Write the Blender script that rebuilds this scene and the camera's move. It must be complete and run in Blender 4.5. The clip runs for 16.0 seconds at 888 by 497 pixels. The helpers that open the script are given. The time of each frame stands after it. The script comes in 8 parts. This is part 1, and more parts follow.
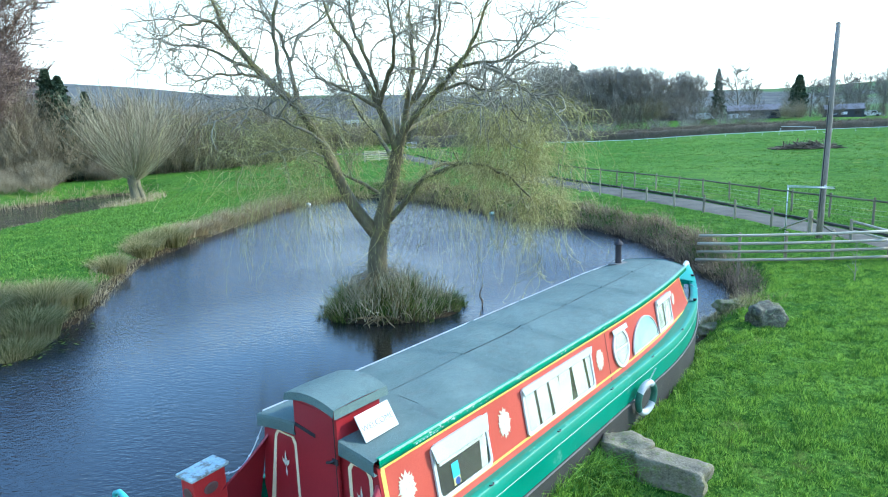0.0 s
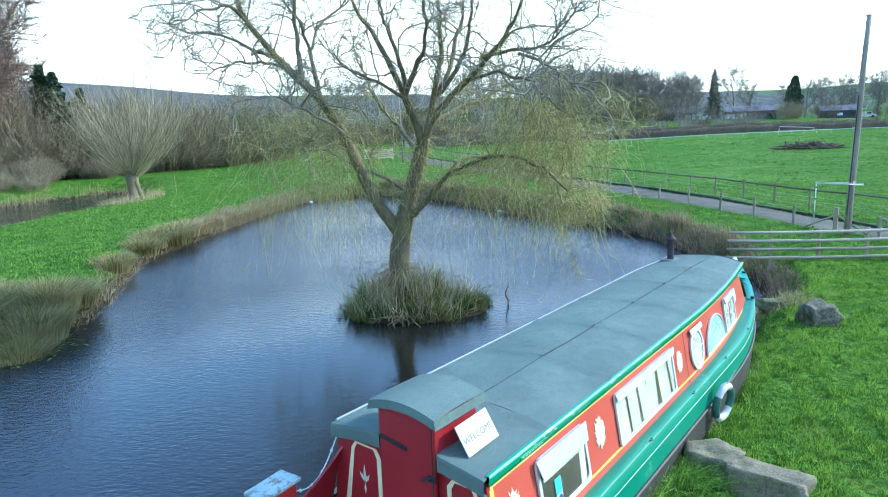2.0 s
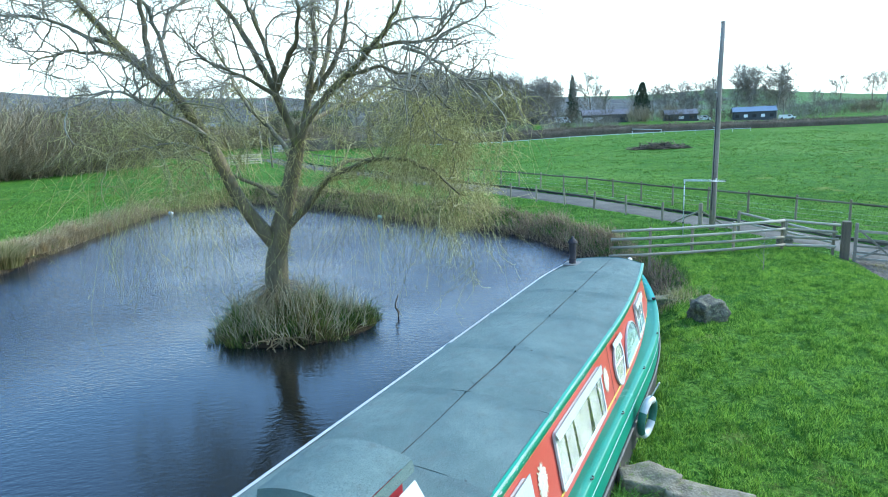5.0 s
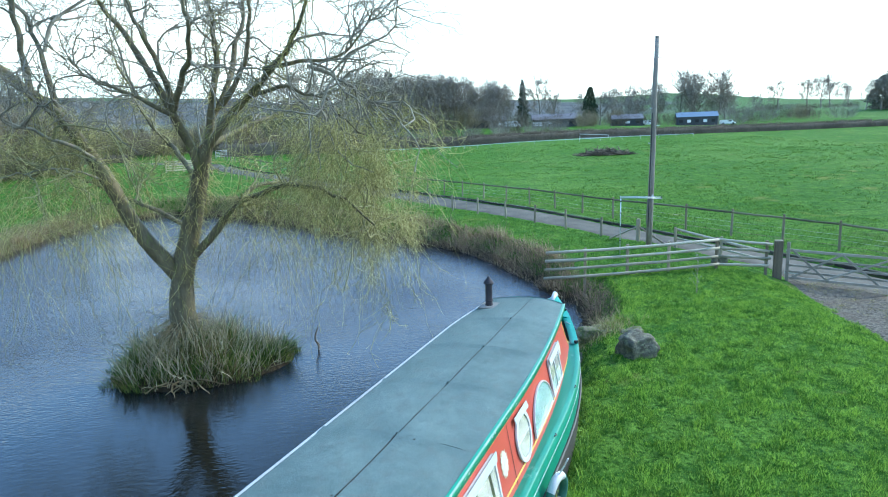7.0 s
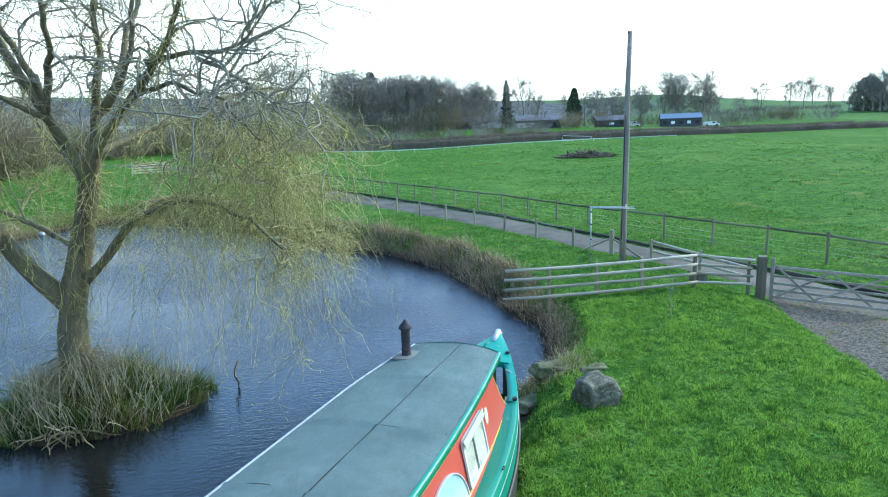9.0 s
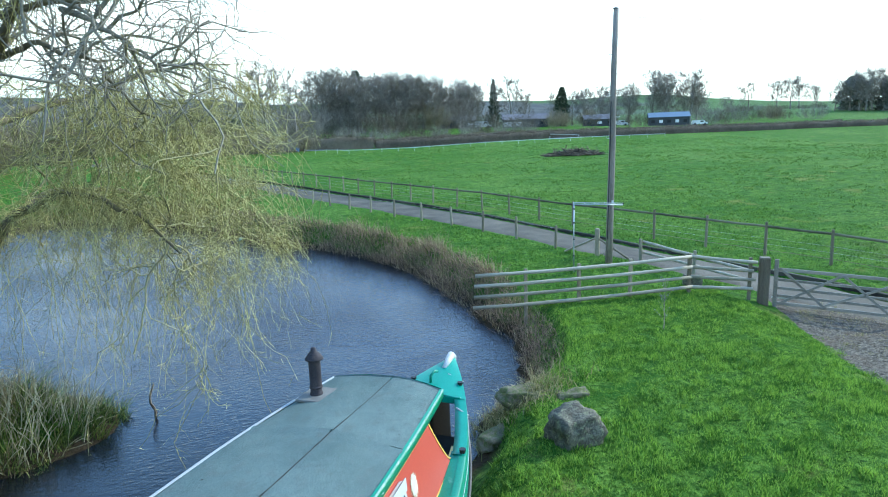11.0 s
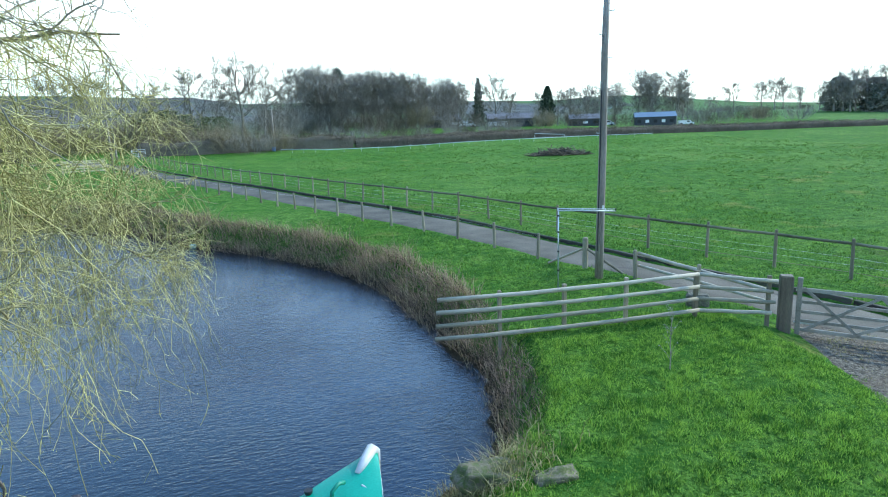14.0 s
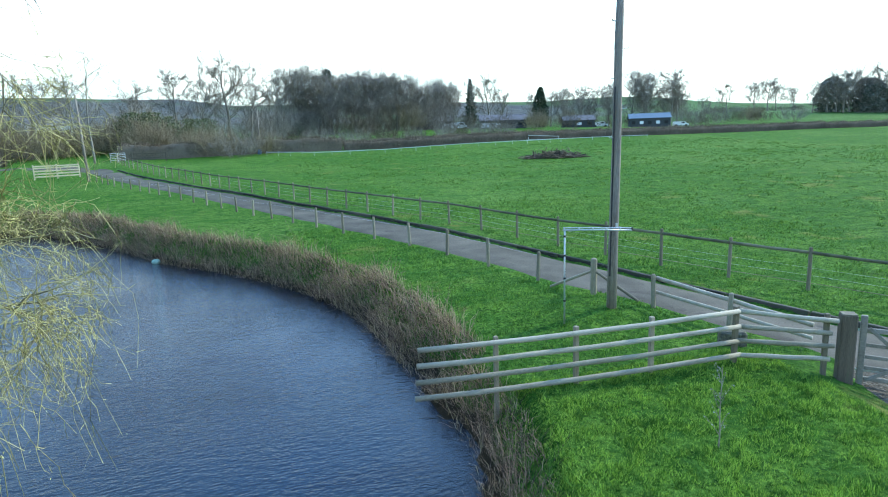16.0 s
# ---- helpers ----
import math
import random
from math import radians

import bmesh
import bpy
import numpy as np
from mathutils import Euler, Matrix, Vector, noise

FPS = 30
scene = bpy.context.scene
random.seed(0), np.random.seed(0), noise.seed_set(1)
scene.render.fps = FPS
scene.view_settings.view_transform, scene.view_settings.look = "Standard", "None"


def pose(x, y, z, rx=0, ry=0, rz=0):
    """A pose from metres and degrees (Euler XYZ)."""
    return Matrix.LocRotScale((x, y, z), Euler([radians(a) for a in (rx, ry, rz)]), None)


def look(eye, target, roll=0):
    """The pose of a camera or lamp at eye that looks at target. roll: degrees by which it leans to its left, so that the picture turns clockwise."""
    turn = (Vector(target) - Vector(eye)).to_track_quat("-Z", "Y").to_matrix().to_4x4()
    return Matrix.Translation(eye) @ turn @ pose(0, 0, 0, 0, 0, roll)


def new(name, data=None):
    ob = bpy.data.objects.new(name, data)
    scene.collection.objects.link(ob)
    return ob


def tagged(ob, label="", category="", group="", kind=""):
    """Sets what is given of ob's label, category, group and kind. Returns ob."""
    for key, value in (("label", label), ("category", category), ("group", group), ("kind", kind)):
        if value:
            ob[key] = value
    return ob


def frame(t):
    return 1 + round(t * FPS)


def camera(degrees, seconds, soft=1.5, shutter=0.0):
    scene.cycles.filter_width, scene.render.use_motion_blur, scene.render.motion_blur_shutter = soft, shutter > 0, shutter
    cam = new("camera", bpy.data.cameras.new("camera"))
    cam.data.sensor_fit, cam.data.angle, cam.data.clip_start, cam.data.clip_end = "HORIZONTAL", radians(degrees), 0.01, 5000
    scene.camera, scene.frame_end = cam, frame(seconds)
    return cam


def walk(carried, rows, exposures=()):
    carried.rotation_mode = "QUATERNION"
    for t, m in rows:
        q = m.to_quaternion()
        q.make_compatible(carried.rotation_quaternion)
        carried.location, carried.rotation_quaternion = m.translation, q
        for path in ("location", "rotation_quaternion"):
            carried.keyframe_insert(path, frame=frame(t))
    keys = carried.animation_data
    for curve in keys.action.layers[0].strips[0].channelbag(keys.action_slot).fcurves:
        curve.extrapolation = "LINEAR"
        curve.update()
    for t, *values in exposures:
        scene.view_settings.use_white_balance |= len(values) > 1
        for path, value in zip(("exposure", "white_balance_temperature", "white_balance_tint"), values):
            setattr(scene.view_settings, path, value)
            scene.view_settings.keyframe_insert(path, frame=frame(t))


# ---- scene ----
cam = camera(71.3, 16.0, soft=1.05)
PATH = [
    (0, (-0.569, -0.252, 6.385), (-0.636, 1.712, 6.015), -2.1),
    (0.5, (-0.803, -0.132, 6.385), (-0.862, 1.833, 6.015), -2.1),
    (1, (-1.103, 0.07, 6.351), (-1.159, 2.035, 5.981), -2.0),
    (1.5, (-1.426, 0.277, 6.258), (-1.477, 2.242, 5.888), -2.0),
    (2, (-1.756, 0.52, 6.142), (-1.798, 2.485, 5.773), -1.9),
    (2.5, (-2.094, 0.758, 6.075), (-2.128, 2.724, 5.709), -1.9),
    (3, (-2.418, 1.018, 6.052), (-2.447, 2.985, 5.69), -2.2),
    (3.5, (-2.541, 1.377, 5.964), (-2.559, 3.343, 5.598), -1.8),
    (4, (-2.423, 1.676, 5.946), (-2.424, 3.643, 5.581), -1.9),
    (4.5, (-2.207, 1.824, 5.963), (-2.065, 3.786, 5.602), -2.3),
    (5, (-2.031, 2.001, 6.053), (-1.674, 3.934, 5.682), -2.2),
    (5.2, (-1.959, 2.039, 6.081), (-1.565, 3.966, 5.719), -2.5),
    (7.3, (-0.491, 3.27, 6.653), (0.012, 5.17, 6.282), -2.0),
    (7.5, (-0.291, 3.415, 6.678), (0.213, 5.315, 6.308), -2.1),
    (8, (0.204, 3.952, 6.696), (0.718, 5.849, 6.329), -2.0),
    (8.5, (0.703, 4.504, 6.663), (1.227, 6.399, 6.295), -1.9),
    (9, (1.153, 5.114, 6.662), (1.691, 7.004, 6.292), -1.9),
    (11.5, (2.851, 7.698, 6.09), (3.425, 9.578, 5.722), -1.9),
    (12, (3.046, 8.09, 6.043), (3.625, 9.969, 5.676), -1.8),
    (12.5, (3.344, 8.528, 6.021), (3.935, 10.403, 5.653), -1.8),
    (13, (3.65, 8.992, 6.03), (4.249, 10.864, 5.66), -1.8),
    (13.5, (4.007, 9.585, 6.015), (4.613, 11.455, 5.646), -1.8),
    (14, (4.328, 10.278, 5.965), (4.94, 12.146, 5.595), -1.8),
    (14.5, (4.69, 11.037, 5.932), (5.307, 12.904, 5.563), -1.8),
    (15, (5.048, 11.892, 6.001), (5.67, 13.755, 5.628), -1.9),
    (15.5, (5.337, 12.675, 6.057), (5.966, 14.537, 5.684), -1.9),
    (16, (5.512, 13.149, 6.044), (6.146, 15.01, 5.678), -1.9),
]
walk(cam, [(t, look(eye, target, roll)) for t, eye, target, roll in PATH],
     exposures=[(0.0, 0.62, 5990, 0.5), (4.0, 0.52, 5990, 0.5), (8.0, 0.42, 6110, 0.5), (13.0, 0.30, 6180, 0.5), (16.0, 0.25, 6220, 0.5)])

# ---- world, sun ----
SUN_AZ, SUN_EL = 82.0, 33.0          # degrees clockwise from +y, and above the horizon
world = bpy.data.worlds.new("sky")
scene.world = world
world.use_nodes = True
wn, wl = world.node_tree.nodes, world.node_tree.links
wn.clear()
sky = wn.new("ShaderNodeTexSky")
sky.sky_type = "NISHITA"
sky.sun_disc = False
sky.sun_elevation = radians(SUN_EL)
sky.sun_rotation = radians(SUN_AZ)
sky.air_density, sky.dust_density, sky.ozone_density = 1.3, 0.4, 4.0
# thin high cloud, thicker towards the horizon
tcw = wn.new("ShaderNodeTexCoord")
mpw = wn.new("ShaderNodeMapping")
mpw.inputs["Scale"].default_value = (1.0, 1.0, 3.0)
nzw = wn.new("ShaderNodeTexNoise")
nzw.inputs["Scale"].default_value = 2.2
nzw.inputs["Detail"].default_value = 7.0
nzw.inputs["Roughness"].default_value = 0.6
sepw = wn.new("ShaderNodeSeparateXYZ")
elw = wn.new("ShaderNodeMapRange")
elw.inputs["From Min"].default_value, elw.inputs["From Max"].default_value = 0.12, 0.36
elw.inputs["To Min"].default_value, elw.inputs["To Max"].default_value = 0.48, -0.36
addw = wn.new("ShaderNodeMath")
addw.operation = "ADD"
rampw = wn.new("ShaderNodeMapRange")
rampw.inputs["From Min"].default_value, rampw.inputs["From Max"].default_value = 0.38, 0.80
rampw.inputs["To Max"].default_value = 0.92
mixw = wn.new("ShaderNodeMix")
mixw.data_type = "RGBA"
bgw = wn.new("ShaderNodeBackground")
bgw.inputs["Strength"].default_value = 0.33
outw = wn.new("ShaderNodeOutputWorld")
# thicker and thinner stretches of the cloud
mpc = wn.new("ShaderNodeMapping")
mpc.inputs["Scale"].default_value = (1.0, 1.0, 5.0)
nzc = wn.new("ShaderNodeTexNoise")
nzc.inputs["Scale"].default_value, nzc.inputs["Detail"].default_value, nzc.inputs["Roughness"].default_value = 3.4, 6.0, 0.55
rmc = wn.new("ShaderNodeMapRange")
rmc.inputs["From Min"].default_value, rmc.inputs["From Max"].default_value = 0.36, 0.62
mxc = wn.new("ShaderNodeMix")
mxc.data_type = "RGBA"
mxc.inputs["A"].default_value, mxc.inputs["B"].default_value = (1.85, 2.14, 2.16, 1.0), (3.05, 3.22, 3.18, 1.0)
wl.new(tcw.outputs["Generated"], mpc.inputs["Vector"])
wl.new(mpc.outputs["Vector"], nzc.inputs["Vector"])
wl.new(nzc.outputs["Fac"], rmc.inputs["Value"])
wl.new(rmc.outputs["Result"], mxc.inputs["Factor"])
lowc = wn.new("ShaderNodeMapRange")
lowc.inputs["From Min"].default_value, lowc.inputs["From Max"].default_value = 0.08, 0.44
lowc.inputs["To Min"].default_value, lowc.inputs["To Max"].default_value = 1.9, 1.0
glow = wn.new("ShaderNodeVectorMath")
glow.operation = "SCALE"
wl.new(sepw.outputs["Z"], lowc.inputs["Value"])
wl.new(mxc.outputs["Result"], glow.inputs["Vector"])
wl.new(lowc.outputs["Result"], glow.inputs["Scale"])
wl.new(glow.outputs["Vector"], mixw.inputs["B"])
wl.new(tcw.outputs["Generated"], mpw.inputs["Vector"])
wl.new(mpw.outputs["Vector"], nzw.inputs["Vector"])
wl.new(tcw.outputs["Generated"], sepw.inputs["Vector"])
wl.new(sepw.outputs["Z"], elw.inputs["Value"])
wl.new(nzw.outputs["Fac"], addw.inputs[0])
wl.new(elw.outputs["Result"], addw.inputs[1])
wl.new(addw.outputs["Value"], rampw.inputs["Value"])
wl.new(rampw.outputs["Result"], mixw.inputs["Factor"])
deep = wn.new("ShaderNodeVectorMath")
deep.operation = "MULTIPLY"
deep.inputs[1].default_value = (1.08, 1.17, 1.30)
wl.new(sky.outputs["Color"], deep.inputs[0])
wl.new(deep.outputs["Vector"], mixw.inputs["A"])
wl.new(mixw.outputs["Result"], bgw.inputs["Color"])
wl.new(bgw.outputs["Background"], outw.inputs["Surface"])

sun = new("sun", bpy.data.lights.new("sun", "SUN"))
sun.data.energy, sun.data.angle, sun.data.color = 3.6, radians(1.2), (1.0, 0.95, 0.86)
sdir = Vector((math.sin(radians(SUN_AZ)) * math.cos(radians(SUN_EL)), math.cos(radians(SUN_AZ)) * math.cos(radians(SUN_EL)), math.sin(radians(SUN_EL))))
sun.rotation_mode = "QUATERNION"
sun.rotation_quaternion = sdir.to_track_quat("Z", "Y")
sun.location = (40, 0, 40)


# ---- materials ----
def mat(name, c1, c2, scale=3.0, rough=0.7, bump=0.2, fine=40.0, metal=0.0, c3=None, wear=0.62, island=0.0, per_object=0.0, stretch=(1, 1, 1), spec=0.5, trans=0.0, bump_dist=0.02):
    """Two scales of noise between c1 and c2, patches of c3, random tint per island or object, fine relief."""
    m = bpy.data.materials.new(name)
    m.use_nodes = True
    n, l = m.node_tree.nodes, m.node_tree.links
    p = n["Principled BSDF"]
    tc = n.new("ShaderNodeTexCoord")
    mp = n.new("ShaderNodeMapping")
    mp.inputs["Scale"].default_value = stretch
    l.new(tc.outputs["Object"], mp.inputs["Vector"])
    big = n.new("ShaderNodeTexNoise")
    big.inputs["Scale"].default_value, big.inputs["Detail"].default_value = scale, 6.0
    small = n.new("ShaderNodeTexNoise")
    small.inputs["Scale"].default_value, small.inputs["Detail"].default_value = fine, 4.0
    l.new(mp.outputs["Vector"], big.inputs["Vector"])
    l.new(mp.outputs["Vector"], small.inputs["Vector"])
    fac = n.new("ShaderNodeMath")
    fac.operation = "MULTIPLY_ADD"
    fac.inputs[1].default_value = 0.45
    l.new(small.outputs["Fac"], fac.inputs[0])
    sc = n.new("ShaderNodeMath")
    sc.operation = "MULTIPLY"
    sc.inputs[1].default_value = 0.55
    l.new(big.outputs["Fac"], sc.inputs[0])
    l.new(sc.outputs[0], fac.inputs[2])
    last = fac.outputs[0]
    if island or per_object:
        src = n.new("ShaderNodeNewGeometry").outputs["Random Per Island"] if island else n.new("ShaderNodeObjectInfo").outputs["Random"]
        ad = n.new("ShaderNodeMath")
        ad.operation = "MULTIPLY_ADD"
        l.new(src, ad.inputs[0])
        amount = island or per_object
        ad.inputs[1].default_value = amount
        sb = n.new("ShaderNodeMath")
        sb.operation = "SUBTRACT"
        l.new(last, sb.inputs[0])
        sb.inputs[1].default_value = amount / 2
        l.new(sb.outputs[0], ad.inputs[2])
        last = ad.outputs[0]
    mr = n.new("ShaderNodeMapRange")
    mr.inputs["From Min"].default_value, mr.inputs["From Max"].default_value = 0.32, 0.68
    l.new(last, mr.inputs["Value"])
    mix = n.new("ShaderNodeMix")
    mix.data_type = "RGBA"
    mix.inputs["A"].default_value, mix.inputs["B"].default_value = (*c1, 1), (*c2, 1)
    l.new(mr.outputs["Result"], mix.inputs["Factor"])
    colour = mix.outputs["Result"]
    if c3:
        pat = n.new("ShaderNodeTexNoise")
        pat.inputs["Scale"].default_value, pat.inputs["Detail"].default_value = scale * 2.3, 8.0
        pat.inputs["Roughness"].default_value = 0.7
        l.new(mp.outputs["Vector"], pat.inputs["Vector"])
        pr = n.new("ShaderNodeMapRange")
        pr.inputs["From Min"].default_value, pr.inputs["From Max"].default_value = wear - 0.04, wear + 0.08
        l.new(pat.outputs["Fac"], pr.inputs["Value"])
        m2 = n.new("ShaderNodeMix")
        m2.data_type = "RGBA"
        m2.inputs["B"].default_value = (*c3, 1)
        l.new(pr.outputs["Result"], m2.inputs["Factor"])
        l.new(colour, m2.inputs["A"])
        colour = m2.outputs["Result"]
    l.new(colour, p.inputs["Base Color"])
    p.inputs["Roughness"].default_value, p.inputs["Metallic"].default_value = rough, metal
    p.inputs["Specular IOR Level"].default_value = spec
    if bump:
        b = n.new("ShaderNodeBump")
        b.inputs["Strength"].default_value, b.inputs["Distance"].default_value = bump, bump_dist
        l.new(fac.outputs[0], b.inputs["Height"])
        l.new(b.outputs["Normal"], p.inputs["Normal"])
    if trans:
        tr = n.new("ShaderNodeBsdfTranslucent")
        l.new(colour, tr.inputs["Color"])
        ms = n.new("ShaderNodeMixShader")
        ms.inputs[0].default_value = trans
        l.new(p.outputs[0], ms.inputs[1])
        l.new(tr.outputs[0], ms.inputs[2])
        l.new(ms.outputs[0], n["Material Output"].inputs["Surface"])
    return m


GRASS_BLADE = mat("grass_blade", (0.058, 0.165, 0.017), (0.35, 0.54, 0.080), 1.4, 0.65, 0, 11.0, c3=(0.045, 0.130, 0.018), wear=0.555, island=0.60, trans=0.3, spec=0.2)
BANKGRASS = mat("bank_grass_blade", (0.050, 0.145, 0.018), (0.24, 0.42, 0.065), 0.9, 0.7, 0, 5.0, c3=(0.045, 0.125, 0.018), wear=0.53, island=0.5, trans=0.25, spec=0.2)
COARSE = mat("coarse_grass", (0.055, 0.140, 0.020), (0.20, 0.34, 0.060), 0.5, 0.75, 0, 3.0, island=0.6, trans=0.2, spec=0.2)
RUSH = mat("rush_blade", (0.15, 0.155, 0.050), (0.46, 0.40, 0.20), 0.8, 0.75, 0, 3.0, island=0.6, trans=0.35, spec=0.2)
STRAW = mat("straw_grass", (0.28, 0.22, 0.11), (0.56, 0.45, 0.27), 0.6, 0.8, 0, 3.0, island=0.7, trans=0.3, spec=0.2)
SCRUB = mat("scrub_twig", (0.085, 0.060, 0.042), (0.36, 0.26, 0.185), 0.5, 0.85, 0, 3.0, island=0.7, spec=0.2)
GREENRUSH = mat("green_rush", (0.030, 0.062, 0.010), (0.20, 0.250, 0.050), 0.8, 0.7, 0, 3.0, island=0.6, trans=0.2, spec=0.2)
DEADSTEM = mat("dead_stem", (0.115, 0.085, 0.040), (0.34, 0.265, 0.140), 0.8, 0.8, 0, 3.0, island=0.65, trans=0.2, spec=0.2)
CANE = mat("pale_cane", (0.27, 0.235, 0.135), (0.55, 0.49, 0.31), 0.8, 0.8, 0, 3.0, island=0.6, spec=0.2)
BARK = mat("willow_bark", (0.075, 0.062, 0.036), (0.24, 0.205, 0.120), 2.0, 0.9, 0.9, 14.0, stretch=(1, 1, 0.35), c3=(0.17, 0.19, 0.05), wear=0.60, bump_dist=0.05)
BRANCH = mat("branch_bark", (0.145, 0.132, 0.098), (0.38, 0.35, 0.27), 2.0, 0.85, 0.4, 20.0, c3=(0.20, 0.21, 0.06), wear=0.62)
OLIVEBRANCH = mat("olive_branch_bark", (0.150, 0.138, 0.062), (0.42, 0.385, 0.19), 2.0, 0.85, 0.3, 20.0)
WILLOW_TWIG = mat("willow_twig", (0.23, 0.21, 0.07), (0.57, 0.52, 0.21), 0.5, 0.75, 0, 3.0, island=0.6, spec=0.3, trans=0.1)
CATKIN = mat("catkin_leaf", (0.36, 0.37, 0.08), (0.64, 0.61, 0.21), 0.5, 0.7, 0, 3.0, island=0.7, spec=0.2, trans=0.35)
RUDDY = mat("ruddy_twig", (0.11, 0.078, 0.066), (0.31, 0.215, 0.165), 0.3, 0.9, 0, 2.0, island=0.5, spec=0.2)
FARBARK = mat("bare_tree_bark", (0.155, 0.142, 0.118), (0.36, 0.33, 0.275), 0.4, 0.9, 0, 3.0, island=0.4, per_object=0, spec=0.2)
POLLARD_ROD = mat("pollard_rod", (0.24, 0.215, 0.12), (0.46, 0.42, 0.26), 0.5, 0.8, 0, 3.0, island=0.6, spec=0.2)
BROWNTWIG = mat("brown_thicket_twig", (0.145, 0.120, 0.072), (0.40, 0.335, 0.22), 0.3, 0.9, 0, 2.0, island=0.5, spec=0.2)
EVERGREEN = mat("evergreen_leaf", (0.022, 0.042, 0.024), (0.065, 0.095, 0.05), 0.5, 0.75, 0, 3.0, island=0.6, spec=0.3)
# evergreen leaf made paler and greyer, distance haze put into its colour
HAZEGREEN = mat("hazed_evergreen", (0.11, 0.125, 0.10), (0.25, 0.26, 0.21), 0.5, 0.8, 0, 3.0, island=0.6, spec=0.2)
IVY = mat("ivy_leaf", (0.055, 0.075, 0.028), (0.17, 0.18, 0.075), 0.5, 0.75, 0, 3.0, island=0.6, spec=0.4)
HEDGE = mat("hedge_twig", (0.078, 0.064, 0.046), (0.20, 0.165, 0.12), 0.3, 0.9, 0, 3.0, island=0.5, spec=0.2)
FELTDARK = mat("felt_joint", (0.03, 0.035, 0.035), (0.07, 0.08, 0.075), 4.0, 0.9, 0.3, 90.0)
GREENPAINT = mat("green_gloss_paint", (0.0, 0.20, 0.095), (0.01, 0.30, 0.16), 1.5, 0.35, 0.06, 60.0, c3=(0.42, 0.55, 0.46), wear=0.70)
DECKTEAL = mat("deck_teal_paint", (0.0, 0.21, 0.135), (0.02, 0.33, 0.22), 0.9, 0.38, 0.06, 50.0, c3=(0.16, 0.36, 0.28), wear=0.66)
HULLGREEN = mat("hull_green_paint", (0.0, 0.155, 0.088), (0.010, 0.255, 0.155), 0.9, 0.45, 0.06, 50.0, c3=(0.16, 0.36, 0.28), wear=0.66)
REDPAINT = mat("orange_red_paint", (0.43, 0.062, 0.040), (0.52, 0.092, 0.062), 1.2, 0.4, 0.06, 60.0, c3=(0.46, 0.12, 0.08), wear=0.68)
MAROON = mat("maroon_paint", (0.24, 0.010, 0.016), (0.36, 0.020, 0.028), 1.3, 0.42, 0.08, 50.0, c3=(0.30, 0.04, 0.04), wear=0.68)
YELLOWPAINT = mat("yellow_line_paint", (0.70, 0.44, 0.07), (0.82, 0.60, 0.16), 2.0, 0.45, 0.04, 60.0)
CREAM = mat("cream_line_paint", (0.72, 0.56, 0.33), (0.84, 0.70, 0.46), 2.0, 0.5, 0.04, 60.0)
WHITEPAINT = mat("white_paint", (0.46, 0.465, 0.445), (0.58, 0.58, 0.56), 2.0, 0.45, 0.05, 60.0, c3=(0.45, 0.47, 0.42), wear=0.70)
FLOWERCREAM = mat("flower_cream", (0.50, 0.46, 0.34), (0.66, 0.63, 0.52), 14.0, 0.6, 0.05, 60.0, c3=(0.55, 0.42, 0.26), wear=0.60)
FLOWERLEAF = mat("painted_leaf", (0.50, 0.47, 0.29), (0.64, 0.61, 0.44), 8.0, 0.6, 0.05, 60.0)
BLACKHULL = mat("bitumen_black", (0.018, 0.017, 0.016), (0.05, 0.046, 0.042), 1.6, 0.6, 0.25, 40.0, c3=(0.10, 0.075, 0.055), wear=0.64)
CURTAIN = mat("white_curtain", (0.29, 0.30, 0.29), (0.47, 0.48, 0.465), 3.0, 0.9, 0.1, 80.0)
PALEFLAP = mat("pale_aqua_flap", (0.38, 0.45, 0.43), (0.50, 0.555, 0.535), 2.0, 0.5, 0.1, 60.0)
SKYPANEL = mat("pale_blue_panel", (0.16, 0.36, 0.46), (0.48, 0.59, 0.61), 2.4, 0.35, 0.05, 60.0)
# near black that paints in the shade of insides; also joints and dark panes
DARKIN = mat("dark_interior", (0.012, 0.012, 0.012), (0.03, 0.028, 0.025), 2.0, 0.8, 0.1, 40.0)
RUST = mat("rusted_iron", (0.022, 0.020, 0.024), (0.066, 0.056, 0.060), 5.0, 0.75, 0.5, 60.0, metal=0.35, c3=(0.12, 0.085, 0.065), wear=0.62)
STEEL = mat("galvanised_steel", (0.46, 0.50, 0.52), (0.66, 0.69, 0.70), 4.0, 0.4, 0.1, 60.0, metal=0.6)
BLACKIRON = mat("black_iron", (0.015, 0.015, 0.017), (0.04, 0.04, 0.042), 6.0, 0.55, 0.2, 60.0, metal=0.3)
RAILWOOD = mat("weathered_rail_wood", (0.22, 0.200, 0.140), (0.45, 0.41, 0.315), 2.0, 0.85, 0.5, 30.0, stretch=(0.5, 2.5, 2.5), c3=(0.30, 0.29, 0.22), wear=0.62, per_object=0.25)
FIELDRAIL = mat("mossy_rail_wood", (0.070, 0.070, 0.042), (0.19, 0.185, 0.115), 2.0, 0.88, 0.5, 25.0, c3=(0.11, 0.14, 0.06), wear=0.60, per_object=0.3)
POSTWOOD = mat("fence_post_wood", (0.150, 0.130, 0.088), (0.34, 0.30, 0.21), 2.0, 0.88, 0.5, 25.0, stretch=(2.5, 2.5, 0.5), c3=(0.20, 0.21, 0.12), wear=0.63, per_object=0.35)
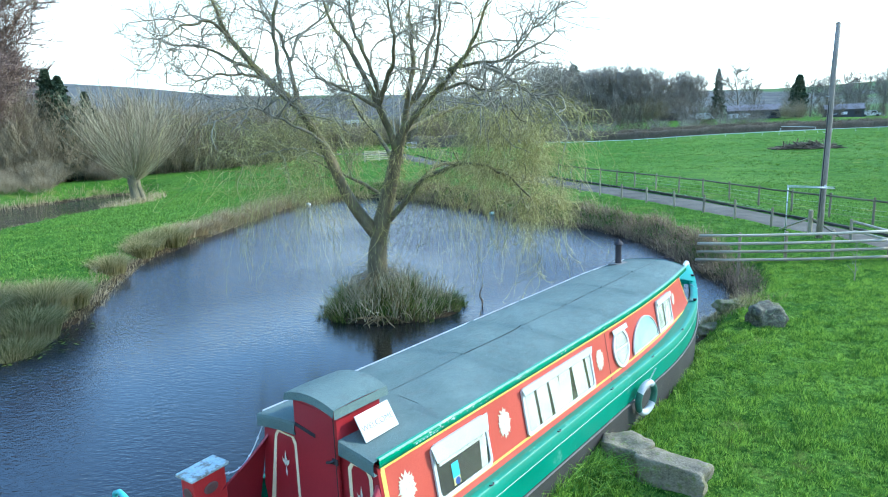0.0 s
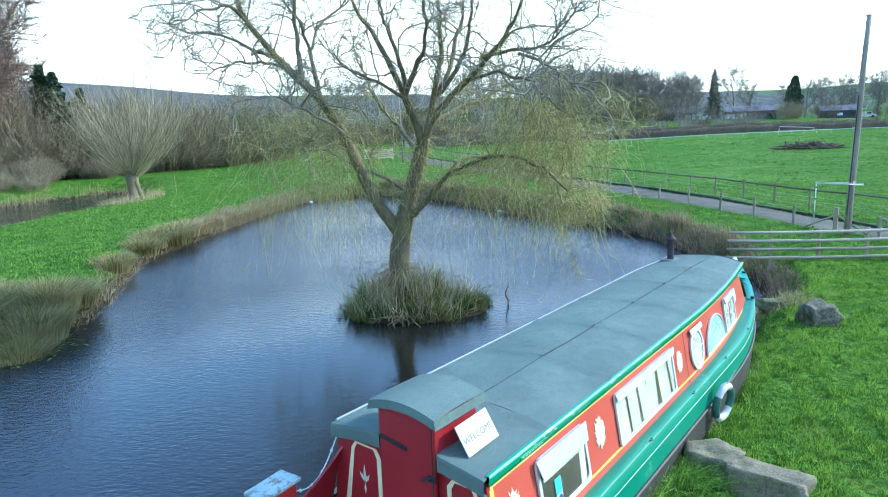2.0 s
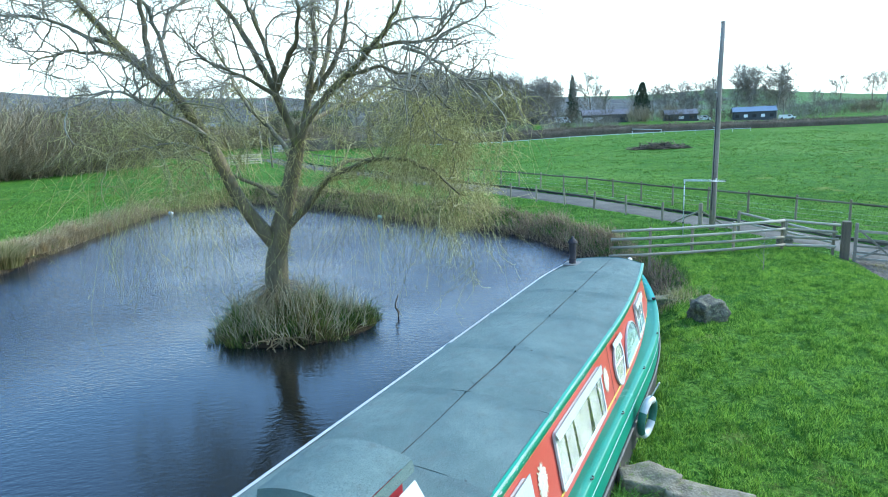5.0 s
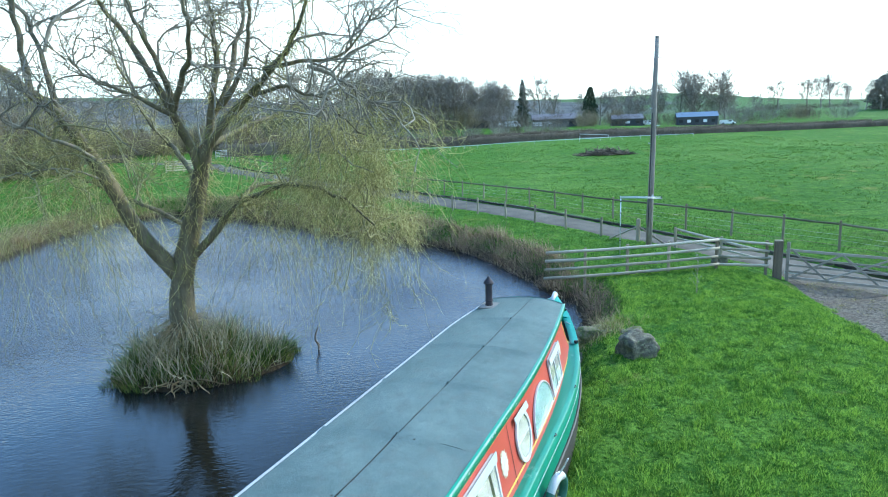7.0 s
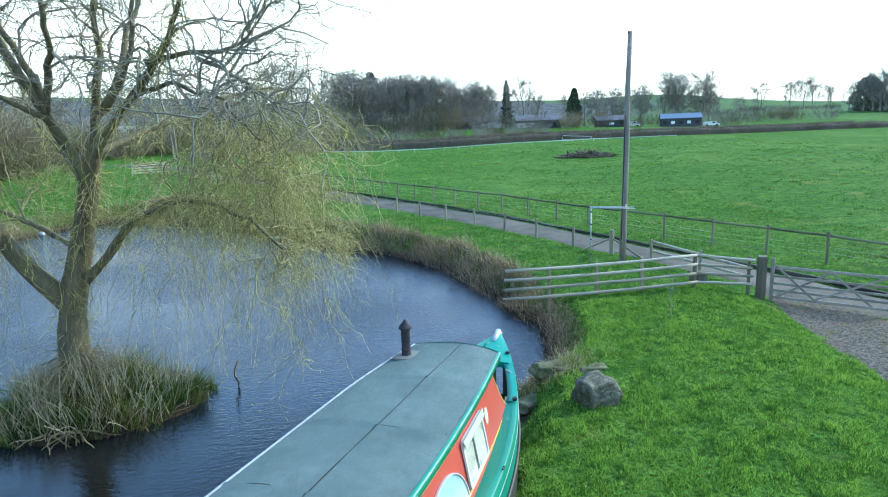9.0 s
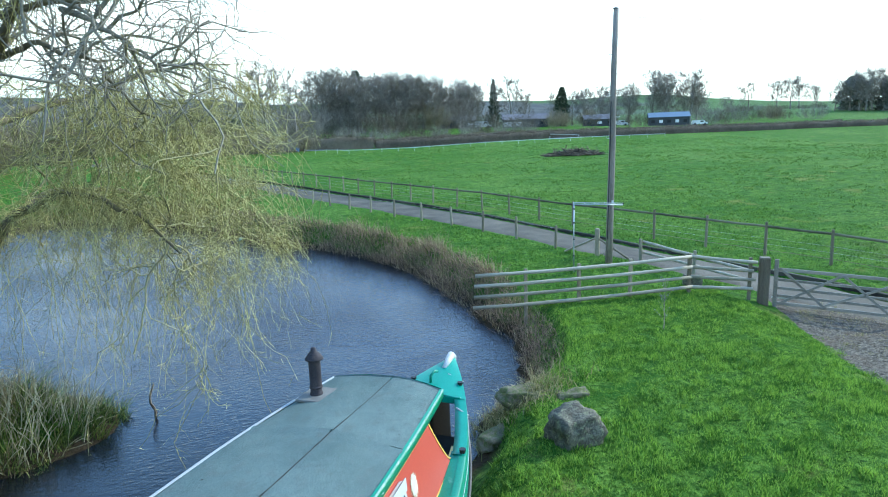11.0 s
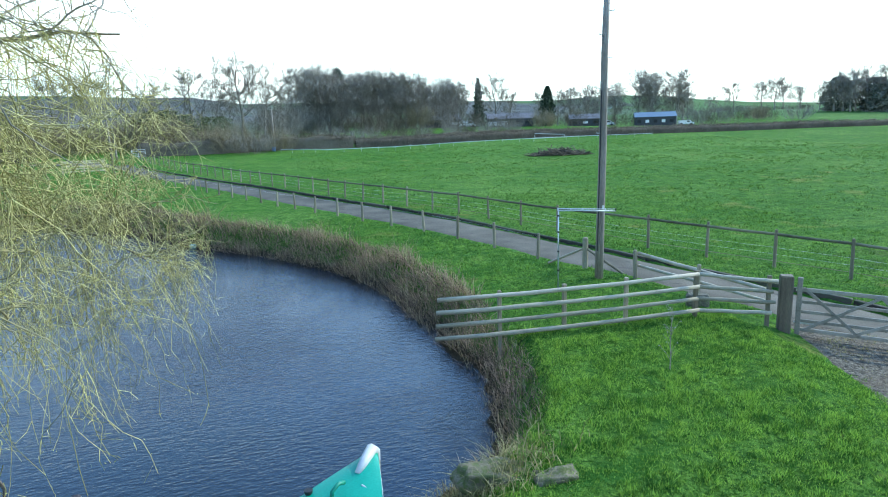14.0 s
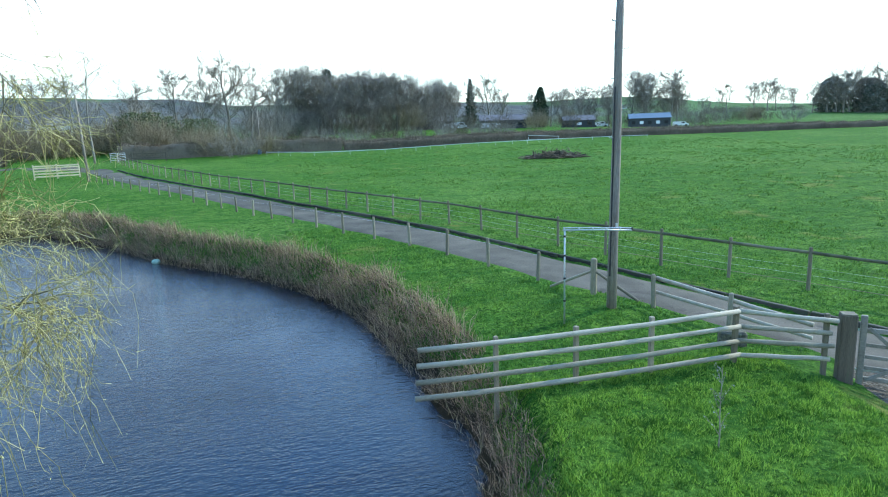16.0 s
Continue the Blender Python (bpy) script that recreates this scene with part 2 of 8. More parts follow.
SLEEPER = mat("tarred_sleeper", (0.022, 0.019, 0.014), (0.085, 0.074, 0.055), 1.6, 0.9, 0.6, 22.0, stretch=(0.5, 3, 3), c3=(0.06, 0.085, 0.03), wear=0.55, per_object=0.4)
DARKPOST = mat("dark_gate_post_wood", (0.07, 0.055, 0.038), (0.17, 0.135, 0.095), 2.5, 0.9, 0.7, 20.0, stretch=(3, 3, 0.4), c3=(0.12, 0.13, 0.07), wear=0.60)
POLEWOOD = mat("pole_wood", (0.12, 0.098, 0.076), (0.38, 0.33, 0.27), 2.2, 0.85, 0.4, 20.0, stretch=(3, 3, 0.25), c3=(0.36, 0.34, 0.32), wear=0.62)
GATEWOOD = mat("grey_gate_wood", (0.15, 0.135, 0.105), (0.34, 0.31, 0.25), 2.0, 0.85, 0.4, 30.0, per_object=0.2)
PALEWOOD = mat("pale_new_timber", (0.50, 0.42, 0.27), (0.64, 0.56, 0.38), 2.0, 0.85, 0.3, 30.0)
MOSSROCK = mat("mossy_rock", (0.085, 0.072, 0.045), (0.23, 0.20, 0.13), 4.0, 0.95, 1.0, 34.0, c3=(0.085, 0.105, 0.028), wear=0.49, bump_dist=0.04)
STONE = mat("lichen_stone", (0.085, 0.072, 0.044), (0.29, 0.25, 0.17), 4.0, 0.92, 1.0, 30.0, c3=(0.13, 0.145, 0.045), wear=0.56, bump_dist=0.04)
ROCK = mat("grey_boulder", (0.050, 0.046, 0.034), (0.19, 0.175, 0.130), 6.0, 0.95, 1.0, 25.0, c3=(0.24, 0.25, 0.15), wear=0.56, bump_dist=0.05, spec=0.2)
ROPE = mat("white_rope", (0.55, 0.56, 0.56), (0.75, 0.76, 0.75), 10.0, 0.8, 0.3, 200.0)
TEAL = mat("teal_tube_paint", (0.06, 0.38, 0.36), (0.10, 0.50, 0.46), 3.0, 0.4, 0.05, 50.0)
WEATHERTOP = mat("flaked_lid_paint", (0.30, 0.42, 0.40), (0.55, 0.62, 0.58), 4.0, 0.7, 0.4, 40.0, c3=(0.22, 0.20, 0.15), wear=0.52)
REDBOX = mat("bright_red_paint", (0.45, 0.02, 0.02), (0.58, 0.04, 0.035), 2.0, 0.4, 0.05, 50.0)
DARKTWIG = mat("brushwood", (0.045, 0.038, 0.027), (0.23, 0.18, 0.125), 1.5, 0.9, 0.2, 20.0, island=0.5)
BARNROOF = mat("blue_grey_sheet_roof", (0.08, 0.14, 0.20), (0.13, 0.20, 0.27), 0.3, 0.75, 0.05, 8.0)
BARNWALL = mat("dark_barn_boarding", (0.03, 0.035, 0.04), (0.07, 0.075, 0.08), 0.4, 0.8, 0.1, 8.0)
HOUSEWALL = mat("pale_render", (0.60, 0.58, 0.53), (0.74, 0.71, 0.66), 0.3, 0.85, 0.05, 6.0)
SLATE = mat("slate_roof", (0.10, 0.10, 0.11), (0.19, 0.18, 0.185), 0.4, 0.7, 0.1, 8.0)
CARWHITE = mat("white_car_paint", (0.74, 0.75, 0.75), (0.82, 0.83, 0.83), 0.5, 0.3, 0, 6.0)
TAPE = mat("white_fence_tape", (0.62, 0.74, 0.78), (0.80, 0.86, 0.86), 0.6, 0.6, 0, 8.0)
BLUEBIT = mat("blue_plastic", (0.06, 0.20, 0.50), (0.10, 0.28, 0.60), 2.0, 0.5, 0, 8.0)
BUOYGREEN = mat("faded_green_plastic", (0.20, 0.36, 0.28), (0.40, 0.54, 0.44), 5.0, 0.5, 0.05, 40.0)
TYREDARK = mat("dark_green_band", (0.02, 0.10, 0.07), (0.05, 0.16, 0.11), 4.0, 0.6, 0.1, 50.0)
LETTER = mat("dark_letter_paint", (0.10, 0.11, 0.11), (0.18, 0.18, 0.18), 8.0, 0.7, 0, 40.0)


def surface_mat(name, build):
    m = bpy.data.materials.new(name)
    m.use_nodes = True
    build(m.node_tree.nodes, m.node_tree.links, m.node_tree.nodes["Principled BSDF"])
    return m


def noise_node(n, l, vec, scale, detail=5.0, rough=0.55):
    t = n.new("ShaderNodeTexNoise")
    t.inputs["Scale"].default_value, t.inputs["Detail"].default_value, t.inputs["Roughness"].default_value = scale, detail, rough
    l.new(vec, t.inputs["Vector"])
    return t.outputs["Fac"]


def ramp(n, l, value, lo, hi):
    r = n.new("ShaderNodeMapRange")
    r.inputs["From Min"].default_value, r.inputs["From Max"].default_value = lo, hi
    l.new(value, r.inputs["Value"])
    return r.outputs["Result"]


def blend(n, l, fac, a, b):
    x = n.new("ShaderNodeMix")
    x.data_type = "RGBA"
    l.new(fac, x.inputs["Factor"])
    for key, v in (("A", a), ("B", b)):
        if isinstance(v, tuple):
            x.inputs[key].default_value = (*v, 1)
        else:
            l.new(v, x.inputs[key])
    return x.outputs["Result"]


def ground_nodes(n, l, p):
    pos = n.new("ShaderNodeNewGeometry").outputs["Position"]
    big, mid, fine = noise_node(n, l, pos, 0.06), noise_node(n, l, pos, 0.9, 6), noise_node(n, l, pos, 9.0, 5, 0.7)
    a = blend(n, l, ramp(n, l, mid, 0.35, 0.65), (0.066, 0.180, 0.019), (0.158, 0.300, 0.040))
    b = blend(n, l, ramp(n, l, big, 0.46, 0.66), a, (0.19, 0.33, 0.060))
    c = blend(n, l, ramp(n, l, fine, 0.44, 0.62), b, (0.020, 0.070, 0.008))
    tus = noise_node(n, l, pos, 2.2, 4, 0.6)
    c = blend(n, l, ramp(n, l, tus, 0.50, 0.68), c, (0.032, 0.100, 0.012))
    worn = noise_node(n, l, pos, 0.33, 7, 0.65)
    # long dark streaks, the shadows of tussocks painted into the grass colour
    mps = n.new("ShaderNodeMapping")
    mps.inputs["Rotation"].default_value = (0, 0, radians(8))
    mps.inputs["Scale"].default_value = (0.22, 1.0, 1.0)
    l.new(pos, mps.inputs["Vector"])
    c = blend(n, l, ramp(n, l, noise_node(n, l, mps.outputs["Vector"], 1.1, 5, 0.6), 0.54, 0.70), c, (0.045, 0.135, 0.018))
    d = blend(n, l, ramp(n, l, worn, 0.60, 0.74), c, (0.24, 0.23, 0.06))
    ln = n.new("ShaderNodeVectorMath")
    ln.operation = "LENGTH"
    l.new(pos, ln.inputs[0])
    # bare woods on the far hillsides, their colour greyed for haze
    wood = n.new("ShaderNodeMath")
    wood.operation = "MULTIPLY"
    l.new(ramp(n, l, ln.outputs["Value"], 330, 480), wood.inputs[0])
    sx = n.new("ShaderNodeSeparateXYZ")
    l.new(pos, sx.inputs[0])
    west = n.new("ShaderNodeMath")
    west.operation = "MULTIPLY_ADD"
    l.new(sx.outputs["X"], west.inputs[0])
    west.inputs[1].default_value = -0.0004
    l.new(noise_node(n, l, pos, 0.006, 3), west.inputs[2])
    l.new(ramp(n, l, west.outputs[0], 0.40, 0.46), wood.inputs[1])
    trees = blend(n, l, ramp(n, l, noise_node(n, l, pos, 0.09, 5), 0.35, 0.65), (0.075, 0.080, 0.078), (0.145, 0.145, 0.125))
    # grass green dulls with distance, aerial haze put into the base colour
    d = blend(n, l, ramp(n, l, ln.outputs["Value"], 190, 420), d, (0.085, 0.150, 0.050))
    d = blend(n, l, wood.outputs[0], d, trees)
    sep = n.new("ShaderNodeSeparateXYZ")
    l.new(pos, sep.inputs[0])
    wob = n.new("ShaderNodeMath")
    wob.operation = "MULTIPLY_ADD"
    l.new(mid, wob.inputs[0])
    wob.inputs[1].default_value = 0.5
    l.new(sep.outputs["Z"], wob.inputs[2])
    mud = ramp(n, l, wob.outputs[0], 0.62, 0.42)
    e = blend(n, l, mud, d, (0.050, 0.038, 0.022))
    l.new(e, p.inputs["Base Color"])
    p.inputs["Roughness"].default_value, p.inputs["Specular IOR Level"].default_value = 0.90, 0.06
    bp = n.new("ShaderNodeBump")
    bp.inputs["Strength"].default_value, bp.inputs["Distance"].default_value = 1.0, 0.16
    hs = n.new("ShaderNodeMath")
    hs.operation = "MULTIPLY_ADD"
    l.new(tus, hs.inputs[0])
    hs.inputs[1].default_value = 2.2
    l.new(fine, hs.inputs[2])
    l.new(hs.outputs[0], bp.inputs["Height"])
    l.new(bp.outputs["Normal"], p.inputs["Normal"])


def lane_nodes(n, l, p):
    pos = n.new("ShaderNodeNewGeometry").outputs["Position"]
    big, fine = noise_node(n, l, pos, 0.5, 6), noise_node(n, l, pos, 30.0, 4, 0.7)
    a = blend(n, l, ramp(n, l, big, 0.35, 0.66), (0.080, 0.072, 0.053), (0.168, 0.150, 0.113))
    b = blend(n, l, ramp(n, l, fine, 0.45, 0.72), a, (0.060, 0.056, 0.047))
    pud = noise_node(n, l, pos, 0.9, 3)
    c = blend(n, l, ramp(n, l, pud, 0.64, 0.70), b, (0.07, 0.06, 0.05))
    l.new(c, p.inputs["Base Color"])
    p.inputs["Roughness"].default_value, p.inputs["Specular IOR Level"].default_value = 0.9, 0.2
    bp = n.new("ShaderNodeBump")
    bp.inputs["Strength"].default_value, bp.inputs["Distance"].default_value = 0.5, 0.02
    l.new(fine, bp.inputs["Height"])
    l.new(bp.outputs["Normal"], p.inputs["Normal"])


def gravel_nodes(n, l, p):
    pos = n.new("ShaderNodeNewGeometry").outputs["Position"]
    v = n.new("ShaderNodeTexVoronoi")
    v.inputs["Scale"].default_value = 16.0
    l.new(pos, v.inputs["Vector"])
    big = noise_node(n, l, pos, 0.8, 6)
    g = n.new("ShaderNodeSeparateColor")
    l.new(v.outputs["Color"], g.inputs[0])
    a = blend(n, l, g.outputs[0], (0.030, 0.026, 0.018), (0.185, 0.162, 0.122))
    b = blend(n, l, ramp(n, l, big, 0.5, 0.72), a, (0.12, 0.09, 0.06))
    l.new(b, p.inputs["Base Color"])
    p.inputs["Roughness"].default_value, p.inputs["Specular IOR Level"].default_value = 0.92, 0.2
    bp = n.new("ShaderNodeBump")
    bp.inputs["Strength"].default_value, bp.inputs["Distance"].default_value = 1.0, 0.05
    bp.invert = True
    l.new(v.outputs["Distance"], bp.inputs["Height"])
    l.new(bp.outputs["Normal"], p.inputs["Normal"])


def water_nodes(n, l, p):
    pos = n.new("ShaderNodeNewGeometry").outputs["Position"]
    mp = n.new("ShaderNodeMapping")
    mp.inputs["Rotation"].default_value = (0, 0, radians(24))
    mp.inputs["Scale"].default_value = (0.85, 1.9, 1.0)
    l.new(pos, mp.inputs["Vector"])
    rip, rip2 = noise_node(n, l, mp.outputs["Vector"], 3.3, 2, 0.5), noise_node(n, l, mp.outputs["Vector"], 6.5, 3, 0.55)
    patch = ramp(n, l, noise_node(n, l, pos, 0.10, 4), 0.36, 0.62)
    s = n.new("ShaderNodeMath")
    s.operation = "MULTIPLY_ADD"
    l.new(rip2, s.inputs[0])
    s.inputs[1].default_value = 1.15
    l.new(rip, s.inputs[2])
    h = n.new("ShaderNodeMath")
    h.operation = "MULTIPLY"
    l.new(s.outputs[0], h.inputs[0])
    hm = n.new("ShaderNodeMath")
    hm.operation = "MULTIPLY_ADD"
    l.new(patch, hm.inputs[0])
    hm.inputs[1].default_value, hm.inputs[2].default_value = 0.6, 0.4
    # calm in the shelter of the islet and the boat
    far = n.new("ShaderNodeVectorMath")
    far.operation = "DISTANCE"
    l.new(pos, far.inputs[0])
    far.inputs[1].default_value = (-3.5, 14.5, 0.0)
    lee = ramp(n, l, far.outputs["Value"], 3.0, 13.0)
    lm = n.new("ShaderNodeMath")
    lm.operation = "MULTIPLY_ADD"
    l.new(lee, lm.inputs[0])
    lm.inputs[1].default_value, lm.inputs[2].default_value = 0.75, 0.25
    hl = n.new("ShaderNodeMath")
    hl.operation = "MULTIPLY"
    l.new(hm.outputs[0], hl.inputs[0])
    l.new(lm.outputs[0], hl.inputs[1])
    l.new(hl.outputs[0], h.inputs[1])
    bp = n.new("ShaderNodeBump")
    bp.inputs["Strength"].default_value, bp.inputs["Distance"].default_value = 1.0, 0.025
    l.new(h.outputs[0], bp.inputs["Height"])
    l.new(bp.outputs["Normal"], p.inputs["Normal"])
    # blue in the body colour adds to the sky's reflection on open water
    c = blend(n, l, ramp(n, l, noise_node(n, l, pos, 0.25, 4), 0.35, 0.7), (0.003, 0.011, 0.027), (0.005, 0.011, 0.019))
    # brown-black body in the calm stretch, where the trunk's dark reflection lies
    c = blend(n, l, lee, (0.0085, 0.0085, 0.0065), c)
    l.new(c, p.inputs["Base Color"])
    p.inputs["Roughness"].default_value, p.inputs["IOR"].default_value = 0.03, 1.52
    p.inputs["Specular IOR Level"].default_value = 0.44


def glass_nodes(n, l, p):
    p.inputs["Base Color"].default_value = (0.9, 0.95, 0.95, 1)
    p.inputs["Roughness"].default_value, p.inputs["IOR"].default_value = 0.03, 1.45
    p.inputs["Transmission Weight"].default_value = 1.0


def felt_nodes(n, l, p):
    tc = n.new("ShaderNodeTexCoord").outputs["Object"]
    stain, mid, grit = noise_node(n, l, tc, 0.9, 8, 0.65), noise_node(n, l, tc, 5.0, 7, 0.7), noise_node(n, l, tc, 120.0, 3, 0.8)
    a = blend(n, l, ramp(n, l, stain, 0.34, 0.66), (0.105, 0.158, 0.142), (0.188, 0.256, 0.226))
    b = blend(n, l, ramp(n, l, mid, 0.50, 0.68), a, (0.14, 0.175, 0.155))
    c = blend(n, l, ramp(n, l, grit, 0.50, 0.62), b, (0.055, 0.080, 0.078))
    c = blend(n, l, ramp(n, l, noise_node(n, l, tc, 75.0, 3, 0.8), 0.60, 0.70), c, (0.30, 0.345, 0.325))
    v = n.new("ShaderNodeTexVoronoi")
    v.inputs["Scale"].default_value = 2.6
    l.new(tc, v.inputs["Vector"])
    c = blend(n, l, ramp(n, l, v.outputs["Distance"], 0.050, 0.025), c, (0.030, 0.032, 0.028))
    l.new(c, p.inputs["Base Color"])
    p.inputs["Roughness"].default_value, p.inputs["Specular IOR Level"].default_value = 0.93, 0.25
    bp = n.new("ShaderNodeBump")
    bp.inputs["Strength"].default_value, bp.inputs["Distance"].default_value = 0.7, 0.012
    s = n.new("ShaderNodeMath")
    s.operation = "MULTIPLY_ADD"
    l.new(mid, s.inputs[0])
    s.inputs[1].default_value = 1.5
    l.new(grit, s.inputs[2])
    l.new(s.outputs[0], bp.inputs["Height"])
    l.new(bp.outputs["Normal"], p.inputs["Normal"])


FELT = surface_mat("roofing_felt", felt_nodes)
GROUND, LANE, GRAVEL = surface_mat("meadow_grass", ground_nodes), surface_mat("worn_tarmac", lane_nodes), surface_mat("stone_gravel", gravel_nodes)
WATER, GLASS = surface_mat("pond_water", water_nodes), surface_mat("window_glass", glass_nodes)


# ---- mesh helpers ----
class Shape:
    """Collects vertices and faces of one mesh."""

    def __init__(self):
        self.v, self.f, self.m = [], [], []

    def add(self, verts, faces, matrix=None, index=0):
        o = len(self.v)
        if matrix is not None:
            verts = [matrix @ Vector(p) for p in verts]
        self.v += [tuple(p) for p in verts]
        self.f += [tuple(i + o for i in face) for face in faces]
        self.m += [index] * len(faces)
        return self

    def box(self, c, s, bevel=0.01, rot=(0, 0, 0), index=0):
        """A box with chamfered edges, centred at c, of size s, turned by rot degrees."""
        hx, hy, hz = s[0] / 2, s[1] / 2, s[2] / 2
        b = min(bevel, hx * 0.45, hy * 0.45, hz * 0.45)
        verts, key = [], {}
        for sx in (-1, 1):
            for sy in (-1, 1):
                for sz in (-1, 1):
                    for ax in range(3):
                        p = [sx * (hx - b), sy * (hy - b), sz * (hz - b)]
                        p[ax] = (sx, sy, sz)[ax] * (hx, hy, hz)[ax]
                        key[sx, sy, sz, ax] = len(verts)
                        verts.append(p)
        faces = []
        for ax in range(3):
            o1, o2 = [a for a in range(3) if a != ax]
            for sg in (-1, 1):
                q = []
                for a, c2 in ((-1, -1), (1, -1), (1, 1), (-1, 1)):
                    sgn = [0, 0, 0]
                    sgn[ax], sgn[o1], sgn[o2] = sg, a, c2
                    q.append(key[sgn[0], sgn[1], sgn[2], ax])
                faces.append(q)
        for ax in range(3):
            o1, o2 = [a for a in range(3) if a != ax]
            for a in (-1, 1):
                for c2 in (-1, 1):
                    e = []
                    for sg, axis in ((-1, o1), (1, o1), (1, o2), (-1, o2)):
                        sgn = [0, 0, 0]
                        sgn[ax], sgn[o1], sgn[o2] = sg, a, c2
                        e.append(key[sgn[0], sgn[1], sgn[2], axis])
                    faces.append(e)
        for sx in (-1, 1):
            for sy in (-1, 1):
                for sz in (-1, 1):
                    faces.append([key[sx, sy, sz, ax] for ax in range(3)])
        return self.add(verts, faces, pose(*c, *rot), index)

    def tube(self, path, radii, sides=6, cap=True, index=0):
        """A round bar along a path; radii: one number or one a point."""
        pts = [Vector(p) for p in path]
        if not hasattr(radii, "__len__"):
            radii = [radii] * len(pts)
        verts, faces = [], []
        up = None
        for i, p in enumerate(pts):
            d = (pts[min(i + 1, len(pts) - 1)] - pts[max(i - 1, 0)]).normalized()
            if up is None:
                up = d.orthogonal().normalized()
            up = (up - d * up.dot(d)).normalized() if (up - d * up.dot(d)).length > 1e-5 else d.orthogonal().normalized()
            side = d.cross(up)
            for k in range(sides):
                a = 2 * math.pi * k / sides
                verts.append(p + (up * math.cos(a) + side * math.sin(a)) * radii[i])
        for i in range(len(pts) - 1):
            for k in range(sides):
                k2 = (k + 1) % sides
                faces.append((i * sides + k, i * sides + k2, (i + 1) * sides + k2, (i + 1) * sides + k))
        if cap:
            faces.append(tuple(range(sides))[::-1])
            faces.append(tuple(range((len(pts) - 1) * sides, len(pts) * sides)))
        return self.add(verts, faces, None, index)

    def lathe(self, profile, sides=20, matrix=None, index=0):
        """Turns (radius, z) pairs round z."""
        verts = [(r * math.cos(2 * math.pi * k / sides), r * math.sin(2 * math.pi * k / sides), z) for r, z in profile for k in range(sides)]
        faces = [(i * sides + k, i * sides + (k + 1) % sides, (i + 1) * sides + (k + 1) % sides, (i + 1) * sides + k) for i in range(len(profile) - 1) for k in range(sides)]
        faces += [tuple(range(sides))[::-1], tuple(range((len(profile) - 1) * sides, len(profile) * sides))]
        return self.add(verts, faces, matrix, index)

    def slab(self, poly, depth, matrix=None, index=0):
        """A flat polygon in x, y drawn out along z from 0 to depth."""
        k = len(poly)
        verts = [(x, y, 0) for x, y in poly] + [(x, y, depth) for x, y in poly]
        faces = [tuple(range(k))[::-1], tuple(range(k, 2 * k))] + [(i, (i + 1) % k, k + (i + 1) % k, k + i) for i in range(k)]
        return self.add(verts, faces, matrix, index)

    def ring(self, outer, inner, depth, matrix=None, index=0):
        """A flat frame between two outlines of as many points, drawn out along z."""
        k = len(outer)
        verts = [(x, y, z) for z in (0, depth) for line in (outer, inner) for x, y in line]
        faces = []
        for i in range(k):
            j = (i + 1) % k
            faces += [(i, k + i, k + j, j), (2 * k + i, 2 * k + j, 3 * k + j, 3 * k + i), (i, j, 2 * k + j, 2 * k + i), (k + i, 3 * k + i, 3 * k + j, k + j)]
        return self.add(verts, faces, matrix, index)

    def grid(self, rows, index=0):
        """A sheet through rows of points."""
        w = len(rows[0])
        return self.add([p for r in rows for p in r], [(i * w + k, i * w + k + 1, (i + 1) * w + k + 1, (i + 1) * w + k) for i in range(len(rows) - 1) for k in range(w - 1)], None, index)

    def mesh(self, name, materials, smooth=False):
        me = bpy.data.meshes.new(name)
        me.from_pydata(self.v, [], self.f)
        for m in materials if isinstance(materials, (list, tuple)) else [materials]:
            me.materials.append(m)
        if any(self.m):
            me.polygons.foreach_set("material_index", self.m)
        bm = bmesh.new()
        bm.from_mesh(me)
        bmesh.ops.recalc_face_normals(bm, faces=bm.faces)
        bm.to_mesh(me)
        bm.free()
        if smooth:
            me.polygons.foreach_set("use_smooth", [True] * len(me.polygons))
        return me


def part(name, shape, material, parent=None, label="", smooth=False, at=None):
    """Links a shape as one mesh object, under a thing or a part."""
    ob = new(name, shape.mesh(name, material, smooth) if isinstance(shape, Shape) else shape)
    if parent is not None:
        ob.parent = parent
    if at is not None:
        ob.matrix_basis = at
    return tagged(ob, label)


def thing(name, label, category, m=None, group="", kind=""):
    ob = new(name)
    ob.empty_display_size = 0.2
    if m is not None:
        ob.matrix_basis = m
    return tagged(ob, label, category, group, kind)


def raw(name, verts, faces, material, smooth=False):
    """A large mesh from arrays, with no clean-up."""
    me = bpy.data.meshes.new(name)
    verts, faces = np.asarray(verts, np.float32), np.asarray(faces, np.int32)
    k = faces.shape[1]
    me.vertices.add(len(verts))
    me.vertices.foreach_set("co", verts.ravel())
    me.loops.add(faces.size)
    me.loops.foreach_set("vertex_index", faces.ravel())
    me.polygons.add(len(faces))
    me.polygons.foreach_set("loop_start", np.arange(len(faces), dtype=np.int32) * k)
    if smooth:
        me.polygons.foreach_set("use_smooth", np.ones(len(faces), bool))
    me.materials.append(material)
    me.update(calc_edges=True)
    me.validate()
    return me


# ---- lie of the land ----
def sstep(lo, hi, x):
    t = np.clip((x - lo) / (hi - lo), 0, 1)
    return t * t * (3 - 2 * t)


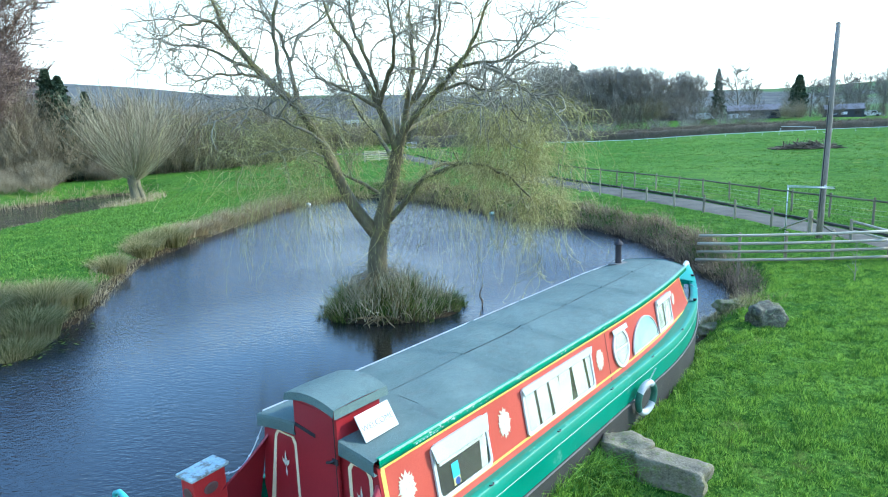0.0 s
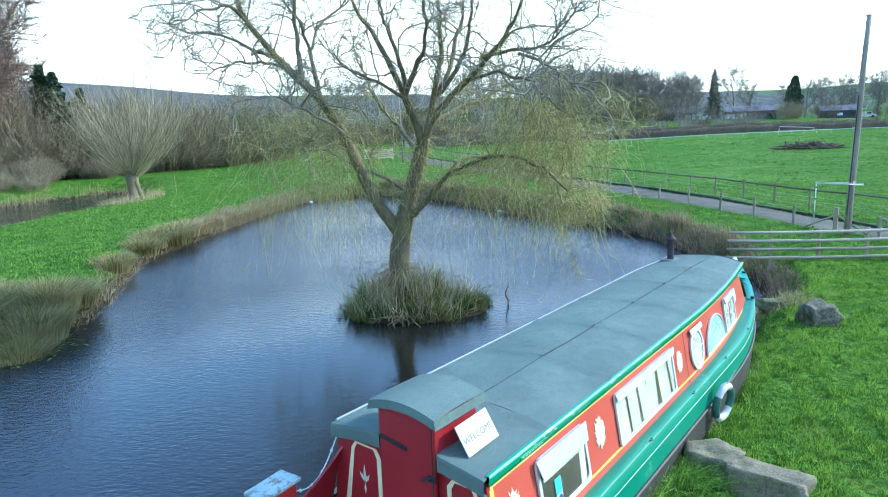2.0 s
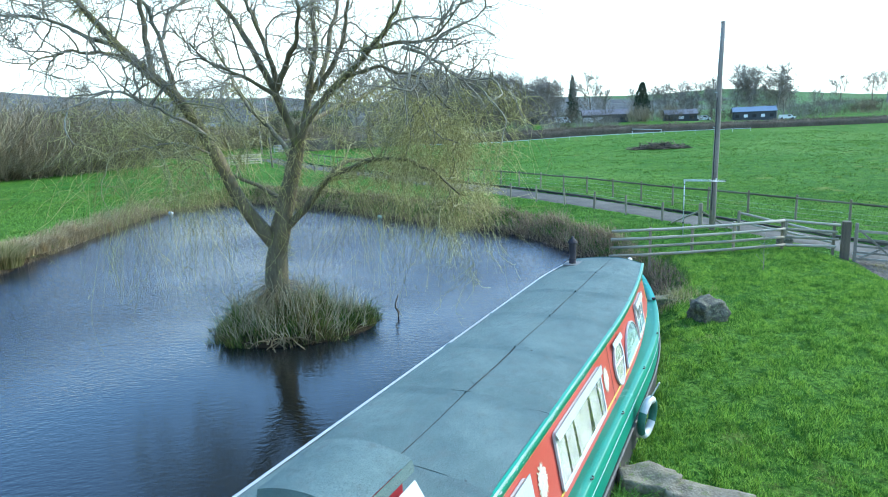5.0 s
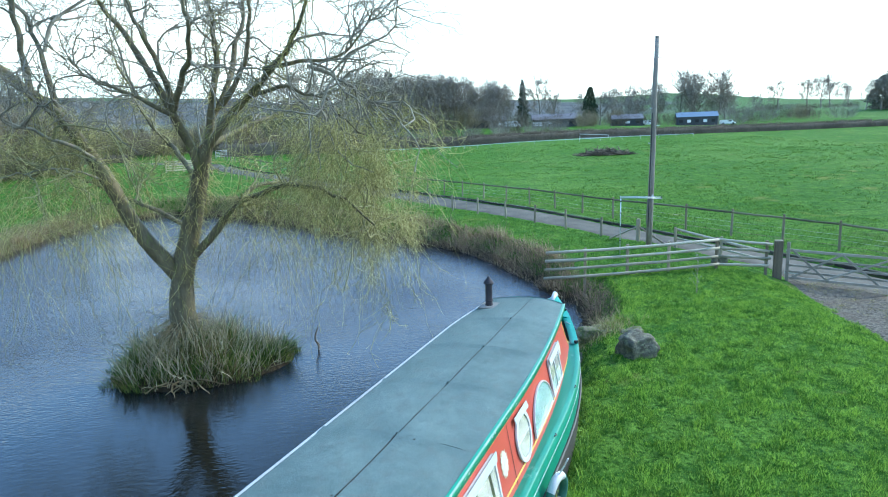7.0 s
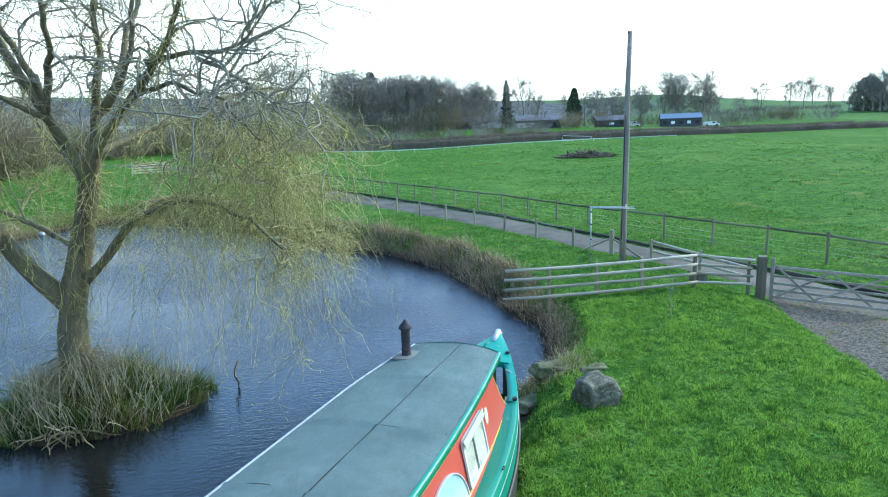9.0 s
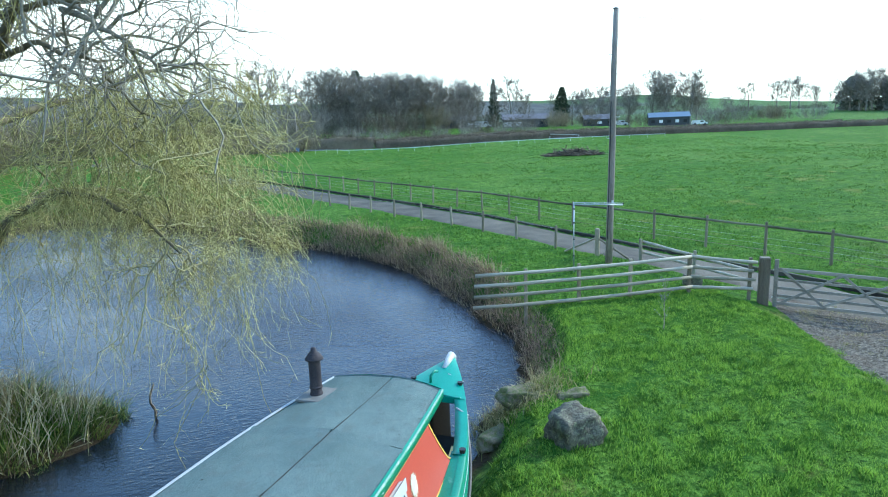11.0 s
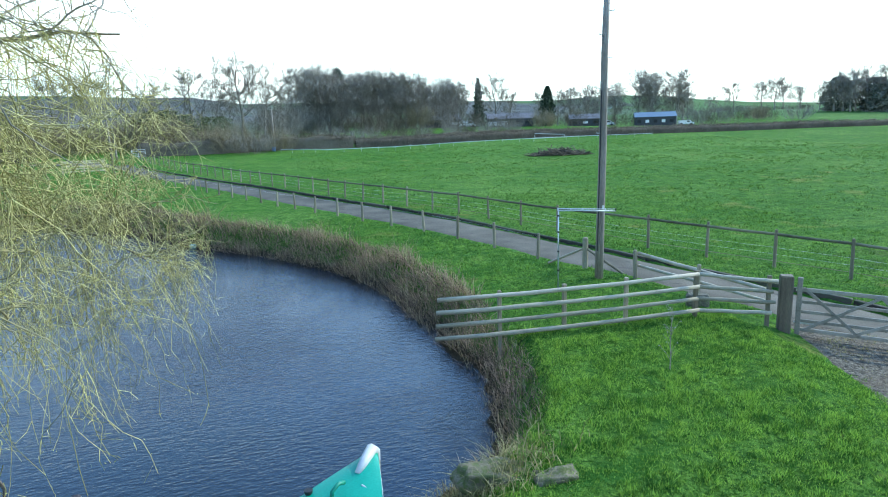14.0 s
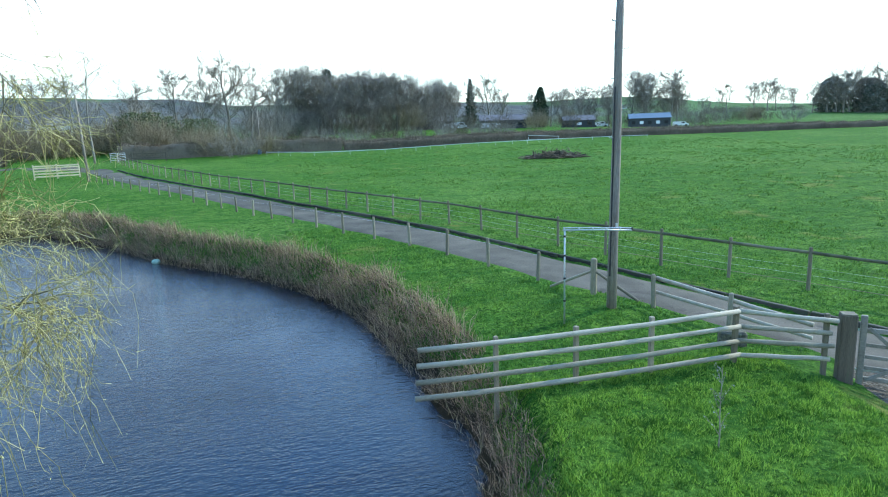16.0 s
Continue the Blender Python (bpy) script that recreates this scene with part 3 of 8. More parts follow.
def rounded(poly, k=5):
    """A closed smooth line through the corners."""
    p = np.array(poly, float)
    n = len(p)
    out = []
    for i in range(n):
        a, b, c, d = p[i - 1], p[i], p[(i + 1) % n], p[(i + 2) % n]
        for t in np.arange(k) / k:
            out.append(0.5 * (2 * b + (c - a) * t + (2 * a - 5 * b + 4 * c - d) * t * t + (3 * b - a - 3 * c + d) * t ** 3))
    return np.array(out)


def outside(poly, x, y):
    """Distance to the outline, negative within."""
    d = np.full(x.shape, 1e9)
    ins = np.zeros(x.shape, bool)
    for (ax, ay), (bx, by) in zip(poly, np.roll(poly, -1, 0)):
        dx, dy = bx - ax, by - ay
        t = np.clip(((x - ax) * dx + (y - ay) * dy) / (dx * dx + dy * dy), 0, 1)
        d = np.minimum(d, np.hypot(x - ax - t * dx, y - ay - t * dy))
        cross = (ay > y) != (by > y)
        if by != ay:
            ins ^= cross & (x < (bx - ax) * (y - ay) / (by - ay) + ax)
    return np.where(ins, -d, d)


POND = rounded([(-15.7, 18.3), (-14.9, 20.8), (-15.6, 24.0), (-17.0, 28.0), (-18.1, 32.5), (-18.0, 38), (-17.6, 46), (-16.8, 56), (-14, 61.5), (-10, 63), (-5.8, 60.5),
                (-1.3, 53.4), (2.3, 46.6), (5.0, 43), (7.2, 39.2), (8.9, 35), (9.5, 31), (9.6, 27), (9.55, 23.6), (9.0, 21.5), (8.4, 20.1), (7.1, 19.2), (6.1, 17.4),
                (4.6, 15.2), (2.2, 12.0), (-2.4, 6.0), (-4.2, 3.2), (-8, 0.5), (-15, 0), (-21, 5), (-19, 13)])
POND2 = rounded([(-36.6, 40), (-36.4, 47), (-35.6, 54), (-35.4, 63), (-37.5, 71), (-41.5, 76.5), (-45.5, 75), (-47, 69), (-49.5, 62), (-60, 50), (-62, 42), (-48, 37)])
ISLE = (-3.35, 21.9, 2.60, 1.95)


def waves(x, y, s, seed):
    rng = np.random.RandomState(seed)
    out = 0
    for k in range(5):
        a, f, ph = rng.uniform(0, 6.28), s * (1.6 ** k), rng.uniform(0, 6.28, 2)
        out = out + np.sin((x * math.cos(a) + y * math.sin(a)) * f + ph[0] + 1.3 * np.sin((x * math.sin(a) - y * math.cos(a)) * f * 0.7 + ph[1])) / (1.5 ** k)
    return out / 2.6


LANE_LINE = [(26.5, 6), (22.6, 17), (20.05, 23.3), (18.25, 27.6), (16.3, 34), (14.5, 40), (11.9, 47), (9.7, 53), (7.7, 58.5), (2.2, 73), (-2.0, 83), (-6.0, 93), (-9.5, 102), (-14, 108), (-24, 113)]
LANE_X, LANE_Y = [p[0] for p in LANE_LINE], [p[1] for p in LANE_LINE]


def land(x, y):
    """Height of the ground."""
    x, y = np.asarray(x, float), np.asarray(y, float)
    f = 0.85 + 0.018 * np.clip(y - 28, -8, 230) - 0.05 * np.clip(x - 15, 0, 12) * (1 - sstep(25, 60, y))
    f = f + np.minimum(0.02 * np.maximum(x - 30, 0), 0.45) + 0.035 * np.clip(y - 90, 0, 160)
    f = f - (0.30 + 0.45 * sstep(-20, -34, x)) * sstep(-9, -14, x) * (1 - sstep(60, 75, y))
    # lawn by the boat and its edge to the drive
    side = ((x - 13.2) * 7.5 - (y - 14.0) * 3.8) / 8.41
    lawn = sstep(26, 22, y) * sstep(0.7, -1.5, side)
    f = f + 0.27 * lawn - 0.16 * sstep(24.5, 21.5, y) * sstep(-0.6, 1.2, side) + 0.25 * np.exp(-((x - 15.0) ** 2 + (y - 27.4) ** 2) / 3.5)
    # the lane lies a little below the verge on its field side
    lx = np.interp(y, LANE_Y, LANE_X)
    across = (x - lx) * 0.93
    f = f + 0.16 * sstep(1.62, 1.95, across) * sstep(14, 5, across) * sstep(8, 16, y) * sstep(120, 100, y)
    f = f + 0.10 * sstep(24.5, 27, y) * sstep(60, 45, y) * sstep(4, 0, across)
    # far hills
    r = np.hypot(x, y)
    ang = np.degrees(np.arctan2(x, y))
    ridge = np.interp(ang, [-180, -60, -36, -15, 0, 20, 36, 54, 80, 180], [60, 84, 90, 68, 56, 47, 42, 20, 18, 60]) + 5 * np.sin(ang * 0.14 + 1) + 2 * np.sin(ang * 0.4)
    ridge = ridge + np.interp(ang, [-60, -36, -9, -3, 1.4, 3.5, 12, 19, 25, 33, 36, 41, 48, 53, 80, 180], [8, 14, 9.4, 12, -3.9, -4.4, 0, 5.6, 10, 10.5, 7.5, -1.3, -9.8, -12, -10, 0])
    f = f + 0.70 * ridge * sstep(300, 950, r) - 3.0 * sstep(180, 280, r) * sstep(500, 330, r) * sstep(43, 38, ang)
    f = f + 0.035 * waves(x, y, 0.9, 3) + 0.10 * waves(x, y, 0.12, 5) * sstep(26, 45, y)
    for poly, width in ((POND, 1.3), (POND2, 1.6)):
        near = (x > poly[:, 0].min() - 6) & (x < poly[:, 0].max() + 6) & (y > poly[:, 1].min() - 6) & (y < poly[:, 1].max() + 6)
        d = np.full(x.shape, 99.0)
        d[near] = outside(poly, x[near], y[near]) + 0.18 * waves(x[near], y[near], 1.7, 9)
        f = np.where(d > 0, f * (0.12 + 0.88 * sstep(0, width, d)), -0.05 - 0.7 * sstep(0, 2.5, -d))
    e = np.hypot((x - ISLE[0]) / ISLE[2], (y - ISLE[1]) / ISLE[3]) + 0.06 * waves(x, y, 1.6, 11)
    return np.where(e < 1.25, np.maximum(f, 0.55 * (1 - e ** 2.2)), f)


def ground_z(x, y):
    return float(land(np.array([x]), np.array([y]))[0])


def spaced(lo, hi, step, far, grow=1.13):
    a = list(np.arange(lo, hi + step, step))
    d, v = step, a[-1]
    while v < far:
        d *= grow
        v += d
        a.append(v)
    d, v, pre = step, a[0], []
    while v > -far:
        d *= grow
        v -= d
        pre.append(v)
    return np.array(pre[::-1] + a)


gx, gy = spaced(-24, 27, 0.3, 3200), spaced(1, 68, 0.33, 3200)
GX, GY = np.meshgrid(gx, gy)
GZ = land(GX, GY)
nx, ny = len(gx), len(gy)
idx = np.arange(nx * ny).reshape(ny, nx)
quads = np.stack([idx[:-1, :-1].ravel(), idx[:-1, 1:].ravel(), idx[1:, 1:].ravel(), idx[1:, :-1].ravel()], 1)
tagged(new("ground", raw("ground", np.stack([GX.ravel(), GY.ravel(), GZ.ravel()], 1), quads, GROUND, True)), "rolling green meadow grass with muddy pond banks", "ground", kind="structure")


def water_sheet(name, poly, label):
    lo, hi = poly.min(0) - 1.5, poly.max(0) + 1.5
    s = Shape().grid([[(x, y, 0.0) for x in np.linspace(lo[0], hi[0], 12)] for y in np.linspace(lo[1], hi[1], 16)])
    tagged(part(name, s, WATER), label, "water", kind="structure")


water_sheet("pond_water", POND, "dark rippled pond water mirroring the sky")
water_sheet("water_beyond", POND2, "still water of a second pond behind the bank")


def ribbon(name, line, widths, material, lift, label, category, kind="structure", thick=0.06):
    """A road laid over the ground along a line."""
    pts = np.array(line, float)
    seg = np.r_[0, np.cumsum(np.hypot(*np.diff(pts, axis=0).T))]
    u = np.arange(0, seg[-1], 0.6)
    x, y, w = np.interp(u, seg, pts[:, 0]), np.interp(u, seg, pts[:, 1]), np.interp(u, seg, widths)
    for _ in range(12):
        x[1:-1], y[1:-1] = (x[:-2] + 2 * x[1:-1] + x[2:]) / 4, (y[:-2] + 2 * y[1:-1] + y[2:]) / 4
    tx, ty = np.gradient(x), np.gradient(y)
    ln = np.hypot(tx, ty)
    offs = np.linspace(-0.5, 0.5, 9)
    rows = []
    for i in range(len(u)):
        px, py = x[i] + offs * w[i] * -ty[i] / ln[i], y[i] + offs * w[i] * tx[i] / ln[i]
        wob = 0.10 * np.sin(u[i] * 1.3) * np.sign(offs) * (abs(offs) > 0.45)
        pz = land(px, py) + lift - np.where(abs(offs) > 0.49, thick + lift, 0)
        rows.append([(a + b, c, d) for a, b, c, d in zip(px, wob, py, pz)])
    return tagged(part(name, Shape().grid(rows), material, smooth=True), label, category, kind=kind)


ribbon("lane", LANE_LINE, [3.3] * len(LANE_LINE), LANE, 0.05, "narrow worn tarmac farm lane with mossy edges", "road")
ribbon("drive", [(19.8, 22.8), (18.6, 20.5), (17.2, 17.5), (16.2, 14.0), (15.6, 9.0), (15.4, 2.0)], [3.2, 3.4, 3.9, 4.4, 4.8, 5.0], GRAVEL, 0.04, "loose grey stone gravel drive beside the lawn", "gravel drive")


# ---- the boat ----
BZ = 0.9
BOAT = pose(-2.32, 6.25, BZ, 0, 0, 52.47)
boat = thing("narrowboat", "red and green canal boat with a felted roof beside the bank", "boat", BOAT)


def bow(s, start, end, power):
    return max(0.0, min(1.0, (s - start) / (end - start))) ** power


def roof_r(s):
    return 0.97 - 0.34 * bow(s, 5.8, 10.7, 1.9)


def roof_l(s):
    return 1.03 - 0.18 * bow(s, 8.4, 10.6, 1.6)


def beam(s):
    return 1.27 * (1 - bow(s, 7.0, 12.8, 2.7)) * (1 - 0.35 * bow(-s, 0.4, 1.7, 2.0)) + 0.03


def sheer(s):
    return 2.06 - BZ + 0.52 * bow(s, 7.5, 12.75, 2.0)


def foot(s):
    return min(roof_r(s) + 0.16, beam(s) - 0.06)


def band(s):
    return 1.56 - BZ + 0.42 * bow(s, 7.5, 12.75, 2.0)


ST = [-1.7 + 14.45 * i / 60 for i in range(61)]
LOW = 0.0 - BZ + 0.15
for sg, nm in ((-1, "hull"), (1, "hull")):
    black = Shape().grid([[(s, sg * beam(s), band(s)), (s, sg * (beam(s) + 0.012), band(s) - 0.05), (s, sg * beam(s) * 0.985, band(s) * 0.5 + LOW * 0.5), (s, sg * beam(s) * 0.93, LOW), (s, 0, LOW - 0.03)] for s in ST])
    part("hull_plating", black, BLACKHULL, boat, "black bitumen-painted lower hull", True)
    green = Shape().grid([[(s, sg * (beam(s) - 0.10), sheer(s) + 0.012), (s, sg * (beam(s) - 0.015), sheer(s) + 0.015), (s, sg * beam(s), sheer(s)), (s, sg * (beam(s) + 0.008), sheer(s) * 0.5 + band(s) * 0.5), (s, sg * beam(s), band(s))] for s in ST])
    part("topside", green, HULLGREEN, boat, "glossy green upper hull band", True)
    part("rubbing_strake", Shape().tube([(s, sg * (beam(s) + 0.012), sheer(s) - 0.17) for s in ST], 0.0045, 6), PALEFLAP, boat, "pale worn rubbing strake")
    part("guard", Shape().tube([(s, sg * (beam(s) + 0.02), band(s) - 0.01) for s in ST], 0.026, 6), BLACKHULL, boat)
    part("side_deck", Shape().grid([[(s, sg * (foot(s) - 0.05), sheer(s) - 0.005), (s, sg * (beam(s) - 0.09), sheer(s) + 0.008)] for s in ST if 0 <= s <= 10.7]), HULLGREEN, boat)

# cabin sides, in runs between the openings
SIDE_T, SIDE_B = 2.97 - BZ, 2.05 - BZ


def side_at(s, z, sg=-1, out=0.0):
    """A point of the cabin's side at height z (world), out metres proud of it."""
    k = (z - 2.05) / 0.92
    top, low = (roof_r(s) if sg < 0 else roof_l(s)) - 0.01, foot(s)
    return (s, sg * (low + (top - low) * k + out), z - BZ)


def side_end(z):
    """Where the side ends towards the bow, a hollow curve."""
    k = (z - 2.05) / 0.92
    return 10.68 - 0.80 * k ** 0.6


CAB = [i * 0.2 for i in range(0, 51)]
for sg in (-1, 1):
    rows = []
    for k in range(12):
        z = 2.05 + 0.92 * k / 11
        e = side_end(z)
        rows.append([side_at(s * e / 10.0, max(z, sheer(s * e / 10.0) + BZ - 0.02), sg) for s in CAB])
    part("cabin_side", Shape().grid(rows), REDPAINT, boat, "orange-red painted cabin side", True)
    rows = []
    for k in range(10):
        z = 2.05 + 0.92 * k / 9
        e = side_end(z)
        p, q = side_at(e, max(z, sheer(e) + BZ - 0.02), sg, 0.006), side_at(e, max(z, sheer(e) + BZ - 0.02), sg, -0.05)
        rows.append([p, (p[0] + 0.02, p[1], p[2]), (q[0] + 0.02, q[1], q[2])])
    part("edge_trim", Shape().grid(rows), YELLOWPAINT, boat, "yellow painted edge", True)

# roof: a cambered sheet of felt laid in strips, with a green fascia
RS = [i * 10.56 / 64 for i in range(65)]


def roof_pt(s, k, lift=0.0):
    """k from -1 (left edge) to 1 (right edge)."""
    y = roof_l(s) * -k if k < 0 else -roof_r(s) * k
    return (s, y, 3.145 - BZ - 0.095 * abs(k) ** 2 + lift)


part("roof_deck", Shape().grid([[roof_pt(s, k, -0.03) for k in (-0.99, -0.6, 0, 0.6, 0.99)] for s in RS]), FELTDARK, boat)
SHEETS = [-0.06, 1.15, 2.75, 4.35, 5.95, 7.5, 9.05, 10.72]
rg = random.Random(4)
for a, b in zip(SHEETS[:-1], SHEETS[1:]):
    for lo, hi in ((-1.0, -0.007), (0.007, 1.0)):
        ks = [lo + (hi - lo) * i / 8 for i in range(9)]
        ss = [a + 0.006 + (b - a - 0.012) * i / 10 for i in range(11)]
        lift = rg.uniform(-0.002, 0.004)
        rows = []
        for j, s in enumerate(ss):
            edge = 0.016 if j == 10 else 0.0
            rows.append([roof_pt(min(max(s + 0.018 * math.sin(6 * k + a * 5) * (j in (0, 10)), 0.0), 10.56) if a > 0 else s, k, lift + edge + 0.006 * math.sin(5 * k + 3 * s) + rg.uniform(-0.003, 0.003)) for k in ks])
        first, final = [(p[0], p[1], p[2] - 0.03) for p in rows[0]], [(p[0], p[1], p[2] - 0.03) for p in rows[-1]]
        part("felt_sheet", Shape().grid([first] + rows + [final]), FELT, boat)
for sg, fn in ((-1, roof_r), (1, roof_l)):
    k = -sg
    rows = []
    for s in RS:
        x, y, z = roof_pt(s, k)
        rows.append([(x, y - sg * 0.015, z + 0.012), (x, y + sg * 0.022, z + 0.014), (x, y + sg * 0.030, z - 0.005), (x, y + sg * 0.034, z - 0.088), (x, y + sg * 0.004, z - 0.091)])
    part("fascia", Shape().grid(rows), GREENPAINT if sg < 0 else WHITEPAINT, boat, "green fascia, its paint flaking" if sg < 0 else "white painted roof edge", True)
    part("coach_line", Shape().grid([[side_at(s, 2.948, sg, 0.006), side_at(s, 2.912, sg, 0.006)] for s in RS if s < 9.9]), YELLOWPAINT, boat, "yellow coach line")
    part("coach_line", Shape().grid([[side_at(s, 2.18, sg, 0.006), side_at(s, 2.145, sg, 0.006)] for s in RS if s < 10.6]), YELLOWPAINT, boat, "yellow coach line")
FLAKED = mat("flaking_rim_paint", (0.06, 0.27, 0.17), (0.30, 0.42, 0.36), 1.4, 0.5, 0.2, 45.0, c3=(0.50, 0.55, 0.50), wear=0.585)
part("roof_rim", Shape().grid([[(x, y - 0.018, z + 0.0165), (x, y - 0.026, z + 0.020), (x, y - 0.0335, z + 0.013), (x, y - 0.0355, z - 0.006)] for x, y, z in (roof_pt(q, 1) for q in RS)]), FLAKED, boat, "pale flaking rim of the fascia", True)
chips = Shape()
rg = random.Random(9)
for i in range(260):
    s = rg.choice([rg.uniform(0.8, 3.2), rg.uniform(0.2, 10.4)])
    x, y, z = roof_pt(s, 1.0)
    w, dz = rg.uniform(0.003, 0.022), rg.choice([0.0, 0.0, 0.0, 0.0, 0.0, rg.uniform(0.0, 0.05)])
    z -= dz
    y -= 0.03 * dz
    chips.add([(x - w, y - 0.0315, z + 0.002), (x + w, y - 0.0315, z + 0.004), (x + w * 0.7, y - 0.034, z - rg.uniform(0.003, 0.018)), (x - w * 0.6, y - 0.0335, z - rg.uniform(0.003, 0.012))], [(0, 1, 2, 3)])
tagged(part("flaked_paint", chips, WHITEPAINT, boat, "flaked paint showing pale undercoat"), kind="stuff")
part("front_fascia", Shape().grid([[roof_pt(10.58, k, 0.012) for k in np.linspace(-1, 1, 13)], [(10.595, roof_pt(10.58, k)[1], roof_pt(10.58, k)[2] - 0.02) for k in np.linspace(-1, 1, 13)], [(10.595, roof_pt(10.58, k)[1], roof_pt(10.58, k)[2] - 0.13) for k in np.linspace(-1, 1, 13)]]), GREENPAINT, boat)
# bulkhead, floor and lining near black: the well's shade is in their colour
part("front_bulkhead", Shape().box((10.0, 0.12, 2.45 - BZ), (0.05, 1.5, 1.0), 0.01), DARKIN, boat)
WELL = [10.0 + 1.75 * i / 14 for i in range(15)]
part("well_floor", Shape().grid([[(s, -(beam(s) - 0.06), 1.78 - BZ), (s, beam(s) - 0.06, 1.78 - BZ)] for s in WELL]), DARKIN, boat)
for sg in (-1, 1):
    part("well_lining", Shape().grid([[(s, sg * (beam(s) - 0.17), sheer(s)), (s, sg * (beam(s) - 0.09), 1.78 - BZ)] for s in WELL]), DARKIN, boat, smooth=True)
    part("well_side_deck", Shape().grid([[(s, sg * (beam(s) - 0.175), sheer(s) - 0.03), (s, sg * (beam(s) - 0.18), sheer(s) + 0.022), (s, sg * (beam(s) - 0.08), sheer(s) + 0.020), (s, sg * (beam(s) - 0.005), sheer(s) + 0.016)] for s in WELL if s > 10.4]), DECKTEAL, boat, smooth=True)

# fore deck, stem, stud
rows = []
for i in range(13):
    s = 11.70 + (12.75 - 11.70) * i / 12
    b, z = beam(s), sheer(s)
    rows.append([(s, b * k, z + 0.02 + 0.05 * (1 - k * k)) for k in (-1, -0.6, -0.2, 0.2, 0.6, 1)])
part("fore_deck", Shape().grid(rows + [[(12.75, y * 0.2, z - 0.3) for _, y, z in rows[-1]]]), DECKTEAL, boat, "teal painted fore deck", True)
part("deck_coaming", Shape().box((11.71, 0, sheer(11.71) - 0.01), (0.04, 2 * beam(11.71) - 0.16, 0.11), 0.01), DECKTEAL, boat)
part("stem_post", Shape().tube([(12.38, 0, sheer(12.38) + 0.06), (12.55, 0, sheer(12.55) + 0.08), (12.72, 0, sheer(12.72) + 0.09), (12.79, 0, sheer(12.75) + 0.03), (12.81, 0, sheer(12.75) - 0.3)], [0.035, 0.055, 0.065, 0.06, 0.04], 8), WHITEPAINT, boat, "white painted stem head", True)
part("deck_stud", Shape().tube([(11.95, 0.06, sheer(11.95) + 0.05), (11.97, 0.06, sheer(11.95) + 0.17), (12.05, 0.04, sheer(11.95) + 0.21), (12.14, 0.02, sheer(11.95) + 0.18)], 0.022, 8), HULLGREEN, boat, "green mooring hook", True)
for s, sg in ((12.05, -1), (10.55, -1), (12.05, 1)):
    part("fairlead", Shape().tube([(s, sg * (beam(s) - 0.05), sheer(s)), (s, sg * (beam(s) - 0.05), sheer(s) + 0.07)], [0.03, 0.045], 8), BLACKIRON, boat)
for s in (12.2, 11.4):
    part("bow_line", Shape().tube([(s + 0.01 * i, -(beam(s + 0.12 * i) + 0.016), sheer(s + 0.12 * i) - 0.02) for i in range(5)], 0.012, 6), WHITEPAINT, boat)


# windows on the grass side
def outline(kind, w, h, n=28, r=0.06):
    if kind == "oval":
        return [(w / 2 * math.cos(2 * math.pi * i / n), h / 2 * math.sin(2 * math.pi * i / n)) for i in range(n)]
    if kind == "arch":
        p = [(w / 2 * math.cos(math.pi * i / (n - 1)), -h / 2 + h * math.sin(math.pi * i / (n - 1))) for i in range(n)]
        return p
    out = []
    for cx, cy, a0 in ((1, 1, 0), (-1, 1, 90), (-1, -1, 180), (1, -1, 270)):
        for i in range(n // 4):
            a = radians(a0 + 90 * i / (n // 4 - 1))
            out.append((cx * (w / 2 - r) + r * math.cos(a), cy * (h / 2 - r) + r * math.sin(a)))
    return out


def side_pose(s, z, out=0.0):
    """Local pose on the cabin side: x forward along it, y up it, z out of it."""
    a, b, c = Vector(side_at(s - 0.3, z)), Vector(side_at(s + 0.3, z)), Vector(side_at(s, z))
    up = (Vector(side_at(s, z + 0.2)) - Vector(side_at(s, z - 0.2))).normalized()
    fx = (b - a).normalized()
    nz = fx.cross(up).normalized()
    up = nz.cross(fx)
    m = Matrix((fx, up, nz)).transposed().to_4x4()
    m.translation = c + nz * out
    return m


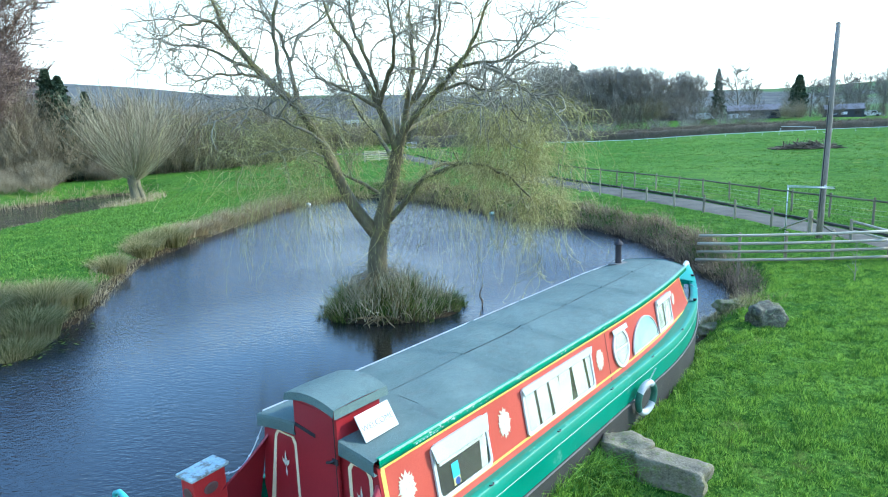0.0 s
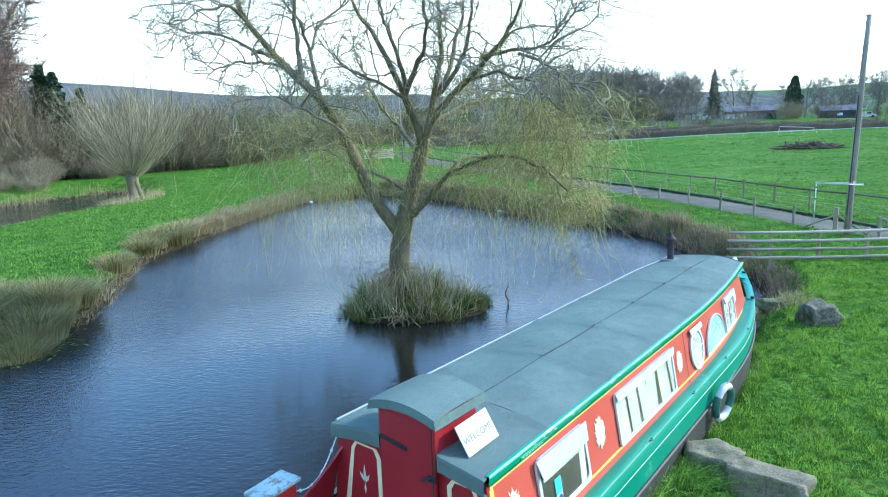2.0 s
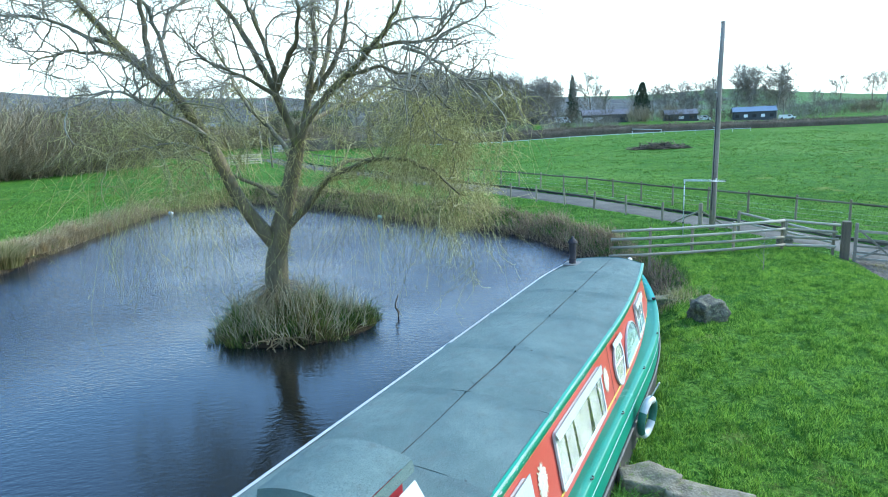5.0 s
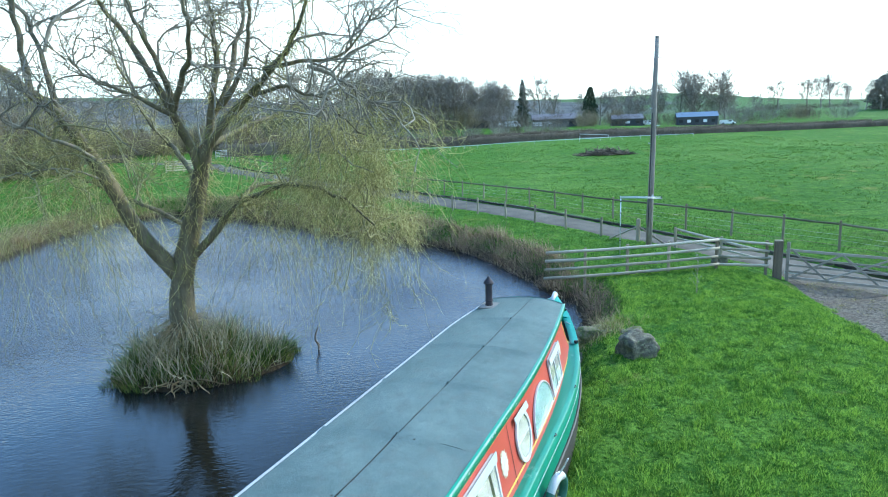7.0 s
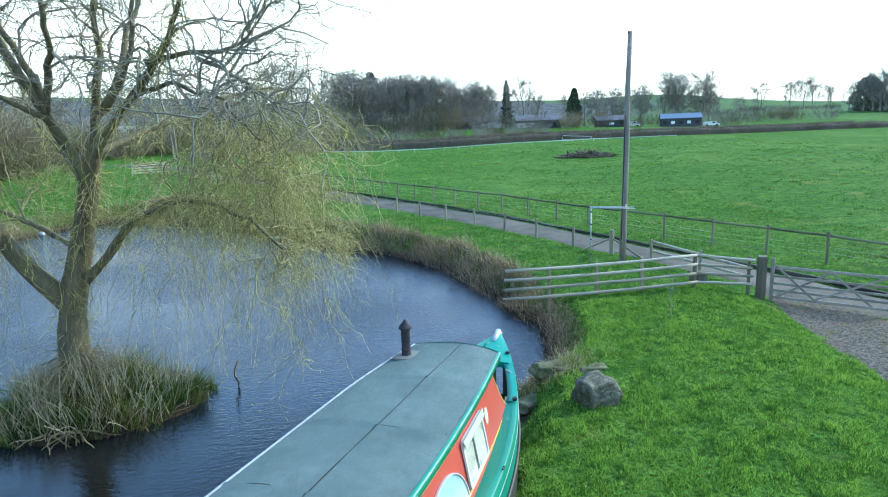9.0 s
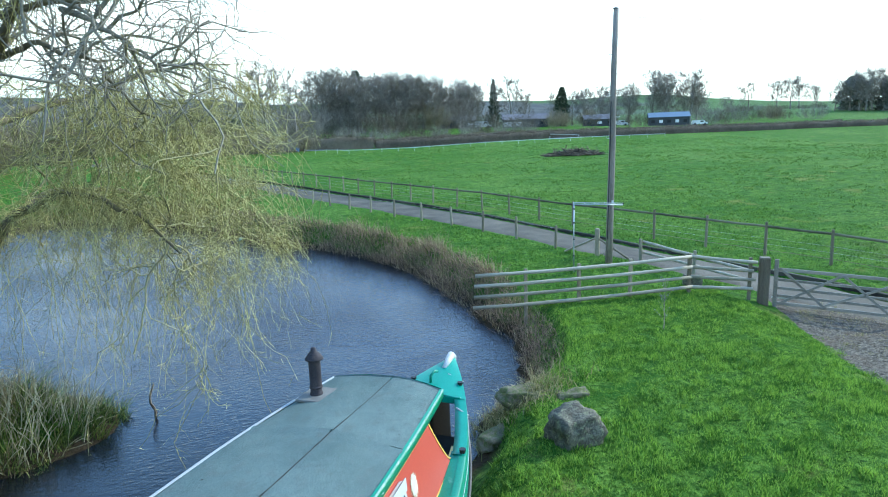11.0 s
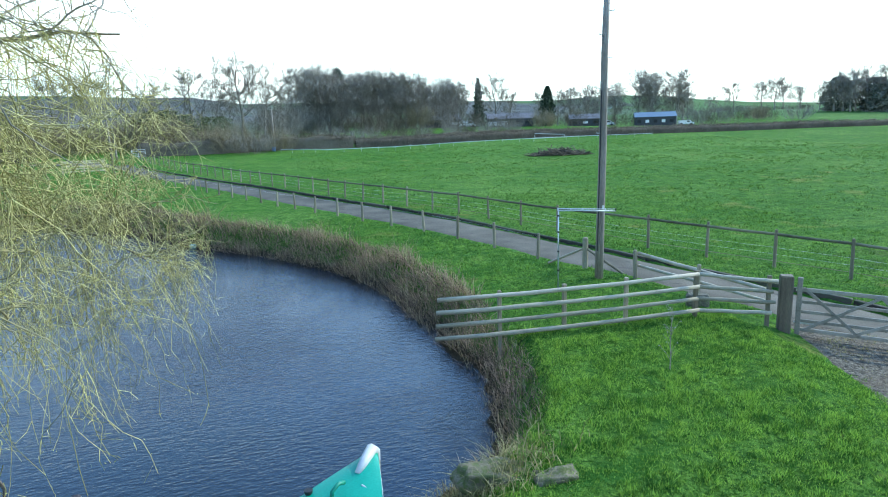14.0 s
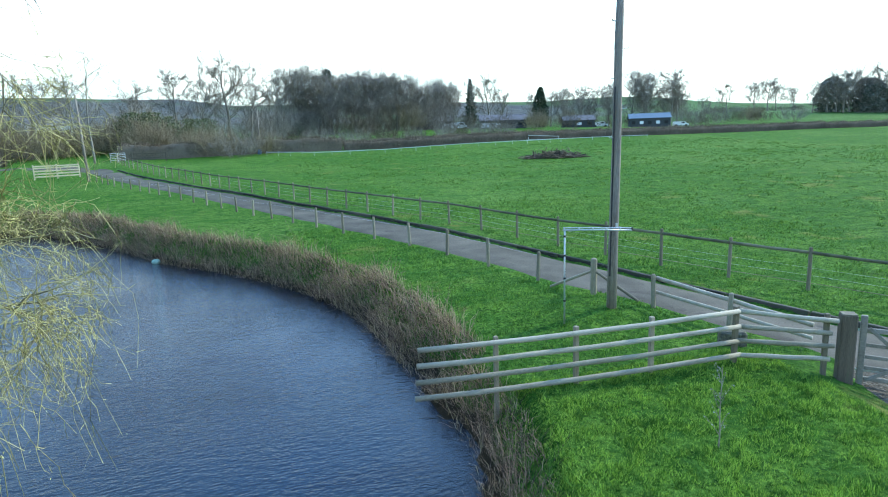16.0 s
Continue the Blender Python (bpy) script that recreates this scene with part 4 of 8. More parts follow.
def window(kind, s, z, w, h, backing, label, mullions=0, flap=0.0, folds=0, bar=0.045, r=0.06):
    # flat near-black slab stands in for the unlit cabin behind the pane
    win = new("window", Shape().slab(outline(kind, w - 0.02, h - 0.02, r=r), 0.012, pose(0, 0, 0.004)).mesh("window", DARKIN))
    win.parent = boat
    win.matrix_basis = side_pose(s, z)
    tagged(win, label)
    o = outline(kind, w, h, r=r)
    i = [(x * (1 - 2 * bar / w), y * (1 - 2 * bar / h) - (bar * 0.1 if kind == "arch" else 0)) for x, y in o]
    part("window_frame", Shape().ring(o, i, 0.028, pose(0, 0, 0.008)), WHITEPAINT, win, "white window frame")
    pane = part("pane", Shape().slab([(x * 0.99, y * 0.99) for x, y in i], 0.004, pose(0, 0, 0.022)), GLASS, win)
    pane.visible_shadow = False
    for k in range(mullions):
        x = -w / 2 + w * (k + 1) / (mullions + 1)
        part("glazing_bar", Shape().box((x, 0, 0.02), (0.03, h - 2 * bar, 0.026), 0.004), WHITEPAINT, win)
    if folds:
        rng = random.Random(int(s * 100))
        x = -w / 2 + bar
        while x < w / 2 - bar - 0.05:
            cw = min(rng.uniform(0.26, 0.50), w / 2 - bar - x)
            n = max(4, int(cw / 0.03))
            lean = rng.uniform(-0.06, 0.06)
            rows = [[(x + cw * j / n + lean * (1 - kk), (-h / 2 + bar) + (h - 2 * bar) * kk, 0.0188 + 0.0016 * math.sin(j * 1.9 + lean * 40 * kk)) for j in range(n + 1)] for kk in (0, 0.5, 1)]
            part("curtain", Shape().grid(rows), backing, win, "pale hanging curtain")
            x += cw + rng.uniform(0.035, 0.075)
    elif backing is not None:
        part("blind", Shape().slab([(x * 0.985, y * 0.985) for x, y in i], 0.003, pose(0, 0, 0.0165)), backing, win)
    if flap:
        part("flap", Shape().slab([(-w / 2 - 0.02, 0), (-w / 2 + 0.02, -flap), (w / 2 - 0.05, -flap), (w / 2 + 0.01, 0)], 0.010, pose(0, h / 2 + 0.005, 0.052, -9, 0, 0)), PALEFLAP, win, "pale aqua hinged rain flap")
    return win


w1 = window("box", 1.33, 2.51, 1.08, 0.68, None, "cabin window with its flap raised, dark inside", flap=0.20, r=0.09)
part("blind", Shape().box((0.02, 0.16, 0.019), (0.90, 0.20, 0.003), 0.001), CURTAIN, w1)
part("curtain", Shape().box((0.40, -0.10, 0.0185), (0.13, 0.46, 0.004), 0.001, (0, 0, -7)), CURTAIN, w1)
sticker = part("sticker", Shape().box((-0.18, -0.08, 0.028), (0.13, 0.18, 0.003), 0.001), mat("cyan_sticker", (0.05, 0.42, 0.50), (0.10, 0.55, 0.60), 4, 0.5, 0, 30), w1, "cyan and yellow sticker")
part("sticker_panel", Shape().box((-0.18, -0.215, 0.028), (0.13, 0.09, 0.003), 0.001), mat("ochre_sticker", (0.50, 0.42, 0.16), (0.60, 0.52, 0.22), 4, 0.5, 0, 30), w1)
part("sticker_badge", Shape().lathe([(0.045, 0), (0.045, 0.003)], 16, pose(-0.17, -0.22, 0.030)), mat("blue_badge", (0.02, 0.05, 0.20), (0.03, 0.07, 0.26), 4, 0.5, 0, 30), w1)
window("box", 3.78, 2.51, 2.10, 0.68, CURTAIN, "long cabin window hung with white curtains", flap=0.10, folds=1)
window("oval", 5.97, 2.50, 0.66, 0.70, CURTAIN, "oval porthole with a white rim", flap=0.0, bar=0.06, mullions=0)
part("porthole_flap", Shape().box((0, 0.33, 0.05), (0.60, 0.09, 0.012), 0.004, (-12, 0, 0)), PALEFLAP, boat, at=side_pose(5.97, 2.50))
part("porthole_bar", Shape().box((0, 0.0, 0.03), (0.56, 0.022, 0.012), 0.003), WHITEPAINT, boat, at=side_pose(5.97, 2.50))
window("arch", 7.12, 2.49, 1.35, 0.56, SKYPANEL, "half-round window covered with a pale blue panel", bar=0.02)
window("box", 8.38, 2.53, 0.98, 0.66, CURTAIN, "square cabin window with white curtains", mullions=1, flap=0.10, folds=1)


def flower(s, z, size):
    """A painted spray: cream roses in an oval, with small pointed leaves round them."""
    sh, lf = Shape(), Shape()
    rng = random.Random(int(s * 37))
    for k in range(24):
        a = 2 * math.pi * k / 24 + rng.uniform(-0.12, 0.12)
        c, d = Vector((math.cos(a), math.sin(a), 0)), Vector((-math.sin(a), math.cos(a), 0))
        b = Vector((c.x * size * 0.55, c.y * size * 0.85, 0))
        ln, wd = size * rng.uniform(0.22, 0.48), size * rng.uniform(0.045, 0.085)
        lf.add([b, b + c * ln * 0.5 - d * wd, b + c * ln, b + c * ln * 0.5 + d * wd], [(0, 1, 2, 3)], pose(0, 0, 0.0010 + 0.0004 * (k % 3)))
    for j, (x, y, r) in enumerate(((-0.32, 0.42, 0.36), (0.32, 0.36, 0.38), (0.0, -0.02, 0.46), (-0.30, -0.46, 0.36), (0.30, -0.44, 0.34), (0.02, 0.78, 0.26), (-0.52, 0.0, 0.24), (0.52, -0.05, 0.24), (0.0, -0.82, 0.24))):
        for k in range(6):
            a = 2 * math.pi * (k + 0.37 * j) / 6
            sh.lathe([(size * r * 0.52, 0), (size * r * 0.40, 0.0016)], 8, pose((x + r * 0.52 * math.cos(a)) * size, (y + r * 0.52 * math.sin(a)) * size, 0.0028 + 0.0004 * ((k + j) % 4)))
        sh.lathe([(size * r * 0.30, 0), (size * r * 0.24, 0.002)], 8, pose(x * size, y * size, 0.005))
    f = part("flower_painting", sh, FLOWERCREAM, boat, "cream painted flower spray", at=side_pose(s, z, 0.006))
    part("painted_leaves", lf, FLOWERLEAF, f)
    return f


for s, z, k in ((0.36, 2.57, 0.165), (2.27, 2.56, 0.17), (5.14, 2.53, 0.16), (9.15, 2.62, 0.12)):
    flower(s, z, k)
part("panel_joint", Shape().grid([[side_at(5.44, z, -1, 0.004), side_at(5.455, z, -1, 0.004)] for z in (2.07, 2.5, 2.93)]), DARKIN, boat)
part("corner_line", Shape().grid([[side_at(0.03, z, -1, 0.007), side_at(0.09, z, -1, 0.007)] for z in (2.15, 2.5, 2.92)]), YELLOWPAINT, boat)
plate = part("name_plate", Shape().box((0, 0, 0), (0.46, 0.035, 0.008), 0.003), GREENPAINT, boat, "narrow green name board with pale marks", at=Matrix.Translation((0.75, roof_pt(0.75, 1)[1] - 0.038, 3.0 - BZ)) @ pose(0, 0, 0, 90, 0, 0))
for k in range(7):
    part("plate_mark", Shape().box((-0.18 + k * 0.06, 0, 0.008), (0.030, 0.014, 0.003), 0.001), PALEFLAP, plate)

# after end
part("rear_bulkhead", Shape().slab([(-1.0, 0.55), (1.0, 0.55), (1.12, 1.15), (0.97, 2.06), (0, 2.20), (-1.0, 2.06), (-1.12, 1.15)], 0.05, Matrix(((0, 0, 1, -0.01), (-1, 0, 0, 0), (0, 1, 0, 0), (0, 0, 0, 1)))), MAROON, boat, "maroon painted rear bulkhead")
for a, b in ((-1.05, -0.30), (0.46, 1.0)):
    part("felt_upstand", Shape().grid([[(x, -q, 3.145 - BZ - 0.095 * q * q + dz) for q in np.linspace(a, b, 6)] for x, dz in ((-0.03, 0.012), (-0.075, 0.004), (-0.085, -0.03), (-0.085, -0.15), (-0.03, -0.155))]), FELT, boat, smooth=False)
hatch = part("hatch", Shape().box((0.27, -0.06, 2.31), (0.68, 0.74, 0.54), 0.01), MAROON, boat, "maroon hatch housing with a felted arched lid")
rows = []
for x in (-0.125, 0.68):
    rows.append([(x, -q, 2.665 - 0.42 * (q - 0.06) ** 2 + 0.02) for q in np.linspace(-0.38, 0.48, 12)])
low = [[(p[0] + (-0.012 if p[0] < 0 else 0.012), p[1], p[2] - 0.09) for p in r] for r in rows]
lid = Shape().grid([low[0], rows[0], [(p[0] + 0.27, p[1], p[2] + 0.012) for p in rows[0]], [(p[0] + 0.54, p[1], p[2] + 0.008) for p in rows[0]], rows[1], low[1]])
for e in (0, -1):
    y = rows[0][e][1]
    z = rows[0][e][2]
    o = 0.014 if e == 0 else -0.014
    lid.add([(-0.125, y, z), (0.68, y, z), (0.69, y + o, z - 0.10), (-0.135, y + o, z - 0.10)], [(0, 1, 2, 3)])
part("hatch_lid", lid, FELT, hatch, "grey felted lid")
part("hatch_door", Shape().box((-0.052, -0.06, 1.58), (0.05, 0.72, 1.9), 0.012), MAROON, hatch)
part("door_gap", Shape().box((-0.078, -0.40, 1.6), (0.006, 0.012, 1.8), 0.001), DARKIN, hatch)
part("hinge", Shape().box((-0.084, 0.10, 2.21), (0.012, 0.36, 0.045), 0.004, (8, 0, 0)), BLACKIRON, hatch, "black iron strap hinge")
part("latch", Shape().tube([(-0.075, -0.37, 1.98), (-0.11, -0.36, 1.97), (-0.11, -0.28, 1.94)], 0.016, 6), BLACKIRON, hatch)
part("hasp", Shape().box((-0.08, -0.39, 1.97), (0.02, 0.09, 0.07), 0.005), BLACKIRON, hatch)


def panel(q0, q1, z0, z1, lean):
    o = [(q0 - lean, z0), (q1, z0), (q1, z1 - 0.10), (q1 - 0.06, z1), (q0 + 0.06, z1), (q0, z1 - 0.08)]
    cx, cz = sum(p[0] for p in o) / 6, sum(p[1] for p in o) / 6
    i = [(cx + (x - cx) * (1 - 0.10 / abs(q1 - q0)), cz + (z - cz) * 0.955) for x, z in o]
    m = Matrix(((0, 0, -1, -0.012), (-1, 0, 0, 0), (0, 1, 0, -BZ), (0, 0, 0, 1)))
    part("panel_line", Shape().ring(o, i, 0.006, m), CREAM, boat, "cream panel outline")
    sh = Shape()
    for a, ln, ox in ((90, 0.22, 0), (60, 0.13, 0.01), (120, 0.13, -0.01), (75, 0.10, 0.01), (105, 0.10, -0.01), (270, 0.14, 0)):
        c = Vector((math.cos(radians(a)), math.sin(radians(a)), 0))
        d = Vector((-c.y, c.x, 0))
        b = Vector((cx + ox, cz, 0))
        sh.add([b, b + c * ln * 0.5 - d * 0.018, b + c * ln, b + c * ln * 0.5 + d * 0.018], [(0, 1, 2, 3)], m @ pose(0, 0, 0.004))
    part("panel_sprig", sh, FLOWERCREAM, boat, "cream painted sprig")


panel(-0.80, -0.36, 1.65, 2.90, 0.24)
panel(0.52, 0.90, 1.65, 2.90, -0.02)
for sg in (-1, 1):
    rows = []
    for i in range(15):
        s = -1.75 * i / 14
        top = 2.78 - 0.92 * (1 - (1 - i / 14) ** 2.0)
        y = sg * (roof_r(0) + (beam(s) - roof_r(0)) * min(1, i / 9))
        rows.append([(s, y - sg * 0.03, top - BZ - 0.01), (s, y, top - BZ), (s, y + sg * 0.02, top - BZ - 0.03), (s, sg * beam(s) * 0.98, sheer(s) - 0.3)])
    part("stern_bulwark", Shape().grid(rows), MAROON, boat, "maroon bulwark sweeping down to the stern", True)
part("stern_deck", Shape().grid([[(s, beam(s) * k * 0.97, 1.62 - BZ) for k in (-1, 0, 1)] for s in (-1.7, -1.2, -0.6, 0.0)]), mat("stern_deck_paint", (0.10, 0.10, 0.09), (0.22, 0.21, 0.19), 3, 0.8, 0.2, 40), boat)
part("stern_plate", Shape().grid([[(-1.72, beam(-1.7) * k, z) for k in (-1, -0.5, 0, 0.5, 1)] for z in (LOW, sheer(-1.7))]), BLACKHULL, boat)

# chimney
chim = part("chimney", Shape().lathe([(0.085, 0.0), (0.08, 0.03), (0.072, 0.05), (0.072, 0.46), (0.076, 0.47), (0.072, 0.48)], 18), RUST, boat, "rusty iron stove chimney", True, at=pose(9.90, 0.72, 2.20))
part("base_plate", Shape().box((0, 0, 0.0), (0.42, 0.34, 0.035), 0.01), mat("lead_flashing", (0.10, 0.10, 0.09), (0.22, 0.21, 0.18), 5, 0.7, 0.3, 50), chim, "mossy flashing plate")
part("cap", Shape().lathe([(0.108, 0.46), (0.11, 0.475), (0.062, 0.545), (0.036, 0.56), (0.033, 0.60), (0.012, 0.61)], 18), RUST, chim, "conical rain cap", True)
part("collar", Shape().lathe([(0.078, 0.10), (0.082, 0.11), (0.078, 0.125)], 18), RUST, chim, smooth=True)
for s in (1.6, 3.3, 5.1, 6.9, 8.7):
    part("side_ring", Shape().tube([(s + 0.04 * math.cos(a), -(beam(s) - 0.02) - 0.03 * math.sin(a), sheer(s) + 0.03) for a in np.linspace(0, math.pi, 7)], 0.009, 5), BLACKIRON, boat)

# things on and by the boat
sign = thing("welcome_sign", "white board with a painted greeting, leaning on the hatch", "sign", BOAT @ Matrix.Translation((0.37, -0.70, 3.10 - BZ)) @ pose(0, 0, 0, 90 - 32, 0, 0) @ pose(0, 0, 0, 0, 0, 1))
part("board", Shape().box((0, 0.165, 0), (0.52, 0.31, 0.014), 0.004), WHITEPAINT, sign, "white painted board")
cu = bpy.data.curves.new("letters", "FONT")
cu.body, cu.size, cu.align_x, cu.extrude = "WELCOME", 0.098, "CENTER", 0.001
tmp = bpy.data.objects.new("letters", cu)
me = bpy.data.meshes.new_from_object(tmp)
bpy.data.objects.remove(tmp)
me.materials.append(LETTER)
part("lettering", me, None, sign, "grey hand-painted word", at=pose(0, 0.12, 0.0085))

box = thing("locker_box", "bright red locker box with a flaking lid, on the stern", "box", BOAT @ pose(-0.76, 1.22, 1.62 - BZ, 0, 0, 6))
part("body", Shape().box((0, 0, 0.46), (0.44, 0.24, 0.92), 0.012), REDBOX, box)
part("lid", Shape().box((0, 0, 0.945), (0.52, 0.31, 0.045), 0.01, (0, 0, 0)), WEATHERTOP, box, "weathered pale lid with flaking paint")
part("vent", Shape().lathe([(0.085, 0), (0.085, 0.008), (0.06, 0.014)], 20, pose(0, -0.122, 0.74, 90, 0, 0) @ Matrix.Diagonal((1.15, 0.8, 1, 1))), mat("vent_dark", (0.10, 0.05, 0.04), (0.18, 0.08, 0.06), 5, 0.6, 0.2, 40), box, "oval vent plate")
part("vent", Shape().lathe([(0.085, 0), (0.085, 0.008), (0.06, 0.014)], 20, pose(-0.222, 0, 0.74, 90, 0, -90) @ Matrix.Diagonal((0.9, 0.8, 1, 1))), mat("vent_dark", (0.10, 0.05, 0.04), (0.18, 0.08, 0.06), 5, 0.6, 0.2, 40), box, "oval vent plate")
for dx, dz in ((-0.02, 0.60), (0.03, 0.55), (-0.04, 0.52)):
    part("bolt", Shape().lathe([(0.009, 0), (0.009, 0.006)], 8, pose(dx, -0.121, dz, 90, 0, 0)), BLACKIRON, box)

rail = thing("tiller_rail", "teal painted bent tube rail at the stern", "rail", BOAT @ pose(-1.55, 1.55, 1.62 - BZ))
part("tube", Shape().tube([(0.0, 0.25, 0.0), (0.0, 0.25, 0.72), (0.0, 0.20, 0.84), (0.0, 0.08, 0.90), (0.0, -0.08, 0.88), (0.0, -0.2, 0.78), (0.0, -0.24, 0.6), (0.0, -0.25, 0.0)], 0.03, 10), TEAL, rail, smooth=True)
part("foot_plate", Shape().box((0, 0, 0.012), (0.14, 0.66, 0.024), 0.005), TEAL, rail)

cable = thing("string_lights", "drooping white cable with small lamps, from the roof to the stern", "cable", BOAT)
pts = []
for i in range(17):
    u = i / 16
    pts.append((-0.03 - 0.68 * u, 1.0 + 0.17 * u, 2.02 - 0.40 * u - 0.34 * math.sin(math.pi * u) * (1 - 0.3 * u)))
part("wire", Shape().tube(pts, 0.008, 5), ROPE, cable, smooth=True)
for p in pts[2:-1:3]:
    part("lamp", Shape().lathe([(0.006, -0.02), (0.013, -0.012), (0.013, 0.012), (0.005, 0.02)], 8, Matrix.Translation(p)), ROPE, cable)

ring = thing("fender_ring", "old white ring fender with dark green bands, leaning on the hull", "fender", BOAT @ pose(6.16, -1.47, 1.58 - BZ, 90 + 5, 0, -13))
sh = Shape()
N, M = 36, 12
verts, faces, idxs = [], [], []
for i in range(N):
    for j in range(M):
        a, b = 2 * math.pi * i / N, 2 * math.pi * j / M
        r = 0.255 + 0.056 * math.cos(b)
        verts.append((r * math.cos(a) * 0.92, r * math.sin(a) * 1.12, 0.062 * math.sin(b)))
        faces.append((i * M + j, ((i + 1) % N) * M + j, ((i + 1) % N) * M + (j + 1) % M, i * M + (j + 1) % M))
        idxs.append(1 if i in (0, 1, 2, 3, 4, 5, 15, 16, 17, 18, 19, 20, 21, 33, 34, 35) else 0)
sh.add(verts, faces)
sh.m = idxs
part("ring", sh, [WHITEPAINT, TYREDARK], ring, smooth=True)
part("hanger", Shape().tube([(0, 0.30, 0.0), (0.0, 0.45, 0.06), (0.0, 0.62, 0.12)], 0.012, 6), ROPE, ring)


# ---- growing things ----
def tubes(paths, radii, sides=3):
    """Verts and quads of many thin bars: paths (n, p, 3), radii (n, p)."""
    n, p, _ = paths.shape
    d = np.gradient(paths, axis=1)
    d /= np.linalg.norm(d, axis=2, keepdims=True) + 1e-9
    ref = np.where(np.abs(d[:, :1, 2:3]) > 0.9, np.array([1.0, 0, 0]), np.array([0, 0, 1.0]))
    u = np.cross(d, ref)
    u /= np.linalg.norm(u, axis=2, keepdims=True) + 1e-9
    v = np.cross(d, u)
    a = np.arange(sides) * 2 * np.pi / sides
    ringv = paths[:, :, None] + radii[:, :, None, None] * (u[:, :, None] * np.cos(a)[None, None, :, None] + v[:, :, None] * np.sin(a)[None, None, :, None])
    i = np.arange(n * p * sides).reshape(n, p, sides)
    nxt = np.roll(i, -1, 2)
    q = np.stack([i[:, :-1], nxt[:, :-1], nxt[:, 1:], i[:, 1:]], -1).reshape(-1, 4)
    return ringv.reshape(-1, 3), q


def slips(paths, width, rng):
    """Flat twigs, one narrow leaf-shaped quad from the first to the last point of each path."""
    a, b = paths[:, 0], paths[:, -1]
    d = b - a
    s = np.cross(d, rng.normal(0, 1, d.shape))
    s /= np.linalg.norm(s, axis=1, keepdims=True) + 1e-9
    w = np.broadcast_to(width, (len(a),))[:, None]
    v = np.stack([a - s * w, a + s * w, b + s * w * 0.5, b - s * w * 0.5], 1).reshape(-1, 3)
    return v, np.arange(len(a) * 4).reshape(-1, 4)


def joined(pieces):
    vs, fs, o = [], [], 0
    for v, f in pieces:
        vs.append(v)
        fs.append(f + o)
        o += len(v)
    return np.concatenate(vs), np.concatenate(fs)


def shoots(start, heading, length, points, wiggle, sag, rng):
    """Crooked paths from start points: sag pulls them down (or up, when negative)."""
    n = len(start)
    d = heading / (np.linalg.norm(heading, axis=1, keepdims=True) + 1e-9)
    out = [start]
    p = start.copy()
    for _ in range(points - 1):
        d = d + rng.normal(0, wiggle, (n, 3)) + np.array([0, 0, -1.0]) * np.reshape(sag, (-1, 1))
        d /= np.linalg.norm(d, axis=1, keepdims=True) + 1e-9
        p = p + d * (length / (points - 1))[:, None]
        out.append(p)
    return np.stack(out, 1)


def buds(paths, count, lo, hi, rng, spread=0.9, up=0.25, keep=0.5):
    """Starts, headings and positions along the parents for count shoots on each path."""
    n, p, _ = paths.shape
    t = rng.uniform(lo, hi, (n, count)) * (p - 1)
    k = np.clip(t.astype(int), 0, p - 2)
    f = (t - k)[..., None]
    rows = np.arange(n)[:, None]
    a, b = paths[rows, k], paths[rows, k + 1]
    d = (b - a) / (np.linalg.norm(b - a, axis=2, keepdims=True) + 1e-9)
    side = rng.normal(0, 1, d.shape)
    side -= d * (side * d).sum(2, keepdims=True)
    side /= np.linalg.norm(side, axis=2, keepdims=True) + 1e-9
    head = d * keep + side * spread + np.array([0, 0, up])
    return (a + (b - a) * f).reshape(-1, 3), head.reshape(-1, 3), (t / (p - 1)).reshape(-1)


def tapered(n, p, r0, r1):
    r0, r1 = np.broadcast_to(r0, (n,)), np.broadcast_to(r1, (n,))
    return r0[:, None] + (r1 - r0)[:, None] * np.linspace(0, 1, p)[None]


def resample(points, p):
    pts = np.array(points, float)
    s = np.r_[0, np.cumsum(np.linalg.norm(np.diff(pts, axis=0), axis=1))]
    u = np.linspace(0, s[-1], p)
    out = np.stack([np.interp(u, s, pts[:, i]) for i in range(3)], 1)
    for _ in range(2):
        out[1:-1] = (out[:-2] + 2 * out[1:-1] + out[2:]) / 4
    return out


def leaves(centres, size, rng, long=1.6):
    """One small bent leaf (two triangles joined as a quad) at each centre."""
    n = len(centres)
    a, b = rng.normal(0, 1, (n, 3)), rng.normal(0, 1, (n, 3))
    a /= np.linalg.norm(a, axis=1, keepdims=True)
    b -= a * (a * b).sum(1, keepdims=True)
    b /= np.linalg.norm(b, axis=1, keepdims=True)
    s = size * rng.uniform(0.6, 1.3, (n, 1))
    v = np.stack([centres - a * s * long * 0.5, centres + b * s * 0.5, centres + a * s * long * 0.5, centres - b * s * 0.5], 1).reshape(-1, 3)
    return v, np.arange(n * 4).reshape(n, 4)


def spikes(base, height, width, lean, rng):
    """Short grass: one narrow triangle a blade."""
    n = len(base)
    a = rng.uniform(0, 2 * np.pi, n)
    side = np.stack([np.cos(a), np.sin(a), np.zeros(n)], 1) * width.reshape(-1, 1)
    tip = base + lean * height.reshape(-1, 1) + np.stack([np.zeros(n), np.zeros(n), height], 1)
    return np.stack([base - side, base + side, tip], 1).reshape(-1, 3), np.arange(n * 3).reshape(n, 3)


